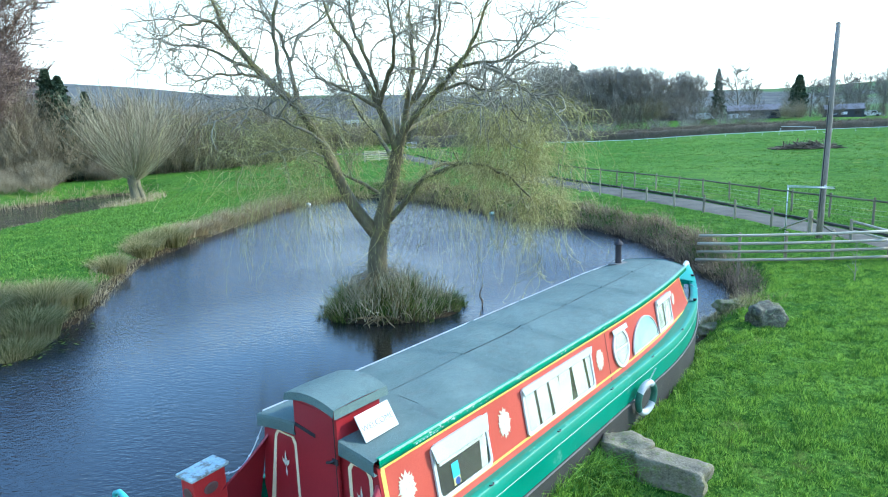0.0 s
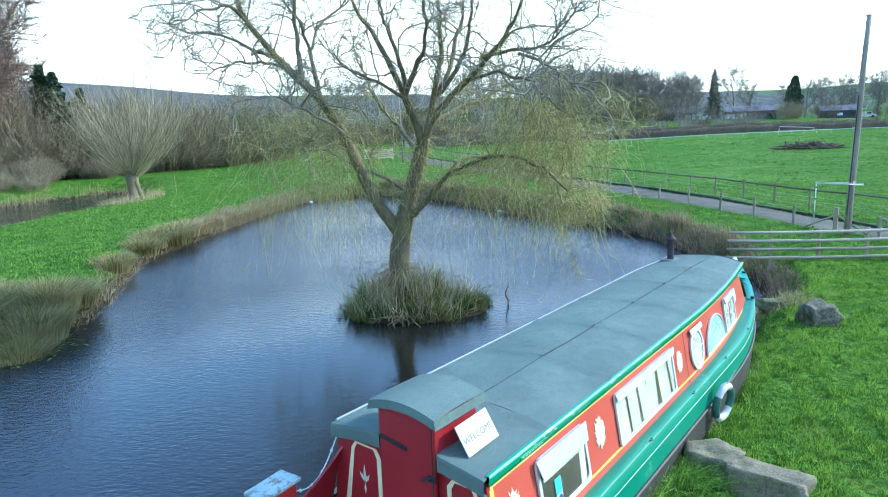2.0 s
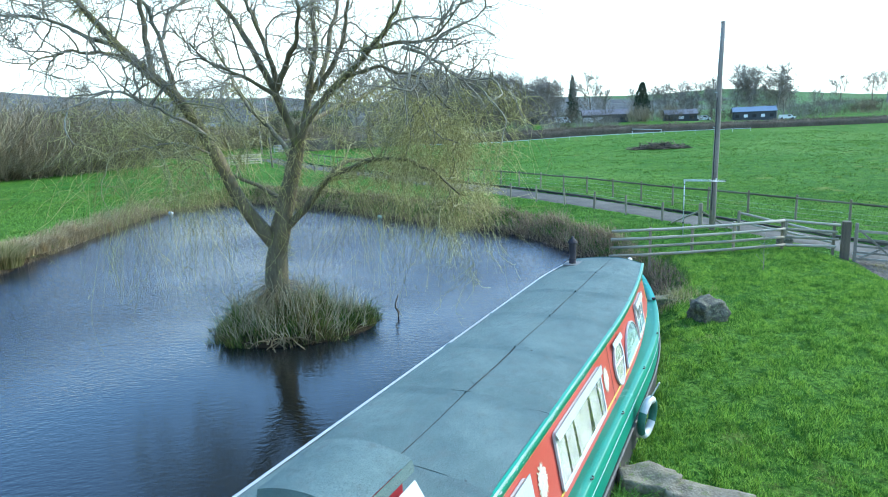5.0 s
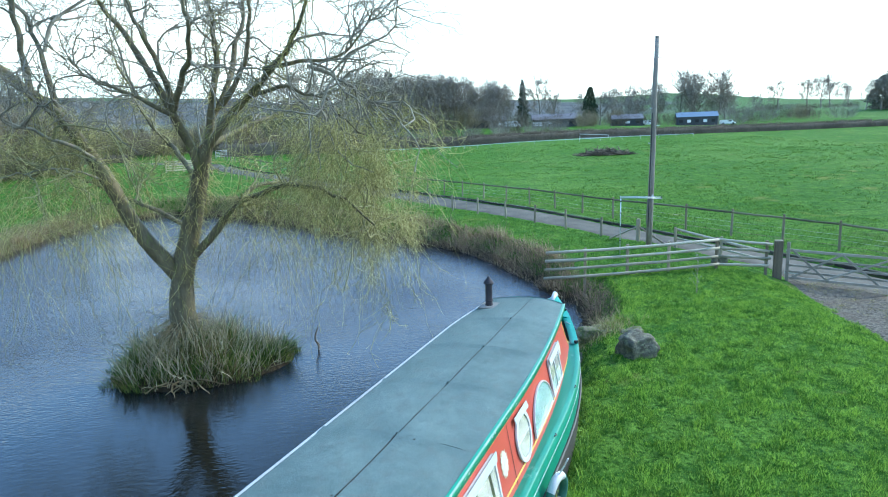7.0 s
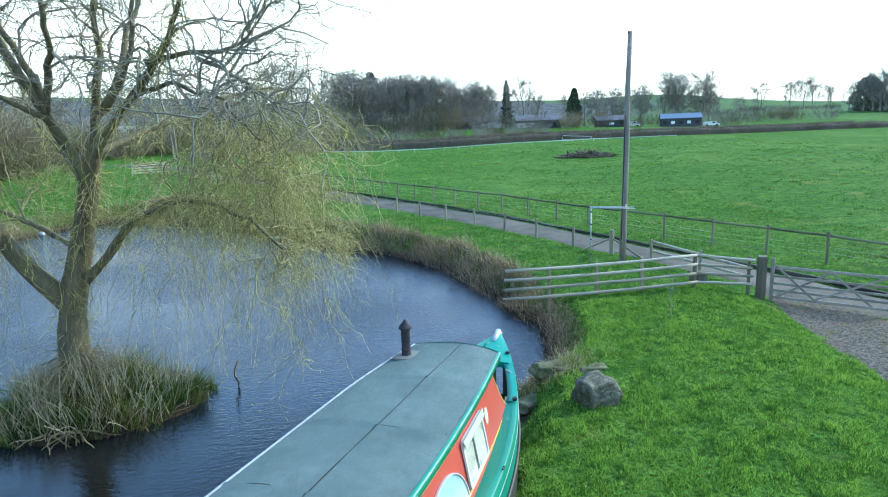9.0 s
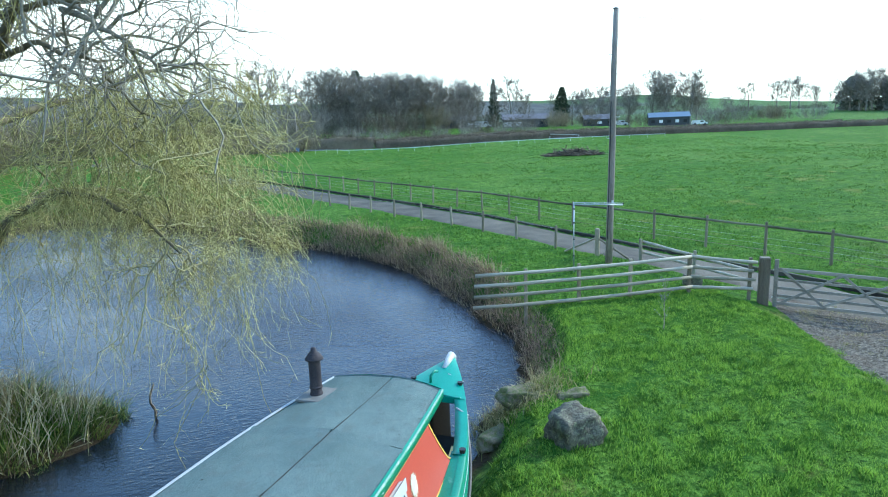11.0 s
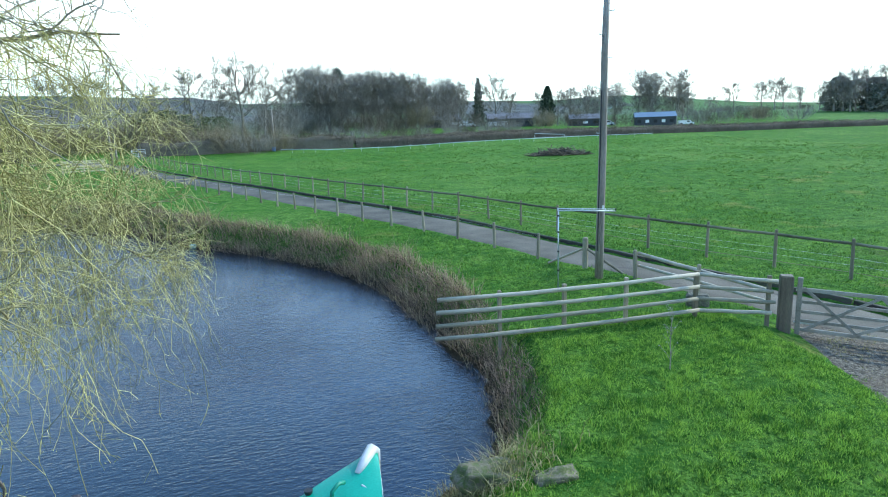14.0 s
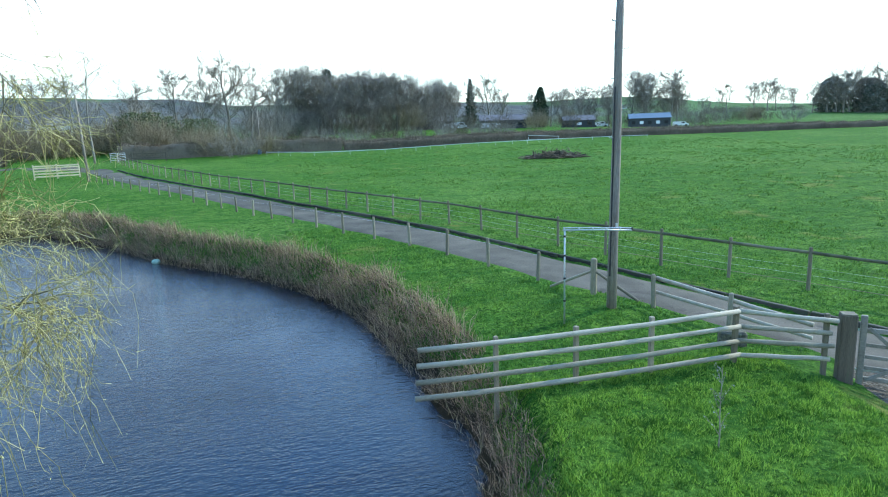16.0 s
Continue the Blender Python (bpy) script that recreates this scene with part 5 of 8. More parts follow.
def blades(base, height, width, lean, rng, bend=0.35):
    """Grass blades: a bent pair of a quad and its narrow tip, joined as one quad strip of two."""
    n = len(base)
    a = rng.uniform(0, 2 * np.pi, n)
    side = np.stack([np.cos(a), np.sin(a), np.zeros(n)], 1) * width.reshape(-1, 1)
    out = lean * height.reshape(-1, 1)
    mid = base + out * 0.4 + np.stack([np.zeros(n), np.zeros(n), height * 0.6], 1)
    tip = base + out * (1 + bend) + np.stack([np.zeros(n), np.zeros(n), height * (1 - bend * 0.25)], 1)
    v = np.stack([base - side, base + side, mid + side * 0.7, mid - side * 0.7, tip + side * 0.12, tip - side * 0.12], 1).reshape(-1, 3)
    i = np.arange(n)[:, None] * 6
    f = np.concatenate([i + np.array([[0, 1, 2, 3]]), i + np.array([[3, 2, 4, 5]])])
    return v, f


# the willow on its island
rng = np.random.RandomState(21)
TX, TY, TZ = -3.8, 22.2, 0.30
willow = thing("willow_tree", "large bare weeping willow with yellow drooping twigs on an islet", "tree", Matrix.Translation((TX, TY, TZ)))
limbs = []


def limb(r0, r1, *pts):
    """A main limb: its radius at either end and the way it takes from the trunk's foot."""
    limbs.append((pts, r0, r1))


limb(0.40, 0.18, (0, 0, 0), (-0.05, 0.0, 0.8), (0.0, -0.1, 1.8), (0.2, -0.2, 2.8), (0.5, -0.3, 3.8), (0.8, -0.5, 4.8), (1.0, -0.7, 5.5), (1.2, -1.0, 6.1))
# the great limb that leaves low down, and what grows on it
limb(0.29, 0.03, (0.05, -0.1, 2.4), (-0.7, -0.5, 3.6), (-1.1, -0.7, 4.5), (-1.4, -0.8, 5.4), (-1.9, -0.8, 6.8), (-2.8, -0.8, 7.6), (-3.7, -1.1, 8.6), (-4.2, -1.4, 9.3), (-4.6, -1.4, 10.4), (-5.0, -1.2, 11.8))
limb(0.13, 0.025, (-2.9, -0.7, 7.7), (-2.9, -0.8, 8.5), (-3.0, -0.9, 9.6), (-2.8, -1.0, 10.6), (-2.7, -1.0, 12.3))
limb(0.12, 0.025, (-2.3, -0.8, 7.1), (-2.5, -0.5, 8.1), (-2.7, -0.1, 9.0), (-3.5, 0.4, 10.2), (-4.6, 1.2, 11.2))
limb(0.08, 0.02, (-2.6, -0.2, 8.7), (-2.4, 0.0, 9.4), (-1.4, 0.4, 10.1), (-0.8, 0.6, 11.2))
limb(0.09, 0.02, (-3.2, -0.9, 8.0), (-3.8, -1.2, 8.3), (-4.6, -1.8, 8.3), (-5.4, -2.4, 7.8))
limb(0.09, 0.02, (-3.6, -1.1, 8.4), (-4.5, -0.8, 8.6), (-5.6, -0.2, 9.0), (-7.1, 0.3, 9.4), (-8.0, 0.6, 10.1))
limb(0.09, 0.02, (-4.2, -1.4, 9.3), (-4.6, -1.9, 9.8), (-5.3, -2.4, 9.6), (-6.4, -3.0, 9.2))
limb(0.08, 0.02, (-1.4, -0.8, 5.7), (-1.9, -1.6, 6.3), (-2.8, -2.6, 6.7), (-3.4, -3.2, 7.0), (-4.5, -3.9, 6.6))
limb(0.05, 0.015, (-1.4, -0.8, 5.3), (-2.0, -1.4, 5.7), (-2.6, -2.0, 5.6), (-3.3, -2.5, 5.6))
# the left head of the trunk
limb(0.19, 0.03, (1.0, -0.7, 5.3), (0.8, -1.2, 6.3), (0.6, -1.6, 7.0), (0.0, -1.4, 8.3), (-0.4, -1.2, 9.1), (-1.2, -0.8, 10.8), (-1.5, -0.6, 11.9))
limb(0.12, 0.025, (0.6, -1.7, 7.1), (0.5, -2.1, 8.0), (0.1, -2.7, 9.2), (0.0, -3.0, 10.0), (0.1, -3.2, 11.0))
limb(0.13, 0.025, (0.6, -1.7, 7.1), (1.0, -2.6, 7.8), (1.3, -3.4, 8.2), (1.3, -4.0, 8.9), (1.1, -4.2, 9.6), (0.9, -4.4, 10.6))
limb(0.09, 0.02, (0.6, -1.6, 6.9), (0.1, -1.9, 7.2), (-1.0, -2.2, 7.8), (-1.8, -2.6, 8.6))
# the right head, leaning out over the boat
limb(0.17, 0.025, (1.2, -1.0, 6.0), (1.5, -1.4, 7.2), (1.6, -1.5, 8.2), (1.6, -1.7, 9.8), (1.6, -1.8, 11.0))
limb(0.14, 0.025, (1.4, -1.3, 6.8), (1.9, -1.2, 7.6), (2.1, -0.9, 8.6), (2.5, -0.5, 9.8), (2.7, -0.2, 11.2))
limb(0.12, 0.025, (1.7, -1.4, 7.1), (2.2, -1.9, 7.8), (2.6, -2.3, 8.6), (2.8, -2.8, 9.8), (3.1, -3.0, 10.8))
limb(0.18, 0.03, (1.1, -0.9, 5.9), (1.8, -1.6, 6.8), (2.5, -2.5, 7.4), (2.9, -3.2, 7.9), (3.4, -4.4, 8.5), (3.7, -5.0, 9.1), (4.1, -5.2, 10.0))
limb(0.09, 0.02, (2.9, -3.2, 7.9), (3.4, -3.6, 8.0), (4.6, -4.2, 7.9), (5.0, -4.5, 8.3), (5.5, -4.6, 8.9))
limb(0.07, 0.02, (3.9, -3.9, 7.9), (4.4, -4.4, 7.7), (5.0, -4.7, 7.3), (5.7, -4.9, 6.4))
limb(0.09, 0.02, (2.4, -2.4, 7.3), (3.3, -3.2, 7.5), (4.2, -3.9, 7.2), (5.4, -4.5, 6.4))
# low limbs and the back of the crown
limb(0.18, 0.03, (0.5, -0.3, 3.0), (1.3, -0.6, 3.8), (1.9, -1.0, 4.5), (2.5, -1.6, 4.8), (3.6, -3.2, 5.1), (4.2, -3.8, 4.9), (5.0, -4.2, 4.2))
limb(0.10, 0.02, (1.8, -0.9, 4.4), (2.3, -0.6, 5.0), (3.6, 0.0, 5.0), (5.4, 0.6, 4.3), (6.4, 0.7, 3.6))
limb(0.11, 0.02, (0.5, -0.3, 3.8), (-0.2, 0.2, 4.2), (-1.8, 1.4, 4.8), (-2.8, 2.1, 5.3), (-4.2, 2.5, 5.9))
limb(0.13, 0.025, (0.8, -0.5, 5.0), (0.5, 0.4, 5.5), (-0.6, 1.9, 6.6), (-1.6, 3.2, 8.5), (-1.9, 3.8, 10.0))
limb(0.12, 0.025, (1.2, -1.0, 6.1), (2.3, 0.0, 6.7), (3.6, 1.2, 7.2), (5.0, 2.2, 7.6), (6.1, 2.6, 7.8))
P = 22
main = np.stack([resample(l[0], P) for l in limbs])
crook = np.cumsum(rng.normal(0, 0.060, (len(limbs) - 1, P - 1, 3)), 1)
crook -= crook[:, -1:] * np.linspace(0, 1, P - 1)[None, :, None] * 0.6
main[1:, 1:] += crook * np.linspace(0.15, 1.0, P - 1)[None, :, None]
mrad = np.stack([np.linspace(l[1], l[2], P) * (1.0 if i == 0 else 0.86 if i == 1 else 0.70) * rng.uniform(0.93, 1.09, P) for i, l in enumerate(limbs)])
mrad[0, :4] *= np.array([1.35, 1.2, 1.08, 1.02])
for i, l in enumerate(limbs):
    nm, sides = ("trunk", 12) if i == 0 else ("limb", 8)
    v, f = tubes(main[i:i + 1], mrad[i:i + 1], sides)
    part(nm, raw(nm, v, f, BARK if l[1] > 0.085 else BRANCH, True), None, willow)
s1, h1, t1 = buds(main[1:], 11, 0.25, 1.0, rng, 0.9, 0.40, 0.7)
second = shoots(s1, h1, rng.uniform(1.1, 3.1, len(s1)) * (1.15 - 0.45 * t1), 10, 0.29, rng.uniform(-0.02, 0.07, len(s1)), rng)
near = second[:, :, 0].max(1) < 7.0
second, t1 = second[near], t1[near]
r1 = 0.038 - 0.020 * t1
s2, h2, t2 = buds(second, 6, 0.15, 1.0, rng, 0.9, 0.15, 0.8)
third = shoots(s2, h2, rng.uniform(0.6, 1.8, len(s2)), 8, 0.33, rng.uniform(-0.02, 0.12, len(s2)), rng)
for nm, m, hi in (("branch_work", BRANCH, True), ("low_branch_work", OLIVEBRANCH, False)):
    a, b = (second[:, 0, 2] > 6.6) == hi, (third[:, 0, 2] > 6.6) == hi
    v, f = joined([tubes(second[a], tapered(a.sum(), 10, r1[a], 0.012), 5), tubes(third[b], tapered(b.sum(), 8, 0.013, 0.005), 3)])
    tagged(part(nm, raw(nm, v, f, m, True), None, willow), kind="stuff")
s3, h3, t3 = buds(third, 3, 0.15, 1.0, rng, 0.8, 0.0, 0.9)
fine = shoots(s3, h3, rng.uniform(0.25, 0.95, len(s3)), 4, 0.42, rng.uniform(0.0, 0.22, len(s3)), rng)
low = fine[:, 0, 2] + TZ
fine = fine[(low > 1.2)]
for nm, sel, m in (("twig_crown", fine[:, 0, 2] > 6.7, BRANCH), ("twig_fringe", fine[:, 0, 2] <= 6.7, WILLOW_TWIG)):
    v, f = tubes(fine[sel], tapered(sel.sum(), 4, 0.0066, 0.0034), 3)
    tagged(part(nm, raw(nm, v, f, m), None, willow), kind="stuff")
# weeping strands, thick on the sunny side and along the low limbs
pool = np.concatenate([third[:, -1], third[:, 4], second[:, 6]])
dirs = np.concatenate([third[:, -1] - third[:, -3], third[:, 4] - third[:, 2], second[:, 6] - second[:, 4]])
z, x = pool[:, 2], pool[:, 0]
weight = np.where((x > 5.0) & (z < 7.2), 3.4, 1.0) * np.where((x > 2.2) & (z < 7.5) & (z > 4.7), 2.0, np.where(z < 6.8, 0.95, np.where(z < 8.4, 0.06, 0.010)))
weight = np.where((z > 6.9) & (pool[:, 1] < -2.2), weight * 0.12, weight)
weight = np.where(np.hypot(pool[:, 0] - 0.5, pool[:, 1]) < 1.6, weight * 1.1, weight)
pick = rng.choice(len(pool), 3000, p=weight / weight.sum())
st, hd = pool[pick] + rng.normal(0, 0.10, (3000, 3)), dirs[pick] + rng.normal(0, 0.10, (3000, 3))
ln = np.where(rng.rand(3000) < 0.16, rng.uniform(1.6, 3.8, 3000), rng.uniform(0.35, 1.35, 3000))
ln = np.minimum(ln, np.maximum(st[:, 2] - 0.5, 0.4))
weep = shoots(st, hd, ln, 8, 0.40, rng.uniform(0.04, 0.42, 3000), rng)
# long curtains of twigs over the water on either side
n = 460
left = rng.rand(n) < 0.5
st = np.stack([np.where(left, rng.uniform(-4.6, -1.0, n), rng.uniform(1.8, 6.0, n)), rng.normal(-0.7, 1.3, n), np.where(left, rng.uniform(3.6, 6.2, n), rng.uniform(3.6, 5.0, n))], 1)
clus = np.round(st[:, :2] / 0.7) * 0.7 + rng.normal(0, 0.13, (n, 2))
st[:, :2] = clus
long = shoots(st, rng.normal(0, 0.5, (n, 3)) + np.array([0, 0, 0.1]), np.minimum(rng.uniform(1.4, 4.2, n), st[:, 2] - 0.35), 8, 0.24, rng.uniform(0.25, 0.6, n), rng)
weep = np.concatenate([weep, long])
weep = weep[(weep[:, :, 0].max(1) < 7.6) & (weep[:, :, 1].min(1) > -5.2)]
v, f = tubes(weep, tapered(len(weep), 8, 0.0062, 0.0032), 3)
tagged(part("weeping_crown", raw("weeping_crown", v, f, WILLOW_TWIG), None, willow, "pale yellow hanging twigs"), kind="stuff")
sw, hw, _ = buds(weep, 3, 0.25, 1.0, rng, 0.9, -0.1, 0.6)
curl = shoots(sw, hw, rng.uniform(0.10, 0.34, len(sw)), 3, 0.3, np.full(len(sw), 0.12), rng)
v, f = joined([slips(curl[:, :2], 0.0045, rng), slips(curl[:, 1:], 0.0036, rng)])
tagged(part("curled_crown", raw("curled_crown", v, f, WILLOW_TWIG), None, willow, "short curled yellow twigs"), kind="stuff")
on = weep[:, 2:].reshape(-1, 3)
on = on[rng.rand(len(on)) < np.where(on[:, 0] > 2.6, 0.45, 0.22)]
on = np.concatenate([on, on[rng.rand(len(on)) < 0.6] + rng.normal(0, 0.03, 3)])
v, f = leaves(on + rng.normal(0, 0.03, on.shape), 0.0095, rng, 3.4)
tagged(part("bud_crown", raw("bud_crown", v, f, CATKIN), None, willow, "opening yellow-green buds"), kind="stuff")
# short shaggy shoots along the trunk and the great limbs
k = rng.choice([0, 0, 0, 0, 1, 1, 1, 1, 10, 14, 17, 21, 21, 24, 25], 3600)
u = rng.uniform(0.20, 0.95, 3600) * (P - 1)
j = u.astype(int)
st = main[k, j] + (main[k, j + 1] - main[k, j]) * (u - j)[:, None]
hd = rng.normal(0, 1.0, (3600, 3)) * np.array([1, 1, 0.5])
sh = shoots(st, hd, rng.uniform(0.20, 0.95, 3600), 6, 0.40, rng.uniform(0.0, 0.5, 3600), rng)
v, f = tubes(sh, tapered(3600, 6, 0.0085, 0.0035), 3)
tagged(part("shaggy_bark_growth", raw("shaggy_bark_growth", v, f, WILLOW_TWIG), None, willow, "dry shaggy shoots on the trunk and limbs"), kind="stuff")
# shoots that hang round the trunk's foot, as a skirt over the islet
a = rng.uniform(0, 6.28, 420)
st = np.stack([0.22 * np.cos(a), 0.22 * np.sin(a), rng.uniform(0.1, 1.2, 420)], 1)
sk = shoots(st, np.stack([np.cos(a), np.sin(a), rng.uniform(-0.2, 0.5, 420)], 1), rng.uniform(0.6, 1.9, 420), 8, 0.16, rng.uniform(0.1, 0.35, 420), rng)
v, f = tubes(sk, tapered(420, 8, 0.009, 0.004), 3)
tagged(part("trunk_skirt", raw("trunk_skirt", v, f, STRAW), None, willow, "dry straw-coloured shoots round the trunk"), kind="stuff")

# rushes and dead stems on the islet
rng = np.random.RandomState(5)
a, r = rng.uniform(0, 6.28, 8200), np.sqrt(rng.uniform(0.0, 1.0, 8200))
rag = 1.0 + 0.07 * np.sin(5 * a + 1.0) + 0.06 * np.sin(11 * a) + 0.04 * np.sin(19 * a + 2.0)
bx, by = ISLE[0] + ISLE[2] * rag * r * np.cos(a), ISLE[1] + ISLE[3] * rag * r * np.sin(a)
base = np.stack([bx, by, np.maximum(land(bx, by), -0.02)], 1)
lean = np.stack([np.cos(a), np.sin(a), np.zeros(8200)], 1) * (0.05 + 0.42 * r[:, None] ** 2) + rng.normal(0, 0.50, (8200, 3)) * np.array([1, 1, 0])
hgt = rng.uniform(0.15, 1.0, 8200) * np.clip(0.55 + 0.95 * waves(bx, by, 2.9, 14), 0.10, 1.45) * (1.12 - 0.68 * r ** 1.5) + 0.08
half = rng.rand(8200) < np.where((np.abs(np.cos(a)) > 0.55) & (r > 0.45), 0.95, 0.62) * np.where(waves(bx, by, 1.9, 15) > 0.5, 0.4, 1.0)
v, f = blades(base[half], hgt[half], rng.uniform(0.0055, 0.0105, half.sum()), lean[half], rng)
tagged(new("islet_rushes", raw("islet_rushes", v, f, GREENRUSH)), "green rushes covering the small islet", "rushes", kind="stuff")
v, f = blades(base[~half], hgt[~half], rng.uniform(0.0055, 0.0105, (~half).sum()), lean[~half], rng)
tagged(new("islet_dead_stems", raw("islet_dead_stems", v, f, DEADSTEM)), "dry straw-brown stems drooping to the water", "reeds", kind="stuff")
a, r = rng.uniform(0, 6.28, 760), np.sqrt(rng.uniform(0.0, 0.95, 760))
cx, cy = ISLE[0] + ISLE[2] * 0.95 * r * np.cos(a), ISLE[1] - 0.25 + ISLE[3] * 0.85 * r * np.sin(a)
cane = shoots(np.stack([cx, cy, land(cx, cy) - 0.02], 1), np.stack([0.25 * r * np.cos(a), 0.25 * r * np.sin(a), np.ones(760)], 1) + rng.normal(0, 0.22, (760, 3)), rng.uniform(0.5, 1.5, 760) * (1.12 - 0.5 * r), 7, 0.10, rng.uniform(0.0, 0.12, 760), rng)
v, f = tubes(cane, tapered(760, 7, 0.0105, 0.005), 3)
tagged(new("islet_canes", raw("islet_canes", v, f, CANE)), "pale bare upright canes on the islet", "canes", kind="stuff")
root = thing("dead_roots", "tangle of bare roots at the islet's edge", "roots", Matrix.Translation((-3.65, 19.75, 0.02)))
for k in range(12):
    hd = np.array([[rng.normal(0, 0.8), -1.0, 0.15]])
    pth = shoots(np.array([[rng.uniform(-0.5, 0.5), 0.35, 0.22]]), hd, np.array([rng.uniform(0.5, 0.95)]), 8, 0.22, np.array([0.12]), rng)
    v, f = tubes(pth, tapered(1, 8, 0.028, 0.008), 5)
    part("root", raw("root", v, f, DEADSTEM, True), None, root)
stick = thing("dead_branch", "crooked dead branch standing out of the water", "branch", Matrix.Translation((0.0, 22.0, -0.12)))
part("stem", Shape().tube([(0, 0, 0), (0.03, 0, 0.25), (-0.06, 0.02, 0.45), (-0.05, 0, 0.62), (0.02, 0, 0.80), (0.06, 0.02, 0.92)], [0.03, 0.03, 0.032, 0.025, 0.02, 0.008], 6), DARKTWIG, stick, smooth=True)
part("snag", Shape().tube([(-0.06, 0.02, 0.45), (0.03, -0.05, 0.36), (0.09, -0.08, 0.20)], [0.02, 0.015, 0.006], 5), DARKTWIG, stick, smooth=True)


# rush tufts on the bank
def tuft(seed, r, h, n, material):
    rg = np.random.RandomState(seed)
    a, q = rg.uniform(0, 6.28, n), np.sqrt(rg.rand(n))
    base = np.stack([r * 0.55 * q * np.cos(a), r * 0.55 * q * np.sin(a), np.full(n, -0.12)], 1)
    lean = np.stack([np.cos(a), np.sin(a), np.zeros(n)], 1) * (0.03 + 0.36 * q[:, None] ** 1.5) + rg.normal(0, 0.10, (n, 3)) * np.array([1, 1, 0])
    v, f = blades(base, h * rg.uniform(0.55, 1.1, n) * (1 - 0.30 * q ** 2) + 0.1, rg.uniform(0.006, 0.012, n), lean, rg, 0.6)
    return raw("rush_tuft", v, f, material)


tuft_mesh = [tuft(k, 1.0, 0.9, 2000, RUSH) for k in range(3)] + [tuft(8, 0.8, 0.8, 1200, STRAW)]
TUFTS = [(-15.4, 19.2, 1.5), (-15.9, 20.9, 1.4), (-15.9, 22.3, 1.15), (-17.0, 18.6, 1.5), (-17.2, 20.4, 1.35), (-14.9, 17.8, 1.2), (-17.7, 28.4, 1.05), (-18.6, 33.0, 1.15), (-18.9, 34.6, 1.25),
         (-18.5, 36.4, 1.45), (-18.5, 38.3, 1.35), (-18.4, 40.2, 1.2), (-18.2, 42.3, 1.1), (-18.1, 44.3, 1.2), (-17.9, 46.6, 1.1), (-17.7, 48.9, 1.25), (-17.5, 51.2, 1.1), (-17.3, 53.6, 1.2), (-17.0, 56.0, 1.1)]
for k, (x, y, s) in enumerate(TUFTS):
    m = tuft_mesh[k % 3 if y < 38 else 3]
    ob = new("rush_tuft", m)
    ob.matrix_basis = pose(x, y, ground_z(x, y), 0, 0, 67 * k) @ Matrix.Diagonal((s * 1.15, s * 1.15, s * 1.1, 1))
    tagged(ob, "olive-brown clump of rushes at the water's edge" if y < 38 else "straw-coloured clump of dry grass on the bank", "rush tuft", "rush tufts along the bank")


def along(poly, lo, hi, n, rg):
    """Random points on a stretch of a closed outline, with the way out of it."""
    q = np.vstack([poly, poly[:1]])
    s = np.r_[0, np.cumsum(np.linalg.norm(np.diff(q, axis=0), axis=1))]
    u = rg.uniform(lo, hi, n) * s[-1]
    p = np.stack([np.interp(u, s, q[:, i]) for i in (0, 1)], 1)
    d = np.stack([np.interp(u + 0.3, s, q[:, i]) for i in (0, 1)], 1) - p
    return p, np.stack([-d[:, 1], d[:, 0]], 1) / (np.linalg.norm(d, axis=1, keepdims=True) + 1e-9)


def bank_mask(p, x0, x1, y0, y1):
    return (p[:, 0] > x0) & (p[:, 0] < x1) & (p[:, 1] > y0) & (p[:, 1] < y1)


rng = np.random.RandomState(33)
p, o = along(POND, 0, 1, 60000, rng)
side = np.where(outside(POND, p[:, 0] + o[:, 0] * 0.4, p[:, 1] + o[:, 1] * 0.4) > 0, 1, -1)[:, None]
o = o * side
# brown scrub on the lane side, down to the bow
m = bank_mask(p, -9, 12, 18.6, 64) & (p[:, 0] > -12 + (63 - p[:, 1]) * 0.1)
m &= (p[:, 1] > 25.5) | (rng.rand(len(p)) < 0.36)
ps, os_ = p[m][:16000], o[m][:16000]
off = rng.uniform(-0.2, 1.35, len(ps)) * np.where(ps[:, 1] < 26, 0.7, 1.0)
x, y = ps[:, 0] + os_[:, 0] * off, ps[:, 1] + os_[:, 1] * off
clump = 0.50 + 0.55 * waves(x, y, 1.3, 41)
tall = np.where(y < 25, 0.46, 0.85) * (0.25 + 0.9 * np.clip(clump, 0, 1.2)) * rng.uniform(0.5, 1.2, len(x)) * np.where(rng.rand(len(x)) < 0.07, 1.7, 1.0)
start = np.stack([x, y, land(x, y) - 0.03], 1)
hd = np.stack([-os_[:, 0] * 0.35, -os_[:, 1] * 0.35, np.full(len(x), 1.0)], 1) + rng.normal(0, 0.35, (len(x), 3))
st = shoots(start, hd, np.maximum(tall, 0.15), 4, 0.22, np.full(len(x), 0.10), rng)
k = rng.rand(len(x)) < 0.62
v, f = tubes(st[k], tapered(k.sum(), 4, rng.uniform(0.005, 0.010, k.sum()), 0.003), 3)
tagged(new("bank_scrub", raw("bank_scrub", v, f, SCRUB)), "brown leafless scrub along the pond bank", "scrub", kind="stuff")
k = rng.rand(len(x)) < 0.50
v, f = blades(start[k], np.maximum(tall[k] * 0.8, 0.15), rng.uniform(0.005, 0.011, k.sum()), hd[k] * np.array([0.5, 0.5, 0]) + rng.normal(0, 0.25, (k.sum(), 3)) * np.array([1, 1, 0]), rng, 0.5)
tagged(new("bank_dry_grass", raw("bank_dry_grass", v, f, STRAW)), "dry tan grass among the scrub on the bank", "dry grass", kind="stuff")
# dry grass along the left and far bank
m = bank_mask(p, -20, -4, 17, 66)
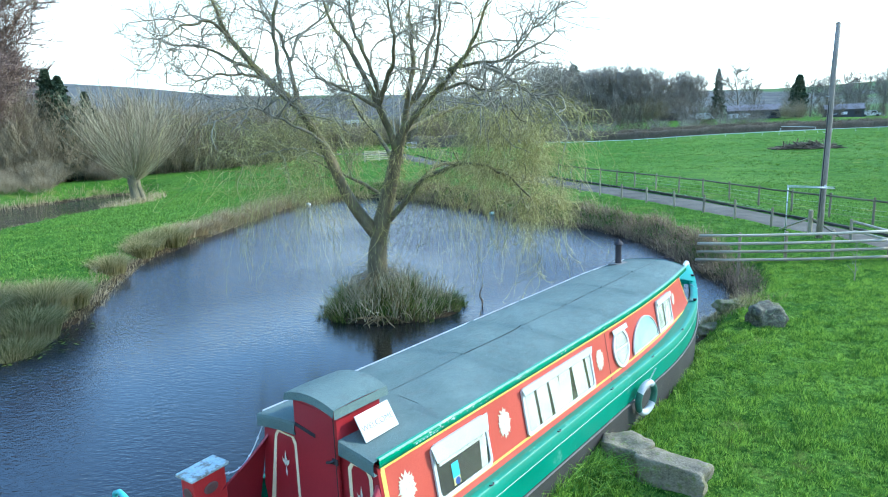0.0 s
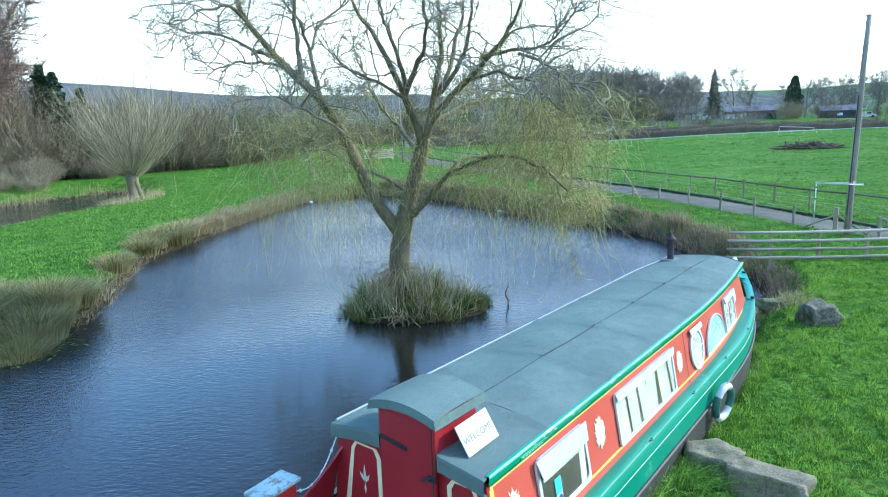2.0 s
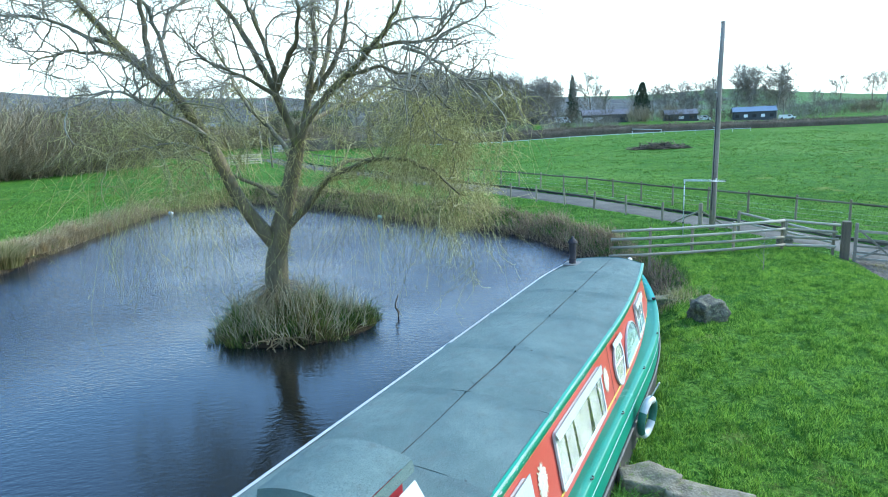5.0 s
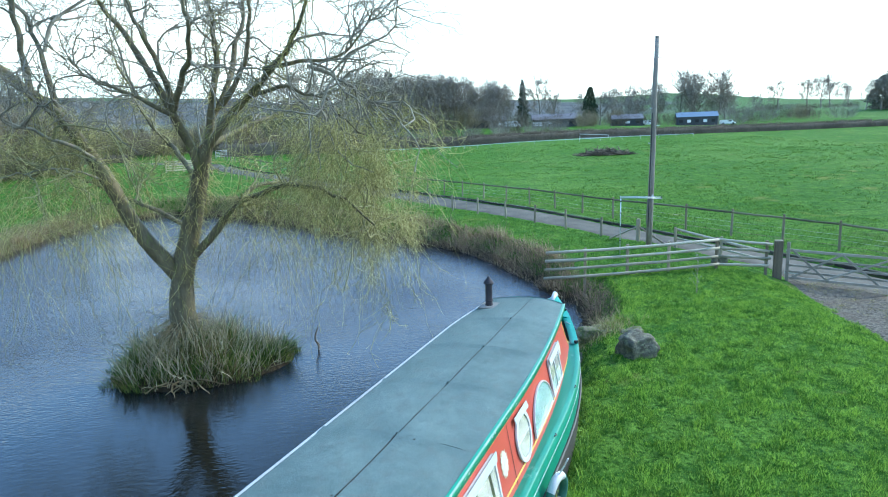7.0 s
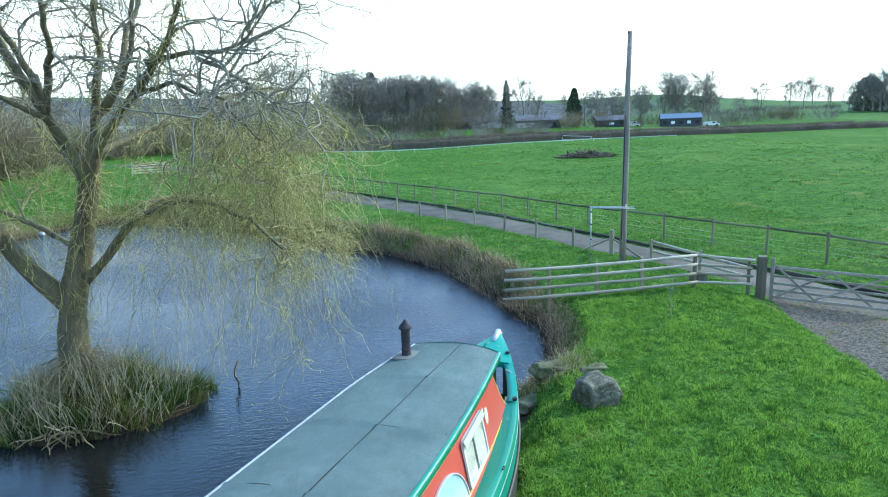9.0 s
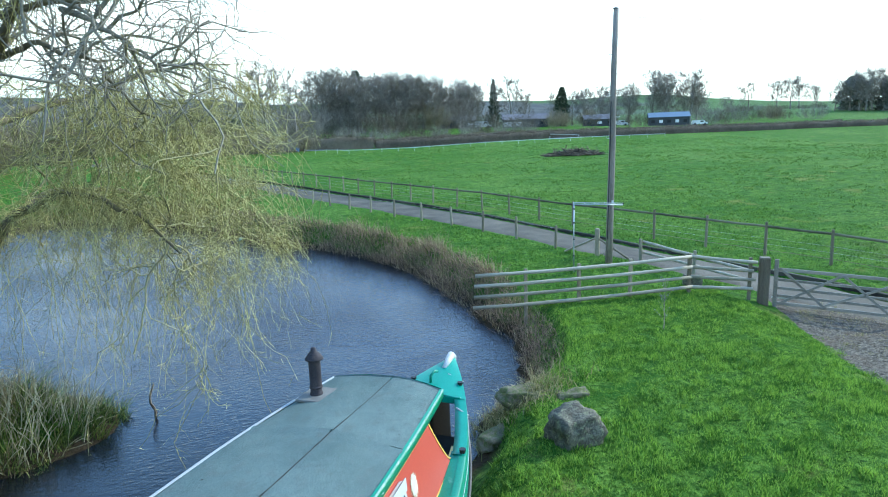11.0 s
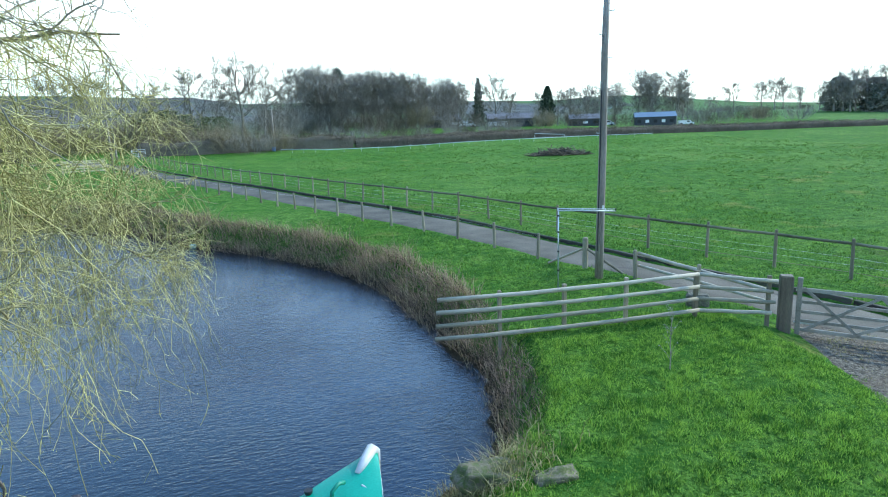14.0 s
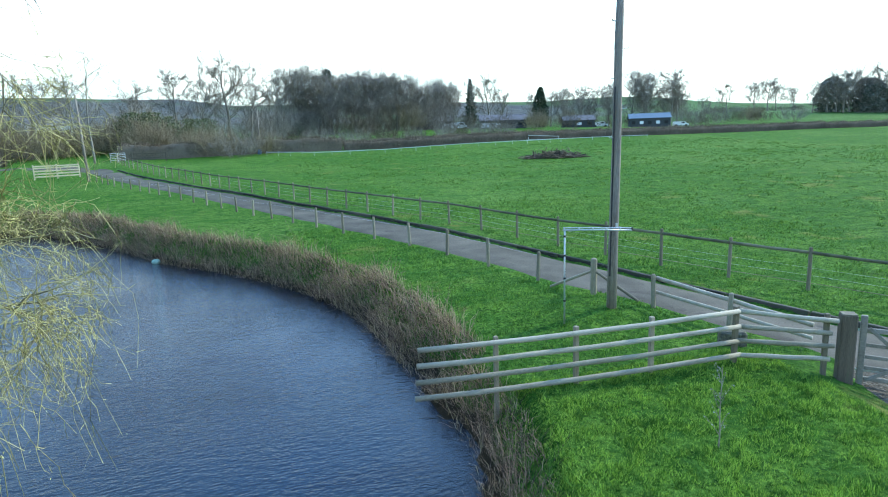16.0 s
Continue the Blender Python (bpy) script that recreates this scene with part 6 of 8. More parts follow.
ps, os_ = p[m][:15000], o[m][:15000]
off = rng.uniform(-0.25, 1.1, len(ps))
x, y = ps[:, 0] + os_[:, 0] * off, ps[:, 1] + os_[:, 1] * off
wv = 0.5 + 0.5 * waves(x, y, 0.7, 43)
keep = rng.rand(len(x)) < np.where(y < 40, 0.35 + 0.3 * wv, 1.0)
x, y, os_, wv = x[keep], y[keep], os_[keep], wv[keep]
base = np.stack([x, y, land(x, y) - 0.03], 1)
lean = np.concatenate([-os_ * 0.45, np.zeros((len(x), 1))], 1) + rng.normal(0, 0.3, (len(x), 3)) * np.array([1, 1, 0])
v, f = blades(base, rng.uniform(0.25, 0.75, len(x)) * (0.5 + wv * 0.7) * np.where(y < 40, 0.7, 1.25), rng.uniform(0.006, 0.013, len(x)), lean, rng, 0.5)
tagged(new("far_bank_grass", raw("far_bank_grass", v, f, STRAW)), "tall straw-coloured grass fringing the pond", "dry grass", kind="stuff")


# lawn and bank grass
def turf(name, x0, x1, y0, y1, n, h, w, seed, label, keep, material=GRASS_BLADE):
    rg = np.random.RandomState(seed)
    x, y = rg.uniform(x0, x1, n), rg.uniform(y0, y1, n)
    k = keep(x, y) & (outside(POND, x, y) > 0.55)
    x, y = x[k], y[k]
    patch = 0.62 + 0.30 * waves(x, y, 1.1, 51) + 0.55 * waves(x, y, 4.5, 52) + 0.60 * waves(x, y, 9.0, 53)
    base = np.stack([x, y, land(x, y) - 0.01], 1)
    lean = rg.normal(0, 0.45, (len(x), 3)) * np.array([1, 1, 0])
    v, f = spikes(base, h * np.clip(patch, 0.27, 1.7) * rg.uniform(0.5, 1.2, len(x)), w * rg.uniform(0.8, 1.6, len(x)), lean, rg)
    tagged(new(name, raw(name, v, f, material)), label, "grass", kind="stuff")


def off_boat(x, y):
    dx, dy = x + 2.32, y - 6.25
    s, q = dx * 0.6092 + dy * 0.793, dx * 0.793 - dy * 0.6092
    return ~((s > -2) & (s < 13.2) & (np.abs(q) < 1.30 * (1 - 0.8 * np.clip((s - 7) / 6, 0, 1) ** 2.7)))


def off_drive(x, y):
    return (((x - 13.2) * 7.5 - (y - 14.0) * 3.8) / 8.41 < 0.7)


turf("lawn_grass", 0.5, 16.5, 5.0, 24.0, 560000, 0.115, 0.0066, 61, "bright green lawn grass beside the boat", lambda x, y: off_boat(x, y) & off_drive(x, y))
turf("verge_grass", 8.0, 19.0, 23.0, 46.0, 60000, 0.12, 0.011, 62, "green verge grass between fence and lane", lambda x, y: (x < np.interp(y, LANE_Y, LANE_X) - 1.7), BANKGRASS)
turf("dam_grass", -34.0, -14.5, 14.0, 66.0, 90000, 0.16, 0.016, 63, "green grass on the bank between the ponds", lambda x, y: outside(POND2, x, y) > 1.0, BANKGRASS)
turf("field_edge_grass", 17.0, 34.0, 20.0, 52.0, 70000, 0.11, 0.013, 64, "meadow grass beyond the lane fence", lambda x, y: (x > np.interp(y, LANE_Y, LANE_X) + 2.1), BANKGRASS)
turf("drive_weeds", 15.2, 20.2, 15.5, 22.3, 16000, 0.10, 0.010, 65, "thin olive weeds along the gravel drive and under the gate", lambda x, y: ~off_drive(x, y) & (waves(x, y, 0.9, 59) > 0.15 - 0.9 * sstep(20.2, 21.6, y + 0.8 * (x - 17))), RUSH)
# coarse tussocks all over the field and the bank between the ponds
def tussocks(name, label, x0, x1, y0, y1, n, h, seed, keep):
    rg = np.random.RandomState(seed)
    x, y = rg.uniform(x0, x1, n), rg.uniform(y0, y1, n)
    k = keep(x, y) & (waves(x, y, 0.5, 58) + rg.normal(0, 0.5, n) > 0.1)
    x, y = np.repeat(x[k], 9), np.repeat(y[k], 9)
    x, y = x + rg.normal(0, 0.20, len(x)), y + rg.normal(0, 0.10, len(y))
    base = np.stack([x, y, land(x, y) - 0.02], 1)
    v, f = spikes(base, h * rg.uniform(0.5, 1.3, len(x)), rg.uniform(0.020, 0.045, len(x)), rg.normal(0, 0.5, (len(x), 3)) * np.array([1, 1, 0]), rg)
    tagged(new(name, raw(name, v, f, COARSE)), label, "grass", kind="stuff")


tussocks("field_tussocks", "dark coarse tussocks in the grazed field", 12, 95, 22, 112, 16000, 0.15, 66, lambda x, y: x > np.interp(y, LANE_Y, LANE_X) + 2.4)
tussocks("dam_tussocks", "darker tufts in the grass between the ponds", -35, -16, 20, 75, 5000, 0.17, 67, lambda x, y: (outside(POND, x, y) > 0.8) & (outside(POND2, x, y) > 0.8))
# long grass against the hull and stones
rng = np.random.RandomState(71)
s = rng.uniform(-0.5, 11.5, 5200)
q = np.array([beam(float(a)) for a in s]) + np.abs(rng.normal(0.02, 0.16, 5200))
x, y = -2.32 + s * 0.6092 + q * 0.793, 6.25 + s * 0.793 - q * 0.6092
dens = 0.5 + 0.5 * waves(s, s * 0, 1.3, 73)
k = rng.rand(5200) < 0.25 + 0.75 * np.clip(dens, 0, 1) * np.where((s > 2) & (s < 5.4), 1.3, 0.6)
base = np.stack([x, y, land(x, y) - 0.02], 1)[k]
v, f = blades(base, rng.uniform(0.12, 0.42, k.sum()) * np.where((s[k] > 2.2) & (s[k] < 4.6), 1.5, 0.6), rng.uniform(0.005, 0.009, k.sum()), rng.normal(0, 0.45, (k.sum(), 3)) * np.array([1, 1, 0]), rng, 0.5)
tagged(new("hull_grass", raw("hull_grass", v, f, GRASS_BLADE)), "long uncut grass growing against the hull", "grass", kind="stuff")
rng = np.random.RandomState(75)
n = 1300
x, y = rng.normal(1.35, 0.26, n), rng.normal(8.75, 0.26, n)
k = off_boat(x, y)
v, f = blades(np.stack([x[k], y[k], land(x[k], y[k]) - 0.02], 1), rng.uniform(0.18, 0.55, k.sum()), rng.uniform(0.005, 0.009, k.sum()), rng.normal(0, 0.5, (k.sum(), 3)) * np.array([1, 1, 0]), rng, 0.6)
tagged(new("slab_grass", raw("slab_grass", v, f, BANKGRASS)), "clump of long dark green grass beside the stone slab", "grass", kind="stuff")
# floating leaves by the left bank
rng = np.random.RandomState(77)
cx = np.stack([rng.normal(-14.3, 0.55, 160), rng.normal(18.6, 0.9, 160), np.full(160, 0.012)], 1)
a = rng.uniform(0, 6.28, 160)
dv = np.stack([np.cos(a), np.sin(a), 0 * a], 1) * rng.uniform(0.03, 0.08, (160, 1))
ev = np.stack([-dv[:, 1], dv[:, 0], 0 * a], 1) * 0.7
tagged(new("floating_weed", raw("floating_weed", np.stack([cx - dv, cx - ev, cx + dv, cx + ev], 1).reshape(-1, 3), np.arange(640).reshape(160, 4), GREENRUSH)), "small floating leaves by the bank", "water weed", kind="stuff")


# ---- trees of the distance ----
def bare_tree(seed, h, spread=0.55, trunk=0.30, upright=0.35, dense=1.0, dark=FARBARK, twig=FARBARK, clear=0.22, twist=0.12):
    """Meshes of the trunk with its limbs, and of the crown's twigs, for a leafless tree of height h."""
    rg = np.random.RandomState(seed)
    t = shoots(np.zeros((1, 3)), np.array([[0, 0, 1.0]]), np.array([h * 0.8]), 12, 0.05, np.array([-0.1]), rg)
    s, d, u = buds(t, int(20 * dense), clear, 1.0, rg, 0.9, upright, 0.35)
    a = shoots(s, d, h * spread * (0.30 + 0.72 * np.sin(np.pi * np.clip(u * 0.88 + 0.06, 0, 1))) * rg.uniform(0.6, 1.15, len(s)), 9, twist, rg.uniform(-0.09, 0.0, len(s)), rg)
    s, d, _ = buds(a, int(9 * dense), 0.2, 1.0, rg, 0.8, 0.2, 0.8)
    b = shoots(s, d, h * rg.uniform(0.07, 0.20, len(s)), 4, twist * 1.5, rg.uniform(-0.08, 0.05, len(s)), rg)
    s, d, _ = buds(b, int(22 * dense), 0.10, 1.0, rg, 0.9, 0.1, 0.8)
    c = shoots(s, d, h * rg.uniform(0.03, 0.10, len(s)), 2, 0.2, rg.uniform(-0.06, 0.08, len(s)), rg)
    k = h / 16
    wood = joined([tubes(t, tapered(1, 12, trunk, trunk * 0.2), 7), tubes(a, tapered(len(a), 9, trunk * 0.24, 0.022 * k), 4)])
    crown = joined([tubes(b, tapered(len(b), 4, 0.034 * k, 0.014 * k), 3), slips(c, 0.017 * k, rg)])
    return raw("trunk", *wood, dark, True), raw("crown", *crown, twig)


def bush(seed, r, h, n, material, twigs=5):
    """A thicket of many stems that fan out from the ground."""
    rg = np.random.RandomState(seed)
    a, q = rg.uniform(0, 6.28, n), np.sqrt(rg.rand(n))
    st = np.stack([r * 0.6 * q * np.cos(a), r * 0.6 * q * np.sin(a), np.full(n, -0.2)], 1)
    hd = np.stack([np.cos(a) * 0.6 * q, np.sin(a) * 0.6 * q, np.ones(n)], 1) + rg.normal(0, 0.2, (n, 3))
    stem = shoots(st, hd, h * rg.uniform(0.6, 1.05, n) * (1 - 0.35 * q ** 2), 5, 0.10, rg.uniform(-0.02, 0.05, n), rg)
    s, d, _ = buds(stem, twigs, 0.25, 1.0, rg, 0.6, 0.3, 0.8)
    tw = shoots(s, d, h * rg.uniform(0.08, 0.24, len(s)), 2, 0.15, rg.uniform(-0.02, 0.06, len(s)), rg)
    k = h / 6
    return raw("thicket", *joined([tubes(stem, tapered(n, 5, 0.014 * k, 0.006 * k), 3), slips(tw, 0.0075 * k, rg)]), material)


def foliage(seed, n, shape, size, material):
    """A crown of small leaf clumps filling the outline shape(u) -> radius at height u (0 to 1)."""
    rg = np.random.RandomState(seed)
    u = rg.rand(n)
    a = rg.uniform(0, 6.28, n)
    lump = 1 + 0.22 * np.sin(a * 3 + u * 9) + 0.18 * np.sin(a * 5 - u * 17) + 0.12 * np.sin(u * 41 + a)
    rr = shape(u) * lump * np.sqrt(rg.uniform(0.35, 1.0, n))
    return leaves(np.stack([rr * np.cos(a), rr * np.sin(a), u], 1), size, rg)


def tree_thing(name, label, meshes, x, y, turn, s, group="", sz=None):
    """A tree of given trunk and crown meshes, standing at x, y."""
    t = thing(name, label, "tree" if "tree" in name or name in ("conifer", "cypress", "cedar", "silver_birch", "pollard_willow") else "bush",
              pose(x, y, ground_z(x, y) - 0.1, 0, 0, turn) @ Matrix.Diagonal((s, s, sz or s, 1)), group)
    for nm, me in meshes:
        part(nm, me, None, t)
    return t


kinds = [bare_tree(101, 16, 0.50, 0.32), bare_tree(102, 16, 0.42, 0.30, 0.6), bare_tree(103, 16, 0.55, 0.36, 0.3, 1.1), bare_tree(104, 16, 0.33, 0.20, 0.7, 0.75, clear=0.3)]
lean_kind = bare_tree(105, 16, 0.40, 0.16, 0.5, 0.55, clear=0.35)
brown = [bush(111, 3.6, 6.5, 170, BROWNTWIG, 48), bush(112, 4.2, 5.5, 170, BROWNTWIG, 48), bush(113, 3.0, 8.0, 170, BROWNTWIG, 48)]
ruddy = bare_tree(106, 16, 0.40, 0.20, 0.45, 1.5, dark=RUDDY, twig=RUDDY, clear=0.05)
dark = [bush(121, 3.5, 5.5, 100, FARBARK, 22), bush(122, 4.0, 4.5, 100, HEDGE, 22)]


def ever_mesh(seed, n, prof, h, size, material):
    v, f = foliage(seed, n, prof, size, material)
    v = v * np.array([1, 1, 1.0])
    c = v.reshape(-1, 4, 3)
    mid = c.mean(1, keepdims=True)
    off = c - mid
    mid = mid * np.array([1, 1, h])
    return raw("foliage", (mid + off).reshape(-1, 3), f, material)


stem = Shape().tube([(0, 0, -0.2), (0, 0, 4), (0, 0, 9)], [0.28, 0.2, 0.05], 7).mesh("trunk", FARBARK)
cyp = ever_mesh(131, 5200, lambda u: 2.55 * np.sin(np.pi * np.clip(u * 0.86 + 0.10, 0, 1)) ** 0.65 * (1.12 - 0.45 * u), 13.5, 0.34, EVERGREEN)


def tiers(u):
    return 3.3 * (1 - u) ** 0.8 * (0.45 + 0.55 * ((u * 11) % 1.0)) + 0.15


con = ever_mesh(132, 4200, tiers, 16.5, 0.34, EVERGREEN)
ced = ever_mesh(133, 3200, lambda u: 0.4 + 5.6 * np.clip((u - 0.42) * 4, 0, 1) * np.sqrt(np.clip(1 - u, 0, 1)) * (0.5 + 0.5 * np.sin(u * 34) ** 2), 20, 0.42, EVERGREEN)
holly = ever_mesh(135, 5200, lambda u: 3.0 * np.sqrt(np.clip(1 - (u * 1.3 - 0.5) ** 2, 0, 1)), 5.2, 0.15, IVY)

WOOD = "trees of the far wood"
tree_thing("cypress", "tall dark green columnar cypress beyond the hedge", [("trunk", stem), ("crown", cyp)], 100.0, 192.0, 0, 0.92)
tree_thing("conifer", "dark spire-shaped conifer near the farm buildings", [("trunk", stem), ("crown", con)], 81.2, 204.0, 20, 0.94)
tree_thing("cedar", "dark flat-topped evergreen rising above the wood", [("trunk", stem), ("crown", ced)], 35.0, 201.0, 20, 0.90)
tree_thing("silver_birch", "slender bare birch by the lane's bend", [("trunk", lean_kind[0]), ("crown", lean_kind[1])], -12.8, 116.0, 0, 1.05)
for x, y, s, k in ((-4.0, 162.6, 0.98, 1), (0.5, 159.5, 0.96, 0), (6.5, 163.1, 1.16, 2), (11.0, 161.0, 0.94, 0), (18.6, 192.8, 1.10, 0), (26.5, 197.1, 1.10, 1)):
    tree_thing("bare_tree", "tall leafless parkland tree with a rounded crown", [("trunk", kinds[k][0]), ("crown", kinds[k][1])], x, y, 40 * k + x, s, "bare trees by the lane")
rg = random.Random(7)
for i in range(38):
    u = i / 37
    x, y = 24 + 44 * u + rg.uniform(-2, 2), 188 + rg.uniform(-9, 12)
    k = kinds[rg.randrange(3)]
    tree_thing("bare_tree", "leafless tree in a dense dark wood", [("trunk", k[0]), ("crown", k[1])], x, y, rg.uniform(0, 360), 1.02 - 0.75 * max(0, u - 0.60) + rg.uniform(-0.26, 0.14), WOOD)
for x, y, s, k in ((66.4, 193, 1.02, 3), (82.7, 192.2, 1.04, 0), (72, 198, 0.8, 1), (91, 200, 0.72, 2), (108, 190, 0.62, 0), (116, 192, 0.6, 2), (124, 190, 0.72, 1), (130, 186.8, 1.08, 0), (136, 187.5, 1.15, 2), (141, 181, 1.1, 1), (146, 184, 0.95, 2), (133, 182, 0.9, 2), (138, 190, 1.0, 0),
                   (107, 198, 0.72, 2), (113, 200, 0.78, 1), (118, 197, 0.85, 0), (123, 200, 0.85, 2), (128, 196, 0.88, 1), (149, 192, 0.8, 0), (103, 202, 0.7, 1), (153, 190, 0.7, 2),
                   (262, 286, 1.05, 0), (283, 279, 1.1, 2), (285, 290, 1.0, 2), (292, 282, 1.1, 0), (252, 291, 0.62, 2), (298, 276, 0.8, 2)):
    tree_thing("bare_tree", "leafless tree beyond the field hedge", [("trunk", kinds[k][0]), ("crown", kinds[k][1])], x, y, rg.uniform(0, 360), s, "trees beyond the hedge")
# crowns far off on the rise, with the haze mixed into their green
farwood = ever_mesh(136, 5200, lambda u: 6.0 * np.sqrt(np.clip(1 - (u * 1.1 - 0.35) ** 2 / 0.6, 0, 1)), 12, 0.55, HAZEGREEN)
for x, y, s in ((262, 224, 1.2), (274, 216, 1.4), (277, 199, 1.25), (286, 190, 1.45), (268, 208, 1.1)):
    tree_thing("evergreen_tree", "dense evergreen tree on the rise, its green paled for haze", [("trunk", stem), ("crown", farwood)], x, y, rg.uniform(0, 360), s * 0.85, "evergreens on the rise", sz=s * rg.uniform(0.8, 1.1))
for x, y, s in ((251, 224, 0.8), (259, 219, 1.1), (265, 212, 1.25), (270, 200, 1.25), (274, 192, 1.2), (256, 213, 0.95), (278, 177, 1.3), (255, 220, 1.05), (267, 205, 1.35), (271, 196, 1.15), (275, 184, 1.3), (263, 216, 1.2)):
    k = kinds[rg.randrange(3)]
    tree_thing("bare_tree", "leafless tree among evergreens on the rise", [("trunk", k[0]), ("crown", k[1])], x, y, rg.uniform(0, 360), s, "trees beyond the hedge")
for i in range(22):
    x, y = 15 + 2.5 * i + rg.uniform(-1.2, 1.2), 141 + rg.uniform(0, 12)
    tree_thing("thicket", "dark brown undergrowth behind the field hedge", [("crown", dark[rg.randrange(2)])], x, y, rg.uniform(0, 360), rg.uniform(0.5, 0.85), "undergrowth of the wood")
for i in range(20):
    tree_thing("thicket", "leafless bushes along a far hedgerow", [("crown", dark[rg.randrange(2)])], 224 + 4.0 * i + rg.uniform(-1, 1), 304 - 1.5 * i + rg.uniform(-2, 2), rg.uniform(0, 360), rg.uniform(0.7, 1.1), "bushes of the far hedgerow")
# scrub at the wood's foot and by the bend
for i in range(36):
    u = (i / 35) ** 1.5
    x, y = 14 + 165 * u + rg.uniform(-2, 2), 174 - 4 * u + rg.uniform(-4, 8)
    m = (dark if rg.random() < 0.88 else brown)[rg.randrange(2)]
    tree_thing("thicket", "dark leafless undergrowth at the edge of the wood", [("crown", m)], x, y, rg.uniform(0, 360), rg.uniform(1.0, 1.7) * (1.25 if u < 0.3 else 0.85), "undergrowth of the wood")
for x, y, s, m in ((-13.5, 139.9, 1.25, brown[1]), (-9, 143, 1.3, brown[0]), (-4, 147, 1.3, brown[1]), (2.5, 150, 1.4, dark[0]), (9, 152, 1.4, dark[1]), (15, 160, 1.4, dark[0]), (-21.5, 128, 1.0, brown[1]), (-25, 124, 0.9, dark[1]), (-30, 130, 1.2, brown[0]), (-19, 133, 0.9, brown[0])):
    tree_thing("thicket", "brown leafless bushes round the lane's bend", [("crown", m)], x, y, rg.uniform(0, 360), s, "bushes by the bend")
for x, y, s in ((-8.2, 135.5, 1.35), (-5.4, 136.5, 1.2), (1.0, 138, 1.1)):
    tree_thing("evergreen_bush", "ivy-green rounded bush behind the hedge", [("foliage", holly)], x, y, rg.uniform(0, 360), s, "green bushes by the bend")

# left of the ponds: thickets, an evergreen, a pollard
for x, y, s in ((-63.5, 79, 1.75), (-67, 83, 1.95), (-60.5, 76, 1.15), (-73, 86, 1.8), (-66, 76, 1.5)):
    tree_thing("bare_tree", "tall reddish-brown bare tree beyond the far pond", [("trunk", ruddy[0]), ("crown", ruddy[1])], x, y, rg.uniform(0, 360), s, "bare trees beyond the pond")
for x, y, s in ((-44.5, 60, 0.22), (-46, 63.5, 0.30), (-47.5, 66, 0.36), (-49, 69.5, 0.40), (-47, 71, 0.34), (-50.5, 73, 0.48), (-46, 79, 0.42), (-52.5, 68, 0.5), (-54, 71.5, 0.6), (-56, 76, 0.8), (-48, 80, 0.55), (-53, 78, 0.7)):
    if outside(POND2, np.array([x]), np.array([y]))[0] < 1.2:
        continue
    tree_thing("thicket", "low brown scrub on the far pond's bank", [("crown", brown[rg.randrange(3)])], x, y, rg.uniform(0, 360), s, "scrub round the far pond")
for x, y, s in ((-52.2, 80.5, 0.84), (-54.4, 81.5, 0.90), (-50.2, 82.5, 0.72), (-56.0, 83.5, 0.80)):
    tree_thing("evergreen_tree", "dark green ivy-clad tree among the thickets", [("trunk", stem), ("crown", con)], x, y, rg.uniform(0, 360), s * 1.3, "evergreens beyond the pond", sz=s * 0.97)
for i in range(34):
    u = i / 33
    x, y = -66 + 34 * u + rg.uniform(-2.5, 2.5), 74 + 30 * u + rg.uniform(-4, 5)
    m = brown[rg.randrange(3)]
    tree_thing("thicket", "tall brown willow thicket beyond the ponds", [("crown", m)], x, y, rg.uniform(0, 360), rg.uniform(1.4, 1.95) * (1.02 - 0.22 * u), "willow thickets")
for i in range(16):
    u = i / 15
    x, y = -36 + 48 * u + rg.uniform(-2, 2), 128 + 8 * math.sin(u * 5) + rg.uniform(-4, 6)
    m = (brown + dark)[rg.randrange(5)]
    tree_thing("thicket", "brown hedgerow bushes behind the meadow", [("crown", m)], x, y, rg.uniform(0, 360), rg.uniform(0.7, 1.15), "hedgerow bushes")
for x, y, s, k in ((-40, 150, 0.8, 0), (-22, 152, 0.85, 1), (-31, 160, 0.9, 2), (-12, 156, 0.85, 0), (-50, 145, 0.85, 1)):
    tree_thing("bare_tree", "leafless hedgerow tree behind the meadow", [("trunk", kinds[k][0]), ("crown", kinds[k][1])], x, y, rg.uniform(0, 360), s, "hedgerow trees")


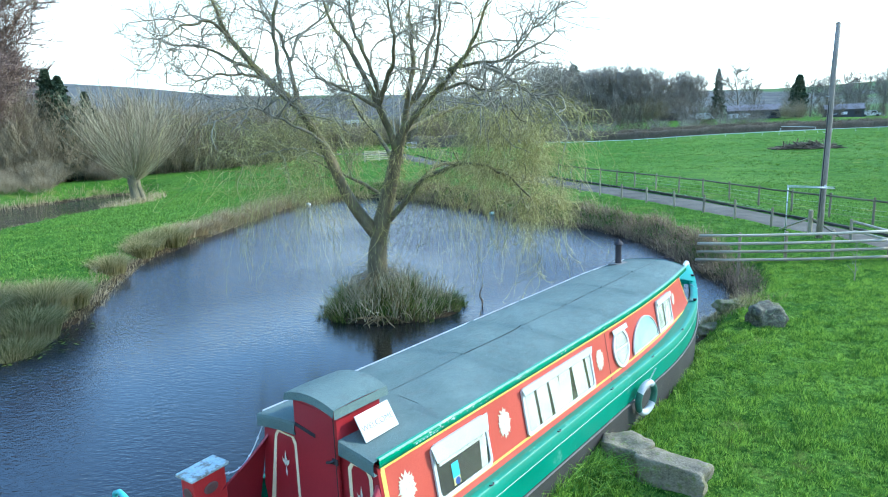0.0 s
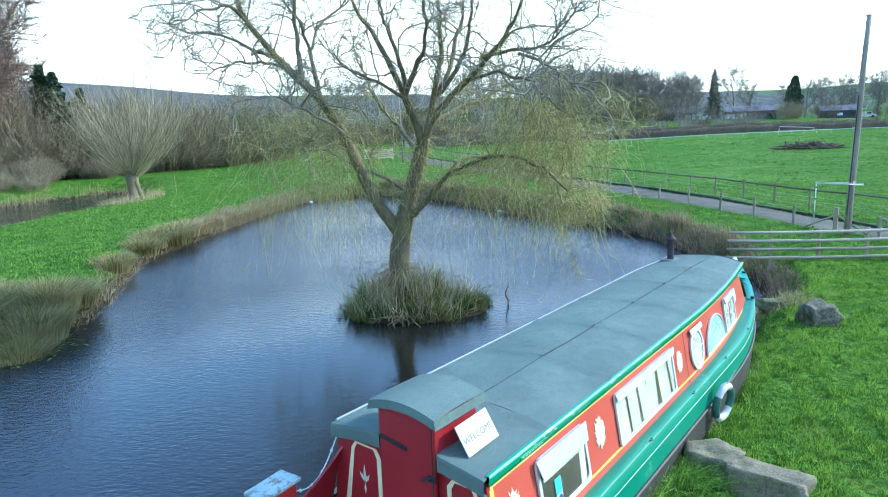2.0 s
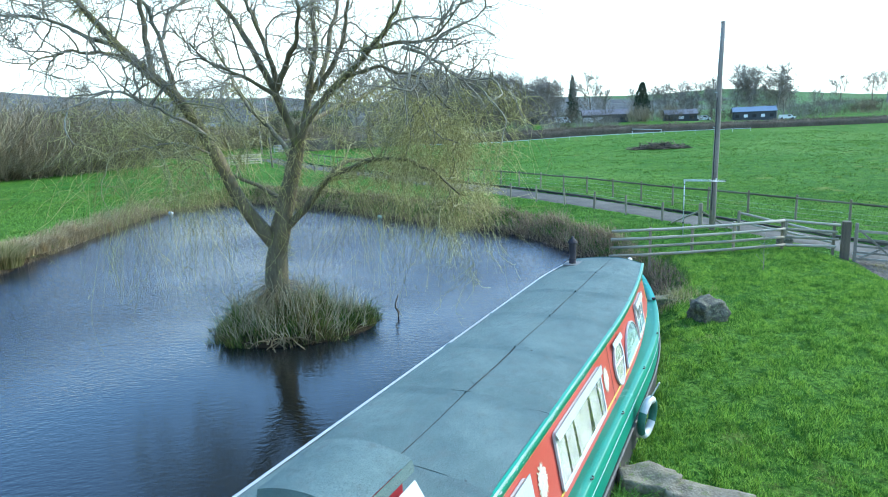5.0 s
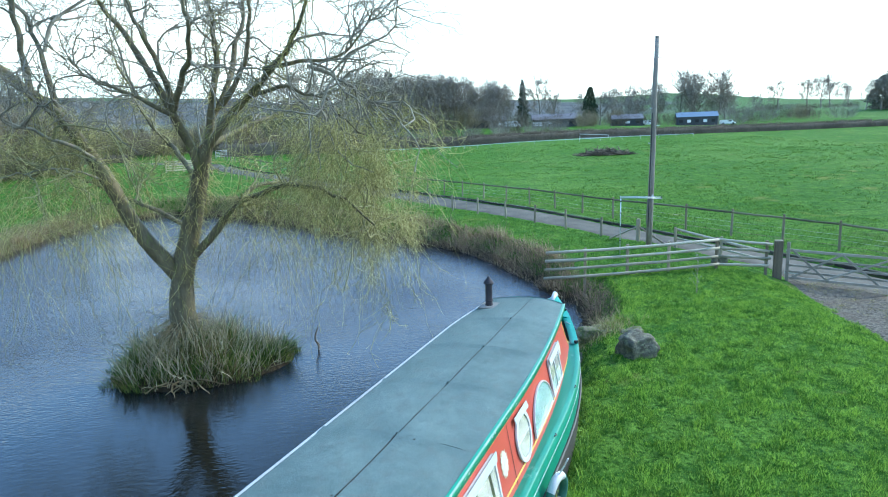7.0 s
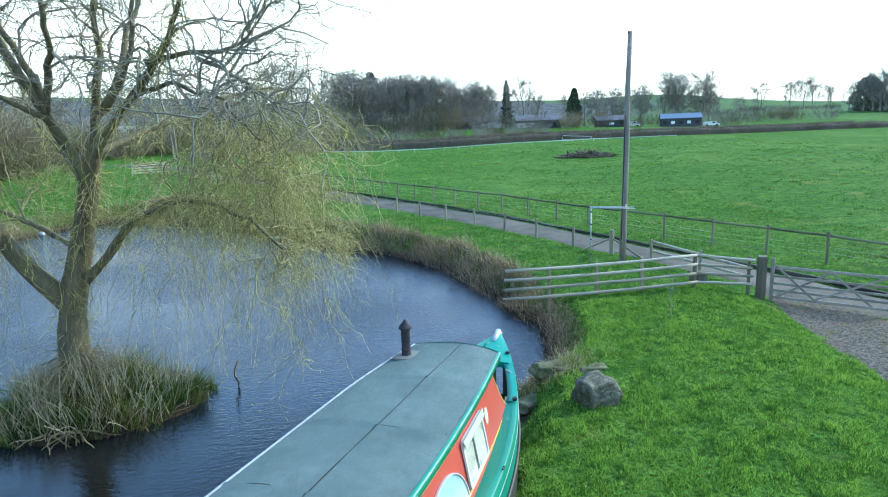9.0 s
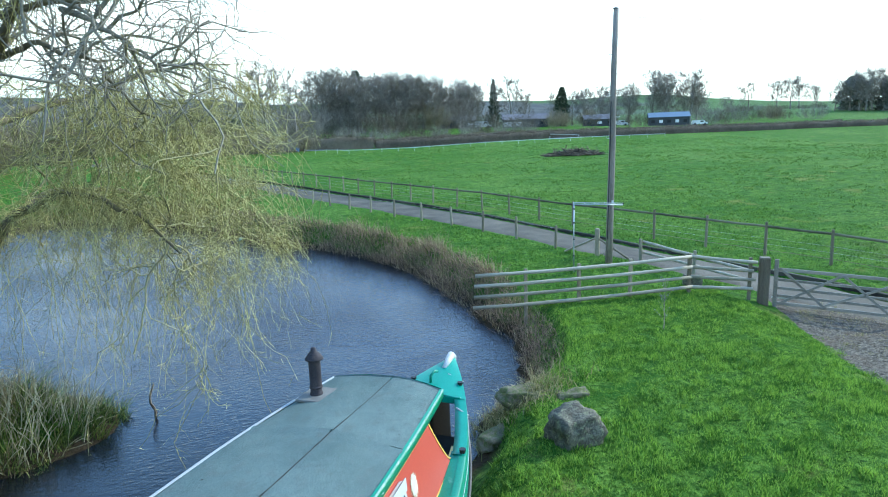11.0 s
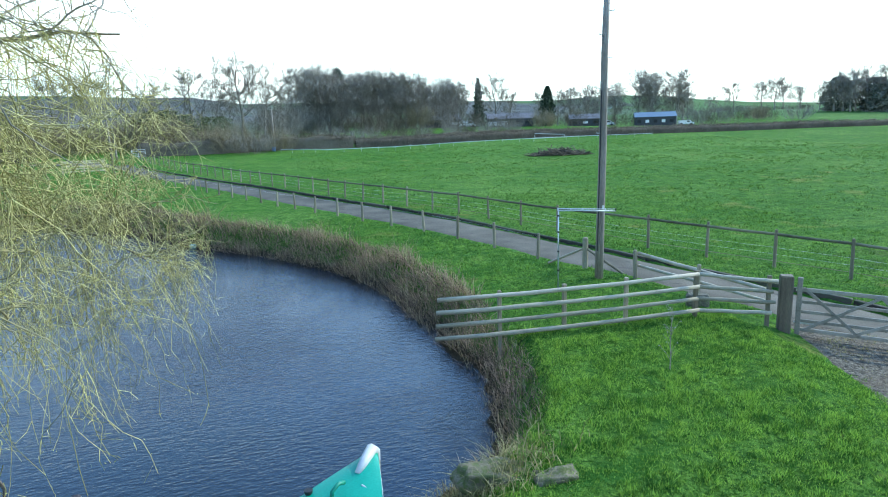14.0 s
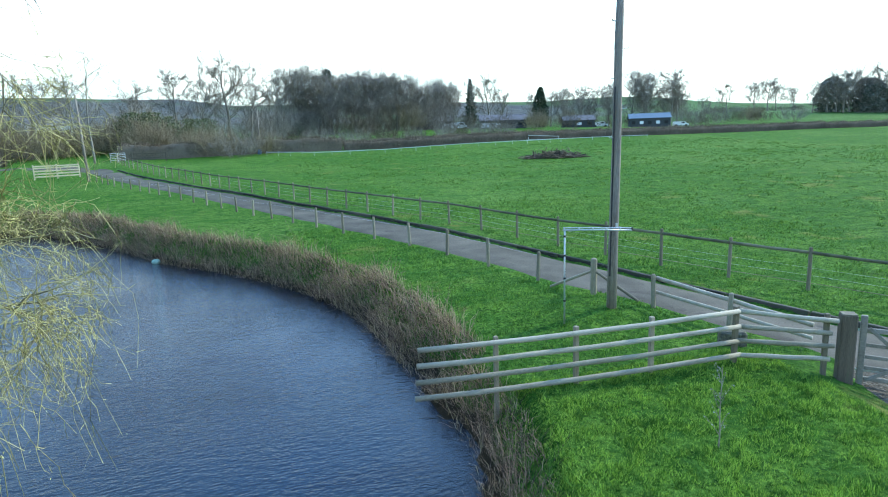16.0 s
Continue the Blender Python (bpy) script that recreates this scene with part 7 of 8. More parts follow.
def pollard(seed):
    rg = np.random.RandomState(seed)
    boles = Shape()
    boles.tube([(0.1, 0, -0.2), (0.02, 0, 0.5), (-0.04, 0.05, 1.2), (0.0, 0, 1.75), (0.02, 0, 2.05)], [0.46, 0.36, 0.36, 0.46, 0.38], 10)
    boles.tube([(0.62, 0.1, -0.2), (0.40, 0.05, 0.6), (0.25, 0, 1.3), (0.2, 0, 1.9)], [0.20, 0.16, 0.19, 0.24], 8)
    n = 210
    a, q = rg.uniform(0, 6.28, n), np.sqrt(rg.rand(n))
    st = np.stack([0.08 + 0.40 * q * np.cos(a), 0.36 * q * np.sin(a), rg.uniform(1.6, 2.15, n)], 1)
    hd = np.stack([np.cos(a) * (0.03 + 1.9 * q), np.sin(a) * (0.03 + 1.9 * q), np.full(n, 1.0)], 1)
    rods = shoots(st, hd, rg.uniform(4.6, 8.6, n) * (1 - 0.38 * q), 9, 0.06, rg.uniform(-0.17, -0.07, n), rg)
    s, d, _ = buds(rods, 22, 0.30, 1.0, rg, 0.45, 0.3, 1.0)
    tw = shoots(s, d, rg.uniform(0.4, 1.3, len(s)), 2, 0.10, np.full(len(s), -0.02), rg)
    return boles.mesh("trunk", BARK, True), raw("rods", *tubes(rods, tapered(n, 9, 0.022, 0.007), 3), POLLARD_ROD), raw("crown", *slips(tw, 0.007, rg), BROWNTWIG)


pm = pollard(141)
pw = tree_thing("pollard_willow", "pollarded willow with a fan of bare rods by the far pond", [("trunk", pm[0]), ("rod_fan", pm[1]), ("crown", pm[2])], -33.0, 60.2, 0, 1.42)
for ob in pw.children:
    if ob.name.startswith(("rod_fan", "crown")):
        tagged(ob, kind="stuff")
rng = np.random.RandomState(143)
x, y = rng.uniform(-37, -30, 2500), rng.uniform(54, 66, 2500)
k = np.abs(np.hypot(x + 33.2, (y - 60.2) * 0.6)) < 2.6
base = np.stack([x[k], y[k], land(x[k], y[k]) - 0.03], 1)
v, f = blades(base, rng.uniform(0.3, 0.9, k.sum()), rng.uniform(0.010, 0.02, k.sum()), rng.normal(0, 0.35, (k.sum(), 3)) * np.array([1, 1, 0]), rng, 0.5)
tagged(new("pollard_foot_grass", raw("pollard_foot_grass", v, f, STRAW)), "pale dead grass round the pollard's foot", "dry grass", kind="stuff")
# reeds on the far pond's bank
p, o = along(POND2, 0, 1, 9000, rng)
base = np.stack([p[:, 0] + rng.normal(0, 0.5, 9000), p[:, 1] + rng.normal(0, 0.5, 9000)], 1)
base = np.concatenate([base, (land(base[:, 0], base[:, 1]) - 0.03)[:, None]], 1)
near_bank = base[:, 0] > -39.5
v, f = blades(base, rng.uniform(0.3, 1.0, 9000) * np.where(near_bank, 0.3, 1.0), rng.uniform(0.008, 0.018, 9000), rng.normal(0, 0.3, (9000, 3)) * np.array([1, 1, 0]), rng, 0.5)
tagged(new("far_pond_reeds", raw("far_pond_reeds", v, f, STRAW)), "dry reeds round the far pond", "reeds", kind="stuff")


# hedges: a dense body of twigs with clipped sides
def hedge(line, h, w, n, seed, material, label):
    rg = np.random.RandomState(seed)
    pts = np.array(line, float)
    s = np.r_[0, np.cumsum(np.linalg.norm(np.diff(pts, axis=0), axis=1))]
    u = rg.uniform(0, s[-1], n)
    x, y = np.interp(u, s, pts[:, 0]), np.interp(u, s, pts[:, 1])
    d = np.stack([np.interp(u + 1, s, pts[:, 0]) - x + 1e-6, np.interp(u + 1, s, pts[:, 1]) - y], 1)
    d /= np.linalg.norm(d, axis=1, keepdims=True)
    off = rg.uniform(-0.5, 0.5, n) * w
    x, y = x - d[:, 1] * off, y + d[:, 0] * off
    z = land(x, y) + rg.rand(n) ** 0.7 * h * (0.92 + 0.08 * np.sin(u * 0.7) + 0.05 * np.sin(u * 2.3))
    hd = rg.normal(0, 0.6, (n, 3)) + np.array([0, 0, 0.8])
    tw = shoots(np.stack([x, y, z - 0.2], 1), hd, rg.uniform(0.25, 0.6, n), 2, 0.2, np.zeros(n), rg)
    core = []
    for t in np.arange(0, s[-1], 1.0):
        cx, cy = np.interp(t, s, pts[:, 0]), np.interp(t, s, pts[:, 1])
        ex, ey = np.interp(t + 1, s, pts[:, 0]) - cx + 1e-6, np.interp(t + 1, s, pts[:, 1]) - cy
        q = math.hypot(ex, ey)
        nx_, ny_ = -ey / q, ex / q
        g = ground_z(cx, cy)
        k = w * 0.40 * (1 + 0.12 * math.sin(t * 1.7))
        core.append([(cx + nx_ * k * a, cy + ny_ * k * a, g - 0.2 + b * h * (0.86 + 0.06 * math.sin(t * 0.9))) for a, b in ((-1, 0), (-1.02, 0.55), (-0.75, 0.95), (0, 1.0), (0.75, 0.95), (1.02, 0.55), (1, 0))])
    g = Shape().grid(core)
    cv, cf = np.array(g.v), np.array(g.f)
    v, f = joined([tubes(tw, tapered(n, 2, 0.035, 0.012), 3), (cv, cf)])
    tagged(new("hedge", raw("hedge", v, f, material)), label, "hedge", kind="stuff")


hedge([(-10.3, 120.5), (0, 120.3), (11, 122.6), (25, 122.6)], 2.7, 1.6, 7000, 151, HEDGE, "clipped brown field hedge by the lane")
hedge([(25, 122.6), (38, 122.3), (60, 124.5), (98, 124.5), (135, 124.5), (170, 124.5), (230, 124.5)], 1.75, 1.5, 17000, 152, HEDGE, "clipped leafless hedge along the field")
hedge([(12, 131.5), (34, 133.5), (60, 135), (100, 134), (150, 133.5)], 1.45, 1.6, 9000, 153, HEDGE, "second dark hedge behind the field")
hedge([(-60, 122), (-38, 118), (-24, 117)], 1.6, 1.6, 4000, 154, HEDGE, "brown hedge behind the left meadow")


# ---- fences, gate, poles ----
def post_mesh(w, h, rnd=True, name="post", top=0.03):
    if rnd:
        return Shape().lathe([(w / 2, -0.3), (w / 2 * 1.02, 0.3), (w / 2 * 0.97, h - top), (w / 2 * 0.6, h)], 8).mesh(name, POSTWOOD)
    return Shape().box((0, 0, h / 2 - 0.15), (w, w, h + 0.3), 0.012).mesh(name, POSTWOOD)


def bar_between(a, b, r, sag=0.0, sides=7, wob=0.0, seed=0):
    rg = random.Random(seed)
    a, b = Vector(a), Vector(b)
    pts = []
    for i in range(7):
        u = i / 6
        p = a.lerp(b, u)
        pts.append((p.x, p.y + rg.uniform(-wob, wob), p.z - sag * math.sin(math.pi * u) + rg.uniform(-wob, wob)))
    return Shape().tube(pts, [r * rg.uniform(0.94, 1.06) for _ in pts], sides)


# four-rail fence from the pond to the gate
fence = thing("rail_fence", "weathered grey four-rail timber fence running out over the pond", "fence", Matrix.Translation((15.47, 23.08, 0)))
O = Vector((15.47, 23.08, 0))
line1 = [Vector((8.46, 23.78, 0)), Vector((15.47, 23.08, 0))]
line2 = [Vector((15.47, 23.08, 0)), Vector((17.0, 22.16, 0))]
for k in range(4):
    z0, z1, z2 = (1.10, 1.42, 1.74, 2.06)[k], (1.17, 1.49, 1.81, 2.14)[k], (1.15, 1.43, 1.71, 1.99)[k]
    a, b, c = line1[0] - O, Vector((0, 0, 0)), line2[1] - O
    part("rail", bar_between((a.x + 0.03 * k, a.y, z0), (b.x + 0.05, b.y - 0.03, z1), 0.055, 0.045, 8, 0.008, k), RAILWOOD, fence, smooth=True)
    part("rail", bar_between((b.x - 0.04, b.y, z1), (c.x + 0.05 * (k % 2), c.y - 0.03 * k * (k % 2), z2), 0.052, 0.0, 8, 0.008, 10 + k), RAILWOOD, fence, smooth=True)
for u, w in ((0.235, 0.09), (0.475, 0.10), (0.715, 0.10), (1.0, 0.11)):
    p = line1[0].lerp(line1[1], u)
    g = ground_z(p.x, p.y)
    top = 2.08 + 0.10 * u + (0.04 if u > 0.2 else -0.3)
    part("post", Shape().box((p.x - O.x, p.y - O.y + 0.10, (g - 0.3 + top) / 2), (w, w * 0.9, top - g + 0.3), 0.012), POSTWOOD, fence)
p = line2[1]
part("post", Shape().box((p.x - O.x - 0.05, p.y - O.y + 0.09, (ground_z(p.x, p.y) - 0.3 + 2.12) / 2), (0.10, 0.09, 2.42 - ground_z(p.x, p.y)), 0.012, (0, 0, -30)), POSTWOOD, fence)

gatepost = thing("gate_post", "stout dark square timber gate post on the lawn's edge", "gate post", pose(17.33, 22.08, 0.50, 0, 0, -38))
part("post", Shape().box((0, 0, 0.62), (0.30, 0.30, 2.0), 0.03), DARKPOST, gatepost)
part("top", Shape().box((0, 0, 1.615), (0.27, 0.27, 0.02), 0.01), POSTWOOD, gatepost, "paler weathered end grain")

GA, GB = Vector((17.76, 22.05, 0)), Vector((20.0, 19.66, 0))
gd = (GB - GA).normalized()
gate = thing("field_gate", "grey weathered five-bar timber gate, shut", "gate", Matrix.Translation((GA.x, GA.y, 0.47)) @ pose(0, 0, 0, 0, 0, 0) @ pose(0, 0, 0, 0, 0, math.degrees(math.atan2(gd.y, gd.x))))
GL = 3.4
part("hanging_stile", Shape().box((0.0, 0, 0.75), (0.12, 0.10, 1.62), 0.015), GATEWOOD, gate)
part("meeting_stile", Shape().box((GL, 0, 0.58), (0.10, 0.08, 1.20), 0.012), GATEWOOD, gate)
for z, h in ((0.14, 0.09), (0.38, 0.08), (0.62, 0.08), (0.88, 0.08), (1.20, 0.10)):
    part("bar", Shape().box((GL / 2, 0, z), (GL, 0.045, h), 0.008, (0, 1.6, 0)), GATEWOOD, gate)
for x0, z0, x1, z1 in ((0.1, 1.30, 1.35, 0.14), (0.1, 0.16, 1.75, 1.20), (1.75, 1.18, 2.9, 0.16), (1.2, 0.16, 3.3, 1.16)):
    a, b = Vector((x0, -0.045, z0)), Vector((x1, -0.045, z1))
    d = b - a
    part("brace", Shape().box(((x0 + x1) / 2, -0.045, (z0 + z1) / 2), (d.length, 0.03, 0.075), 0.006, (0, -math.degrees(math.atan2(d.z, d.x)), 0)), GATEWOOD, gate)
for z in (0.35, 1.22):
    part("hinge", Shape().box((0.16, 0.03, z), (0.50, 0.02, 0.05), 0.004), STEEL, gate, "galvanised strap hinge")

# short posts on the pond side of the lane
pm_ = post_mesh(0.13, 1.05, True, "lane_post")
LP = [(17.42, 25.37), (16.55, 27.3), (15.15, 31.6), (14.43, 34.2), (13.7, 36.8), (12.85, 39.4)]
ux = np.array([12.85, 10.8, 8.0, 5.0, -2.2, -5.3, -8.6])
uy = np.array([39.4, 44.0, 50.7, 58.3, 75.5, 82.5, 91.0])
us = np.r_[0, np.cumsum(np.hypot(np.diff(ux), np.diff(uy)))]
for d in np.arange(2.62, us[-1], 2.62):
    LP.append((float(np.interp(d, us, ux)), float(np.interp(d, us, uy))))
rg = random.Random(17)
for x, y in LP:
    ob = new("lane_post", pm_)
    ob.matrix_basis = pose(x, y, ground_z(x, y), rg.uniform(-2.5, 2.5), rg.uniform(-2.5, 2.5), rg.uniform(0, 360)) @ Matrix.Diagonal((1, 1, rg.uniform(0.92, 1.04), 1))
    tagged(ob, "short round weathered timber post beside the lane", "post", "posts along the lane")
wire = thing("lane_wire", "thin plain wire strung along the lane posts", "wire")
for a, b in zip(LP[2:-1], LP[3:]):
    za, zb = ground_z(*a), ground_z(*b)
    part("strand", Shape().tube([(a[0], a[1], za + 0.88), ((a[0] + b[0]) / 2, (a[1] + b[1]) / 2, (za + zb) / 2 + 0.86), (b[0], b[1], zb + 0.88)], 0.004, 4, False), STEEL, wire)

strainer = thing("strainer_post", "stout strainer post with two slanting struts by the lane", "post", pose(15.68, 29.0, ground_z(15.68, 29.0)))
part("post", Shape().lathe([(0.10, -0.3), (0.10, 1.1), (0.07, 1.14)], 9), POSTWOOD, strainer)
part("strut", bar_between((0, 0.05, 0.75), (-0.65, 1.5, 0.0), 0.045, 0, 7), POSTWOOD, strainer)
part("strut", bar_between((0.02, -0.05, 0.75), (0.75, -1.2, 0.0), 0.045, 0, 7), POSTWOOD, strainer)
low_rail = thing("low_barrier", "low weathered timber barrier beside the lane", "barrier", pose(17.42, 25.37, 0))
za, zb = ground_z(16.55, 27.3), ground_z(18.3, 23.7)
part("rail", bar_between((-0.78, 1.95, za + 0.85), (0.9, -1.7, zb + 0.62), 0.06, 0.0, 7, 0.01, 3), RAILWOOD, low_rail, smooth=True)
part("rail", bar_between((-0.78, 1.97, za + 0.45), (0.9, -1.68, zb + 0.30), 0.05, 0.0, 7, 0.01, 4), RAILWOOD, low_rail, smooth=True)
block = thing("stone_block", "dark squared stone lying beside the lane posts", "stone", pose(16.6, 24.4, ground_z(16.6, 24.4), 0, 0, -35))
part("block", Shape().box((0, 0, 0.16), (0.62, 0.36, 0.40), 0.05), ROCK, block)

# post and rail fence of the field
fx = np.array([31.5, 26.5, 23.4, 21.2, 20.2, 18.6, 16.9, 15.2, 13.2, 9.3, 6.4, -0.4, -4.6, -8.0, -9.9])
fy = np.array([10.0, 20.6, 27.2, 31.0, 33.1, 37.4, 42.1, 46.5, 50.9, 61.3, 68.6, 87.6, 99.0, 109.0, 116.0])
fs = np.r_[0, np.cumsum(np.hypot(np.diff(fx), np.diff(fy)))]
field_fence = thing("field_fence", "post and rail timber fence between lane and field", "fence", Matrix.Translation((25, 28, 0)))
pf = post_mesh(0.12, 1.25, True, "post")
prev = None
for i, d in enumerate(np.arange(0, fs[-1], 2.47)):
    x, y = float(np.interp(d, fs, fx)), float(np.interp(d, fs, fy))
    g = ground_z(x, y)
    lx, ly, lz = rg.uniform(-2, 2), rg.uniform(-2, 2), rg.uniform(0, 360)
    up = 1.0 + 0.15 * max(0.0, min(1.0, (34 - d) / 10))
    part("post", pf, None, field_fence, at=pose(x - 25, y - 28, g, lx, ly, lz) @ Matrix.Diagonal((1, 1, up, 1)))
    top = 1.09 * up
    if prev:
        part("rail", bar_between((prev[0] - 25, prev[1] - 28, prev[3]), (x - 25, y - 28, g + top), 0.058, 0.01, 6, 0.006, i), FIELDRAIL, field_fence, smooth=True)
        part("bottom_wire", Shape().tube([(prev[0] - 25, prev[1] - 28, prev[2] + 0.25), (x - 25, y - 28, g + 0.25)], 0.012, 4, False), POSTWOOD, field_fence)
        for wz in (0.5, 0.75):
            part("wire", Shape().tube([(prev[0] - 25, prev[1] - 28, prev[2] + wz), (x - 25, y - 28, g + wz)], 0.004, 4, False), STEEL, field_fence)
    prev = (x, y, g, g + top)

# dark sleepers that hold the field's edge up along the lane
edging = thing("sleeper_edging", "low dark timber sleepers edging the lane below the field", "edging", kind="structure")
sl = Shape().box((0, 0, 0), (2.36, 0.16, 0.42), 0.02).mesh("sleeper", SLEEPER)
ey = np.arange(17.0, 104.0, 0.2)
ex = np.interp(ey, LANE_Y, LANE_X) + 1.86
for _ in range(30):
    ex[1:-1] = (ex[:-2] + 2 * ex[1:-1] + ex[2:]) / 4
es = np.r_[0, np.cumsum(np.hypot(np.diff(ex), np.diff(ey)))]
for d in np.arange(0, es[-1] - 2.4, 2.4):
    ax, ay, bx, by = (float(np.interp(q, es, e)) for q, e in ((d, ex), (d, ey), (d + 2.4, ex), (d + 2.4, ey)))
    za, zb = ground_z(ax + 0.5, ay), ground_z(bx + 0.5, by)
    part("sleeper", sl, None, edging, at=pose((ax + bx) / 2, (ay + by) / 2, (za + zb) / 2 - 0.17 + rg.uniform(-0.02, 0.02), rg.uniform(-4, 4), -math.degrees(math.atan2(zb - za, 2.4)), math.degrees(math.atan2(by - ay, bx - ax)) + rg.uniform(-0.8, 0.8)))

# telegraph pole, with steps and brackets
PX, PY = 15.13, 27.25
pz = ground_z(PX, PY)
pole = thing("telegraph_pole", "tall weathered timber telegraph pole with iron steps on the verge", "pole", pose(PX, PY, pz, 0.4, 0.5, 0))
part("shaft", Shape().tube([(0, 0, -0.4), (0, 0, 2), (0.01, 0, 4.5), (0.0, 0.02, 7), (0.02, 0, 9.05)], [0.14, 0.13, 0.12, 0.105, 0.09], 12), POLEWOOD, pole, smooth=True)
part("cap", Shape().lathe([(0.095, 9.04), (0.095, 9.07), (0.03, 9.1)], 12), POLEWOOD, pole)
for i, z in enumerate((4.6, 5.35, 6.1, 6.85, 7.5, 8.2)):
    sgn = 1 if i % 2 else -1
    part("step_iron", Shape().tube([(0, 0, z), (sgn * 0.24, -0.05, z), (sgn * 0.26, -0.05, z + 0.04)], 0.011, 6), STEEL, pole, "galvanised step iron")
part("cable_guard", Shape().box((-0.12, -0.06, 3.4), (0.035, 0.03, 5.0), 0.008), BLACKIRON, pole)
part("number_plate_tag", Shape().box((0.0, -0.135, 2.3), (0.08, 0.01, 0.12), 0.003), STEEL, pole)
overhead = thing("overhead_cable", "thin overhead cable running from the top of the pole", "cable")
a, b = Vector((PX, PY, pz + 8.8)), Vector((38, 19, 11.2))
part("wire", Shape().tube([tuple(a.lerp(b, i / 14) - Vector((0, 0, 1.0 * math.sin(math.pi * i / 14)))) for i in range(15)], 0.006, 4, False), STEEL, overhead)

stand = thing("pipe_frame", "thin galvanised pipe post with a horizontal arm, beside the pole", "pipe stand", pose(13.45, 26.88, ground_z(13.45, 26.88)))
gz = ground_z(13.45, 26.88)
part("upright", Shape().tube([(0, 0, -0.2), (0, 0, 1.4), (0.0, 0, 3.54 - gz)], [0.026, 0.022, 0.022], 8), STEEL, stand, smooth=True)
part("arm", Shape().tube([(-0.02, 0, 3.52 - gz), (0.9, -0.17, 3.48 - gz), (1.78, -0.34, 3.42 - gz)], 0.022, 8), STEEL, stand, smooth=True)
part("arm_rail", Shape().tube([(-0.02, 0, 3.58 - gz), (1.78, -0.34, 3.48 - gz)], 0.012, 6), STEEL, stand)
for u in (0.0, 0.22, 0.42, 0.62, 0.82, 1.0):
    part("clip", Shape().box((-0.02 + 1.8 * u, -0.34 * u, 3.55 - gz - 0.09 * u), (0.04, 0.04, 0.09), 0.01), STEEL if u < 0.9 else BLACKIRON, stand)
for z in (0.6, 1.2, 1.8, 2.3):
    part("collar", Shape().lathe([(0.036, z), (0.036, z + 0.05)], 8), BLACKIRON, stand)

pole2 = thing("telegraph_pole", "slim leaning telegraph pole at the lane's bend", "pole", pose(-9.2, 91.0, ground_z(-9.2, 91.0), 0, -1.5, 0))
part("shaft", Shape().tube([(0, 0, -0.4), (0, 0, 4), (0, 0, 9.4)], [0.15, 0.13, 0.10], 8), POLEWOOD, pole2, smooth=True)
pole3 = thing("telegraph_pole", "distant timber pole beside the far hedge", "pole", pose(11.0, 126.0, ground_z(11.0, 126.0)))
part("shaft", Shape().tube([(0, 0, -0.4), (0, 0, 3), (0, 0, 7)], [0.14, 0.12, 0.10], 8), POLEWOOD, pole3, smooth=True)

# pale timber hurdles and a metal gate at the bend
for x, y, rz, w in ((-13.4, 96.6, 22, 4.6),):
    h = thing("timber_hurdle", "pale new timber rail fence panel at the lane's bend", "fence", pose(x, y, ground_z(x, y), 0, 0, rz))
    for k in range(3):
        part("post", Shape().box((-w / 2 + w / 2 * k, 0.06, 0.75), (0.14, 0.12, 1.9), 0.015), PALEWOOD, h)
    for z in (0.30, 0.62, 0.94, 1.28, 1.5):
        part("rail", Shape().box((0, 0, z), (w, 0.05, 0.15), 0.01), PALEWOOD, h)
mg = thing("metal_gate", "galvanised tubular gate at the lane's end", "gate", pose(-9.9, 117.2, ground_z(-9.9, 117.2), 0, 0, 60))
for z in (0.3, 0.55, 0.8, 1.05, 1.3):
    part("bar", Shape().tube([(-1.6, 0, z), (1.6, 0, z)], 0.03, 6), STEEL, mg)
for x in (-1.6, 0, 1.6):
    part("upright", Shape().tube([(x, 0, 0), (x, 0, 1.35)], 0.04, 6), STEEL, mg)
trough = thing("rail_barrier", "dark timber rail frame beside the far hedge", "barrier", pose(-5.5, 115.5, ground_z(-5.5, 115.5), 0, 0, 4))
for x in (-2.3, 2.3):
    part("post", Shape().box((x, 0, 0.6), (0.16, 0.16, 1.5), 0.015), DARKPOST, trough)
part("rail", Shape().box((0, 0, 1.22), (4.9, 0.10, 0.14), 0.012), DARKPOST, trough)
part("rail", Shape().box((0, 0, 0.6), (4.9, 0.10, 0.12), 0.012), DARKPOST, trough)

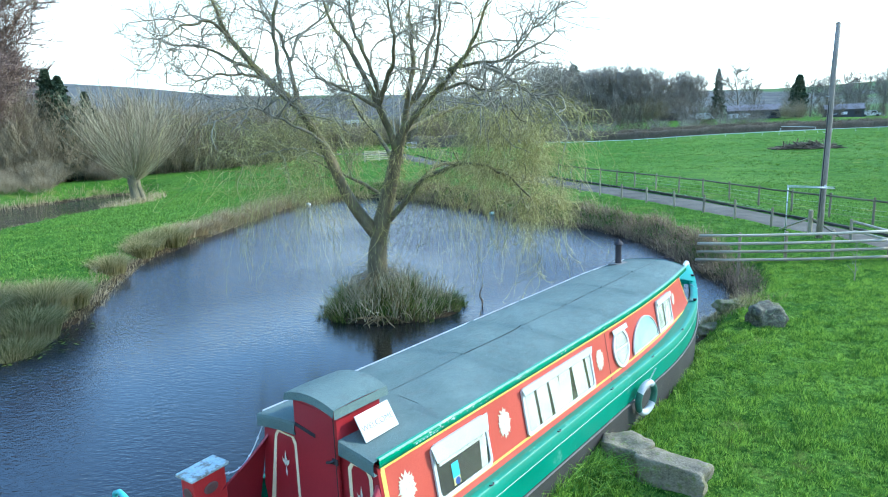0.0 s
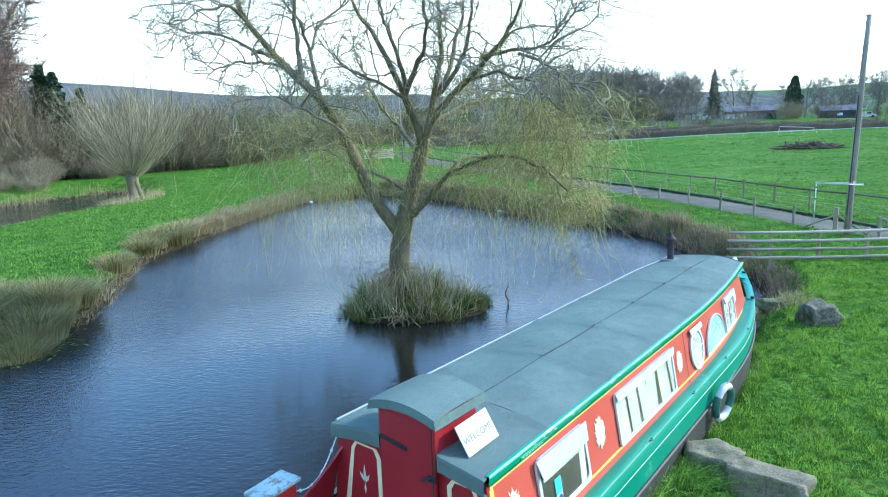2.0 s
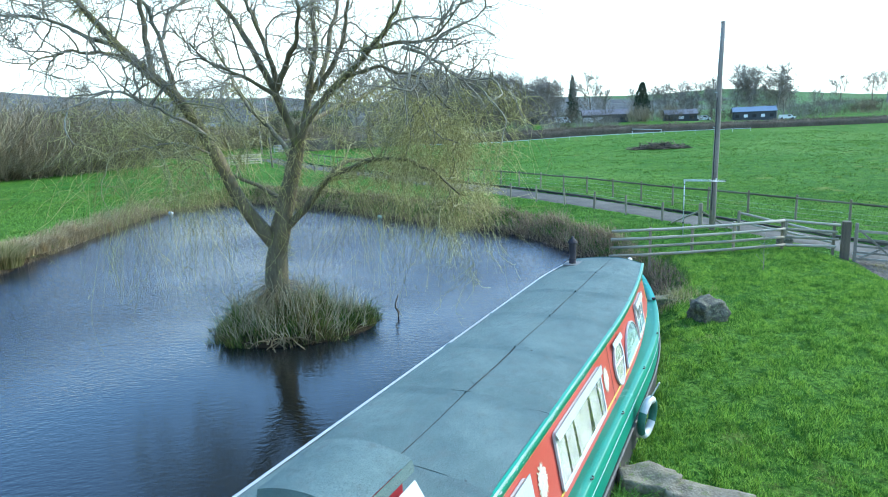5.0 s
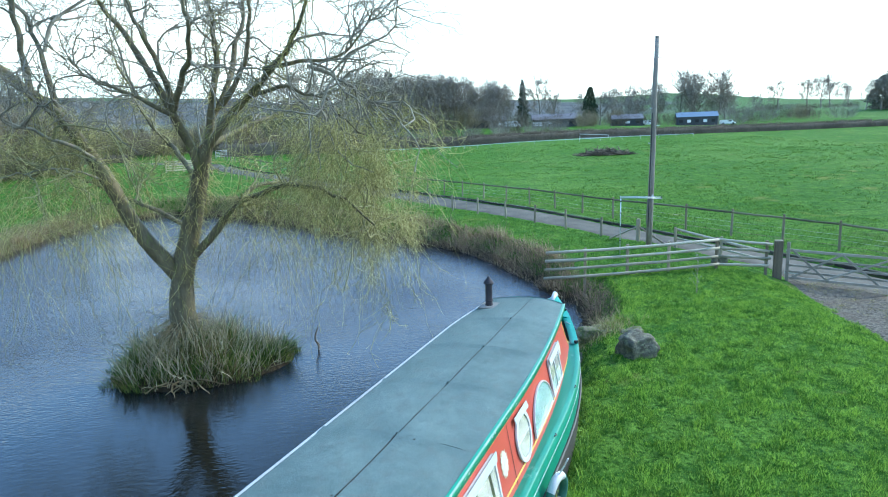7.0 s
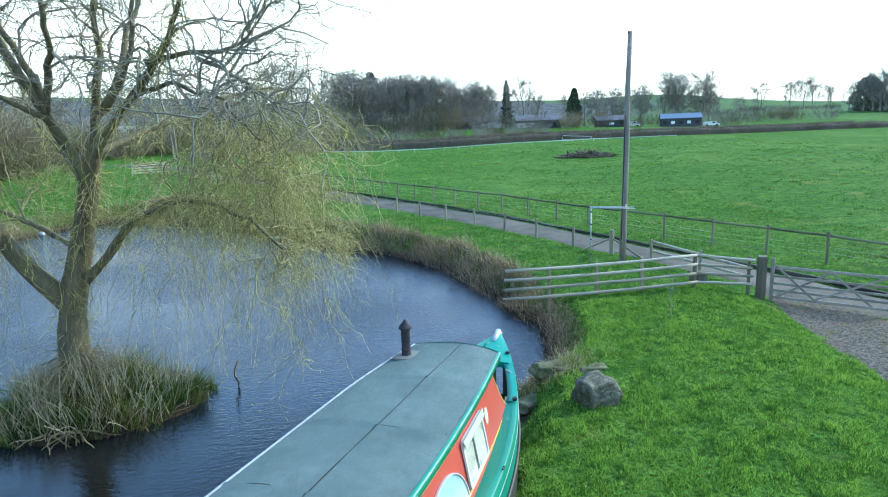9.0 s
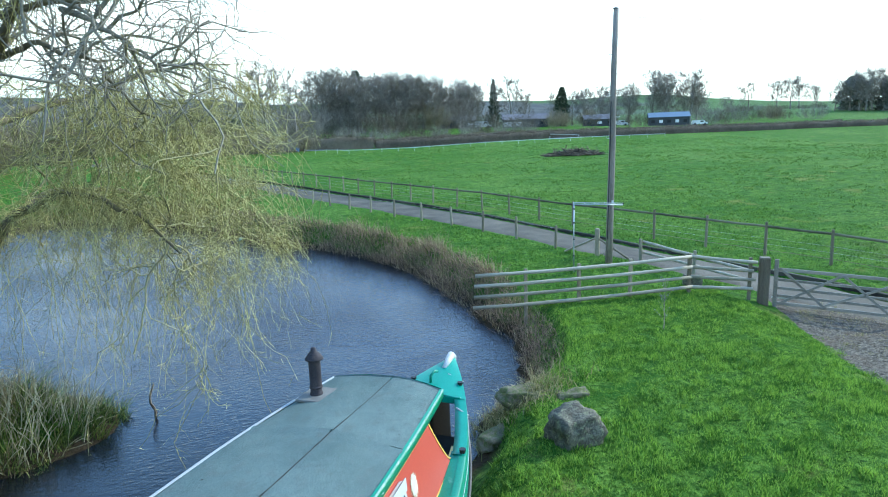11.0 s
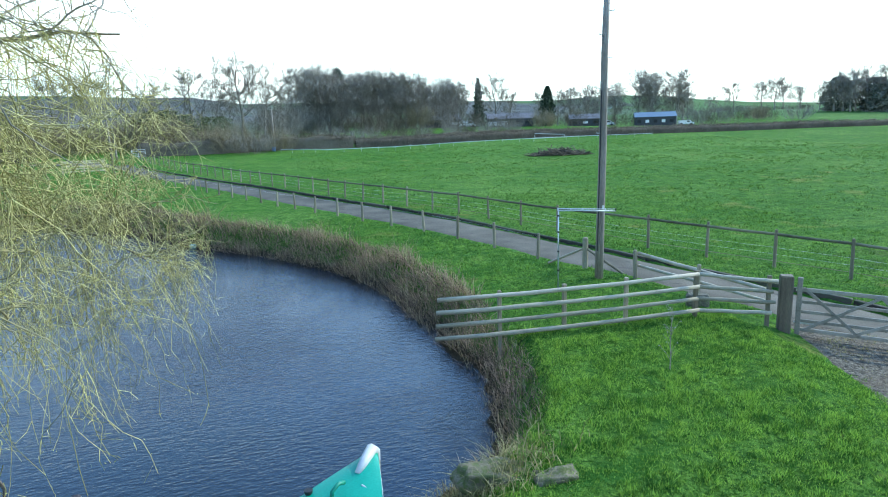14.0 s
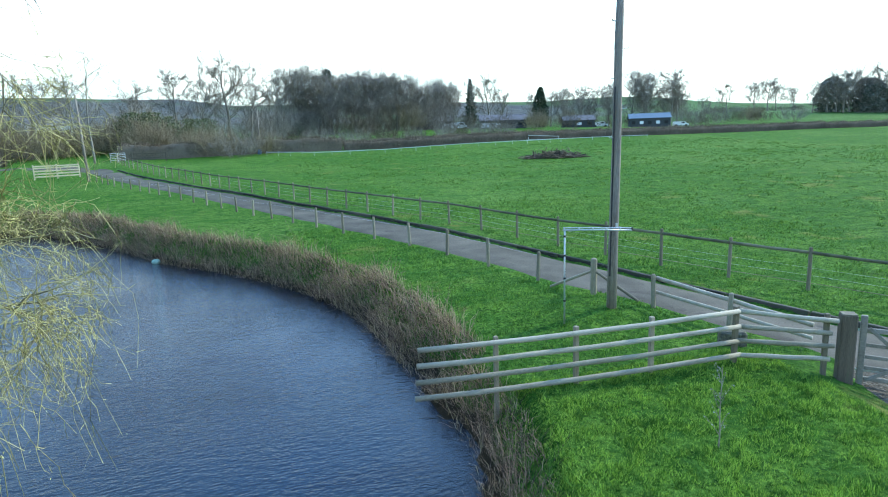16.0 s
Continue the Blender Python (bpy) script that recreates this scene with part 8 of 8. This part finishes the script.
# ---- stones, sapling ----
def stone(name, label, x, y, size, seed, rz, material, sink=0.1, cuts=3, rough=0.10, rounded_by=0.42, taper=0.0):
    bm = bmesh.new()
    bmesh.ops.create_cube(bm, size=1.0)
    bmesh.ops.subdivide_edges(bm, edges=bm.edges, cuts=cuts * 3, use_grid_fill=True)
    rg = random.Random(seed)
    o = Vector((rg.uniform(0, 50), rg.uniform(0, 50), rg.uniform(0, 50)))
    for v in bm.verts:
        p = v.co.copy()
        r = p.normalized() * 0.62
        p = p.lerp(r, rounded_by)
        p.y *= 1 - taper * (p.x + 0.5)
        p.z *= 1 - 0.25 * taper * (p.x + 0.5)
        n1 = noise.noise(p * 2.1 + o) * rough * 1.5 + noise.noise(p * 6.0 + o) * rough * 0.45 + noise.noise(p * 14.0 + o) * rough * 0.22 + (0.5 - abs(noise.noise(p * 3.3 - o))) * rough * 0.5
        p += p.normalized() * n1
        v.co = Vector((p.x * size[0], p.y * size[1], (p.z + 0.5) * size[2]))
    me = bpy.data.meshes.new(name)
    bm.to_mesh(me)
    bm.free()
    me.materials.append(material)
    me.polygons.foreach_set("use_smooth", [True] * len(me.polygons))
    ob = new(name, me)
    ob.matrix_basis = pose(x, y, ground_z(x, y) - sink, 0, 0, rz)
    return tagged(ob, label, "stone")


stone("boulder", "rough grey boulder sitting on the lawn near the bow", 7.42, 15.95, (0.68, 0.60, 0.60), 3, 8, ROCK, 0.08, rough=0.17, rounded_by=0.24)
stone("stone_slab", "long weathered stone block lying beside the hull", 2.48, 8.46, (0.98, 0.50, 0.52), 5, -38, STONE, 0.10, rough=0.095, rounded_by=0.10, taper=0.35)
stone("stone_slab", "mossy rough stone block against the hull", 1.93, 8.98, (0.72, 0.50, 0.55), 6, -30, STONE, 0.10, rough=0.13, rounded_by=0.15)
stone("bank_stone", "flat mossy stone at the pond's edge", 7.62, 18.15, (0.95, 0.5, 0.40), 8, -22, MOSSROCK, 0.26, rough=0.16, rounded_by=0.25)
stone("bank_stone", "low lichened stone sunk in the grass", 8.35, 17.66, (0.62, 0.34, 0.26), 9, -10, MOSSROCK, 0.20, rough=0.14, rounded_by=0.3)
stone("bank_stone", "low mossy stones by the water under the bow", 6.75, 17.75, (0.75, 0.42, 0.30), 10, 30, MOSSROCK, 0.16, rough=0.14, rounded_by=0.3)
# dry weeds that grow over the bank's stones
rng = np.random.RandomState(97)
n = 1500
x, y = rng.normal(7.35, 0.62, n), rng.normal(18.35, 0.42, n)
v, f = blades(np.stack([x, y, land(x, y) - 0.03], 1), rng.uniform(0.12, 0.38, n), rng.uniform(0.005, 0.010, n), rng.normal(0, 0.5, (n, 3)) * np.array([1, 1, 0]), rng, 0.5)
tagged(new("bank_weeds", raw("bank_weeds", v, f, RUSH)), "olive weeds growing over the bank's stones", "weeds", kind="stuff")

sap = thing("sapling", "young leafless sapling with pale buds on the lawn", "sapling", pose(12.5, 20.4, ground_z(12.5, 20.4)))
rng = np.random.RandomState(91)
t = shoots(np.zeros((1, 3)), np.array([[0.05, 0, 1.0]]), np.array([1.35]), 9, 0.05, np.array([-0.05]), rng)
s, d, u = buds(t, 16, 0.15, 1.0, rng, 0.7, 0.6, 0.5)
b = shoots(s, d, rng.uniform(0.12, 0.40, len(s)), 5, 0.15, np.full(len(s), -0.03), rng)
part("stem", raw("stem", *tubes(t, tapered(1, 9, 0.014, 0.005), 6), BRANCH, True), None, sap)
part("twig_crown", raw("twig_crown", *tubes(b, tapered(len(b), 5, 0.006, 0.003), 4), BRANCH), None, sap)
part("bud_crown", raw("bud_crown", *leaves(np.concatenate([b[:, -1], b[:, 3], b[:, 2]]) + rng.normal(0, 0.015, (len(b) * 3, 3)), 0.022, rng), CURTAIN), None, sap, "pale opening buds")
# bare scrub shrub at the fence's pond end and by the stones
for x, y, s_, sd in ((10.0, 24.4, 0.22, 1), (9.8, 22.6, 0.20, 2), (9.3, 21.2, 0.24, 3), (8.9, 20.2, 0.22, 4), (9.9, 23.4, 0.17, 5), (9.6, 21.9, 0.18, 6)):
    ob = new("bare_shrub", bush(160 + sd, 2.6, 6.0, 46, SCRUB, 6))
    ob.matrix_basis = pose(x, y, ground_z(x, y), 0, 0, 50 * sd) @ Matrix.Diagonal((s_, s_, s_, 1))
    tagged(ob, "leafless grey-brown shrub on the pond bank", "shrub", "bare shrubs by the pond")

# ---- on the water ----
buoy = thing("buoy", "faded green plastic float on the water", "float", pose(1.6, 47.2, 0))
part("ball", Shape().lathe([(0.02, -0.10), (0.16, -0.04), (0.22, 0.06), (0.18, 0.17), (0.05, 0.22)], 14), BUOYGREEN, buoy, smooth=True)
float2 = thing("white_float", "white plastic drum lying at the pond's edge", "float", pose(-15.2, 57.6, 0.08, 0, 12, 20))
part("drum", Shape().lathe([(0.03, -0.20), (0.14, -0.17), (0.16, 0.0), (0.14, 0.17), (0.03, 0.20)], 14, pose(0, 0, 0.05, 90, 0, 30)), WHITEPAINT, float2, smooth=True)

# ---- out in the field ----
heap = thing("brushwood_heap", "low dark heap of cut branches in the field", "wood pile", pose(47.2, 88.0, ground_z(47.2, 88.0), 0, 0, -25))
rng = np.random.RandomState(95)
n = 300
a, r = rng.uniform(0, 6.28, n), np.sqrt(rng.rand(n))
c = np.stack([3.9 * r * np.cos(a), 1.6 * r * np.sin(a), (1 - r) * 0.85 + 0.10], 1)
d = rng.normal(0, 1, (n, 3)) * np.array([1.0, 0.5, 0.16])
d /= np.linalg.norm(d, axis=1, keepdims=True)
L = rng.uniform(0.5, 1.5, n)[:, None]
pth = np.stack([c - d * L, c + rng.normal(0, 0.05, (n, 3)), c + d * L], 1)
pth[..., 2] = np.maximum(pth[..., 2], 0.03)
tagged(part("brush", raw("brush", *tubes(pth, tapered(n, 3, rng.uniform(0.03, 0.09, n), 0.02), 5), DARKTWIG), None, heap), kind="stuff")

goal = thing("goal_frame", "small white goal frame beyond the brushwood heap", "goal", pose(63.6, 121.8, ground_z(63.6, 121.8), 0, 0, -22))
part("crossbar", Shape().tube([(-2.9, 0, 0.95), (2.9, 0, 0.60)], 0.06, 6), WHITEPAINT, goal)
for x in (-2.9, 2.9):
    part("upright", Shape().tube([(x, 0, 0), (x, 0, 0.60)], 0.07, 6), WHITEPAINT, goal)
part("net_bar", Shape().tube([(-2.9, 0.8, 0.1), (2.9, 0.8, 0.1)], 0.05, 6), WHITEPAINT, goal)

tape = thing("fence_tape", "white electric-fence tape on thin stakes across the field", "fence")
tx = np.array([11.5, 18.7, 31, 42.3, 55.5, 66, 84])
ty = np.array([117, 112.2, 113.5, 115, 114, 116, 117])
prev = None
for d in np.linspace(0, 1, 26):
    x, y = float(np.interp(d, np.linspace(0, 1, 7), tx)), float(np.interp(d, np.linspace(0, 1, 7), ty))
    g = ground_z(x, y)
    part("stake", Shape().tube([(x, y, g - 0.1), (x, y, g + 0.75)], 0.018, 5), TAPE, tape)
    if prev:
        part("tape", Shape().box(((x + prev[0]) / 2, (y + prev[1]) / 2, (g + prev[2]) / 2 + 0.55), (math.hypot(x - prev[0], y - prev[1]), 0.012, 0.07), 0.003, (0, -math.degrees(math.atan2(g - prev[2], math.hypot(x - prev[0], y - prev[1]))), math.degrees(math.atan2(y - prev[1], x - prev[0])))), TAPE, tape)
    prev = (x, y, g)
blue = thing("blue_drum", "small blue plastic drum at the foot of the hedge", "drum", pose(10.6, 120.6, ground_z(10.6, 120.6)))
part("drum", Shape().lathe([(0.28, 0), (0.30, 0.3), (0.30, 0.6), (0.26, 0.75)], 12), BLUEBIT, blue, smooth=True)


def building(name, label, x, y, rz, w, d, h, rise, wall_m, roof_m, openings, doors=()):
    b = thing(name, label, "building", pose(x, y, ground_z(x, y) - 0.2, 0, 0, rz))
    sh = Shape().slab([(-d / 2, 0), (d / 2, 0), (d / 2, h), (0, h + rise), (-d / 2, h)], w, Matrix(((0, 0, 1, -w / 2), (1, 0, 0, 0), (0, 1, 0, 0), (0, 0, 0, 1))))
    part("wall", sh, wall_m, b)
    for sg in (-1, 1):
        ln = math.hypot(d / 2, rise) + 0.35
        an = math.degrees(math.atan2(rise, d / 2))
        part("roof", Shape().box((0, sg * (d / 4 + 0.1), h + rise / 2 + 0.06), (w + 0.6, ln, 0.10), 0.02, (-sg * an, 0, 0)), roof_m, b)
    for k in range(openings):
        ox = -w / 2 + w * (k + 0.5) / openings
        part("window", Shape().box((ox, -d / 2 - 0.02, h * 0.55), (w / openings * 0.45, 0.08, h * 0.32), 0.02), CARWHITE if k in doors else DARKIN, b)
    return b


building("barn", "long dark barn with a blue-grey sheet roof", 120.5, 165, -32, 11.0, 7, 2.6, 1.3, BARNWALL, BARNROOF, 5, (1, 3))
building("farm_building", "low dark farm building with a slate roof", 81.5, 180, -20, 13, 7, 2.3, 1.5, BARNWALL, SLATE, 4, (0, 1))
building("farm_building", "low dark shed behind the hedge", 104, 176, -25, 9, 6, 2.2, 1.3, BARNWALL, SLATE, 3, (1,))
building("farm_building", "low shed half hidden by trees", 62, 184, -15, 10, 6, 2.2, 1.4, BARNWALL, SLATE, 3, (2,))
building("house", "pale rendered house on the far hillside", -84, 391, 20, 14, 8, 5.5, 3.2, HOUSEWALL, SLATE, 4)
building("house", "pale cottage among trees beyond the bend", -45, 240, 10, 11, 7, 4.6, 2.8, HOUSEWALL, SLATE, 3)


def vehicle(x, y, rz, l, w, h, label):
    c = thing("parked_van", label, "vehicle", pose(x, y, ground_z(x, y), 0, 0, rz))
    part("body", Shape().slab([(-l / 2, 0.3), (l / 2, 0.3), (l / 2, h * 0.55), (l * 0.36, h * 0.62), (l * 0.25, h), (-l * 0.46, h), (-l / 2, h * 0.7)], w, Matrix(((1, 0, 0, 0), (0, 0, 1, -w / 2), (0, 1, 0, 0), (0, 0, 0, 1)))), CARWHITE, c)
    part("windscreen", Shape().box((l * 0.32, 0, h * 0.8), (0.06, w * 0.86, h * 0.30), 0.01, (0, 25, 0)), DARKIN, c)
    part("side_window", Shape().box((l * 0.12, -w / 2 - 0.005, h * 0.78), (l * 0.2, 0.02, h * 0.24), 0.01), DARKIN, c)
    for sx in (-0.32, 0.32):
        for sy in (-1, 1):
            part("wheel", Shape().lathe([(0.18, -0.1), (0.33, -0.08), (0.33, 0.08), (0.18, 0.1)], 14, pose(sx * l, sy * (w / 2 - 0.08), 0.33, 90, 0, 0)), BLACKIRON, c)


vehicle(67, 177, -10, 4.6, 1.9, 1.9, "white van parked by the farm buildings")
vehicle(75, 175, 8, 4.2, 1.8, 1.5, "white car parked beside the farm shed")
vehicle(109, 172, -30, 4.4, 1.8, 1.6, "white van parked behind the hedge")
vehicle(127.5, 160, -30, 4.2, 1.8, 1.4, "white car parked beside the barn")
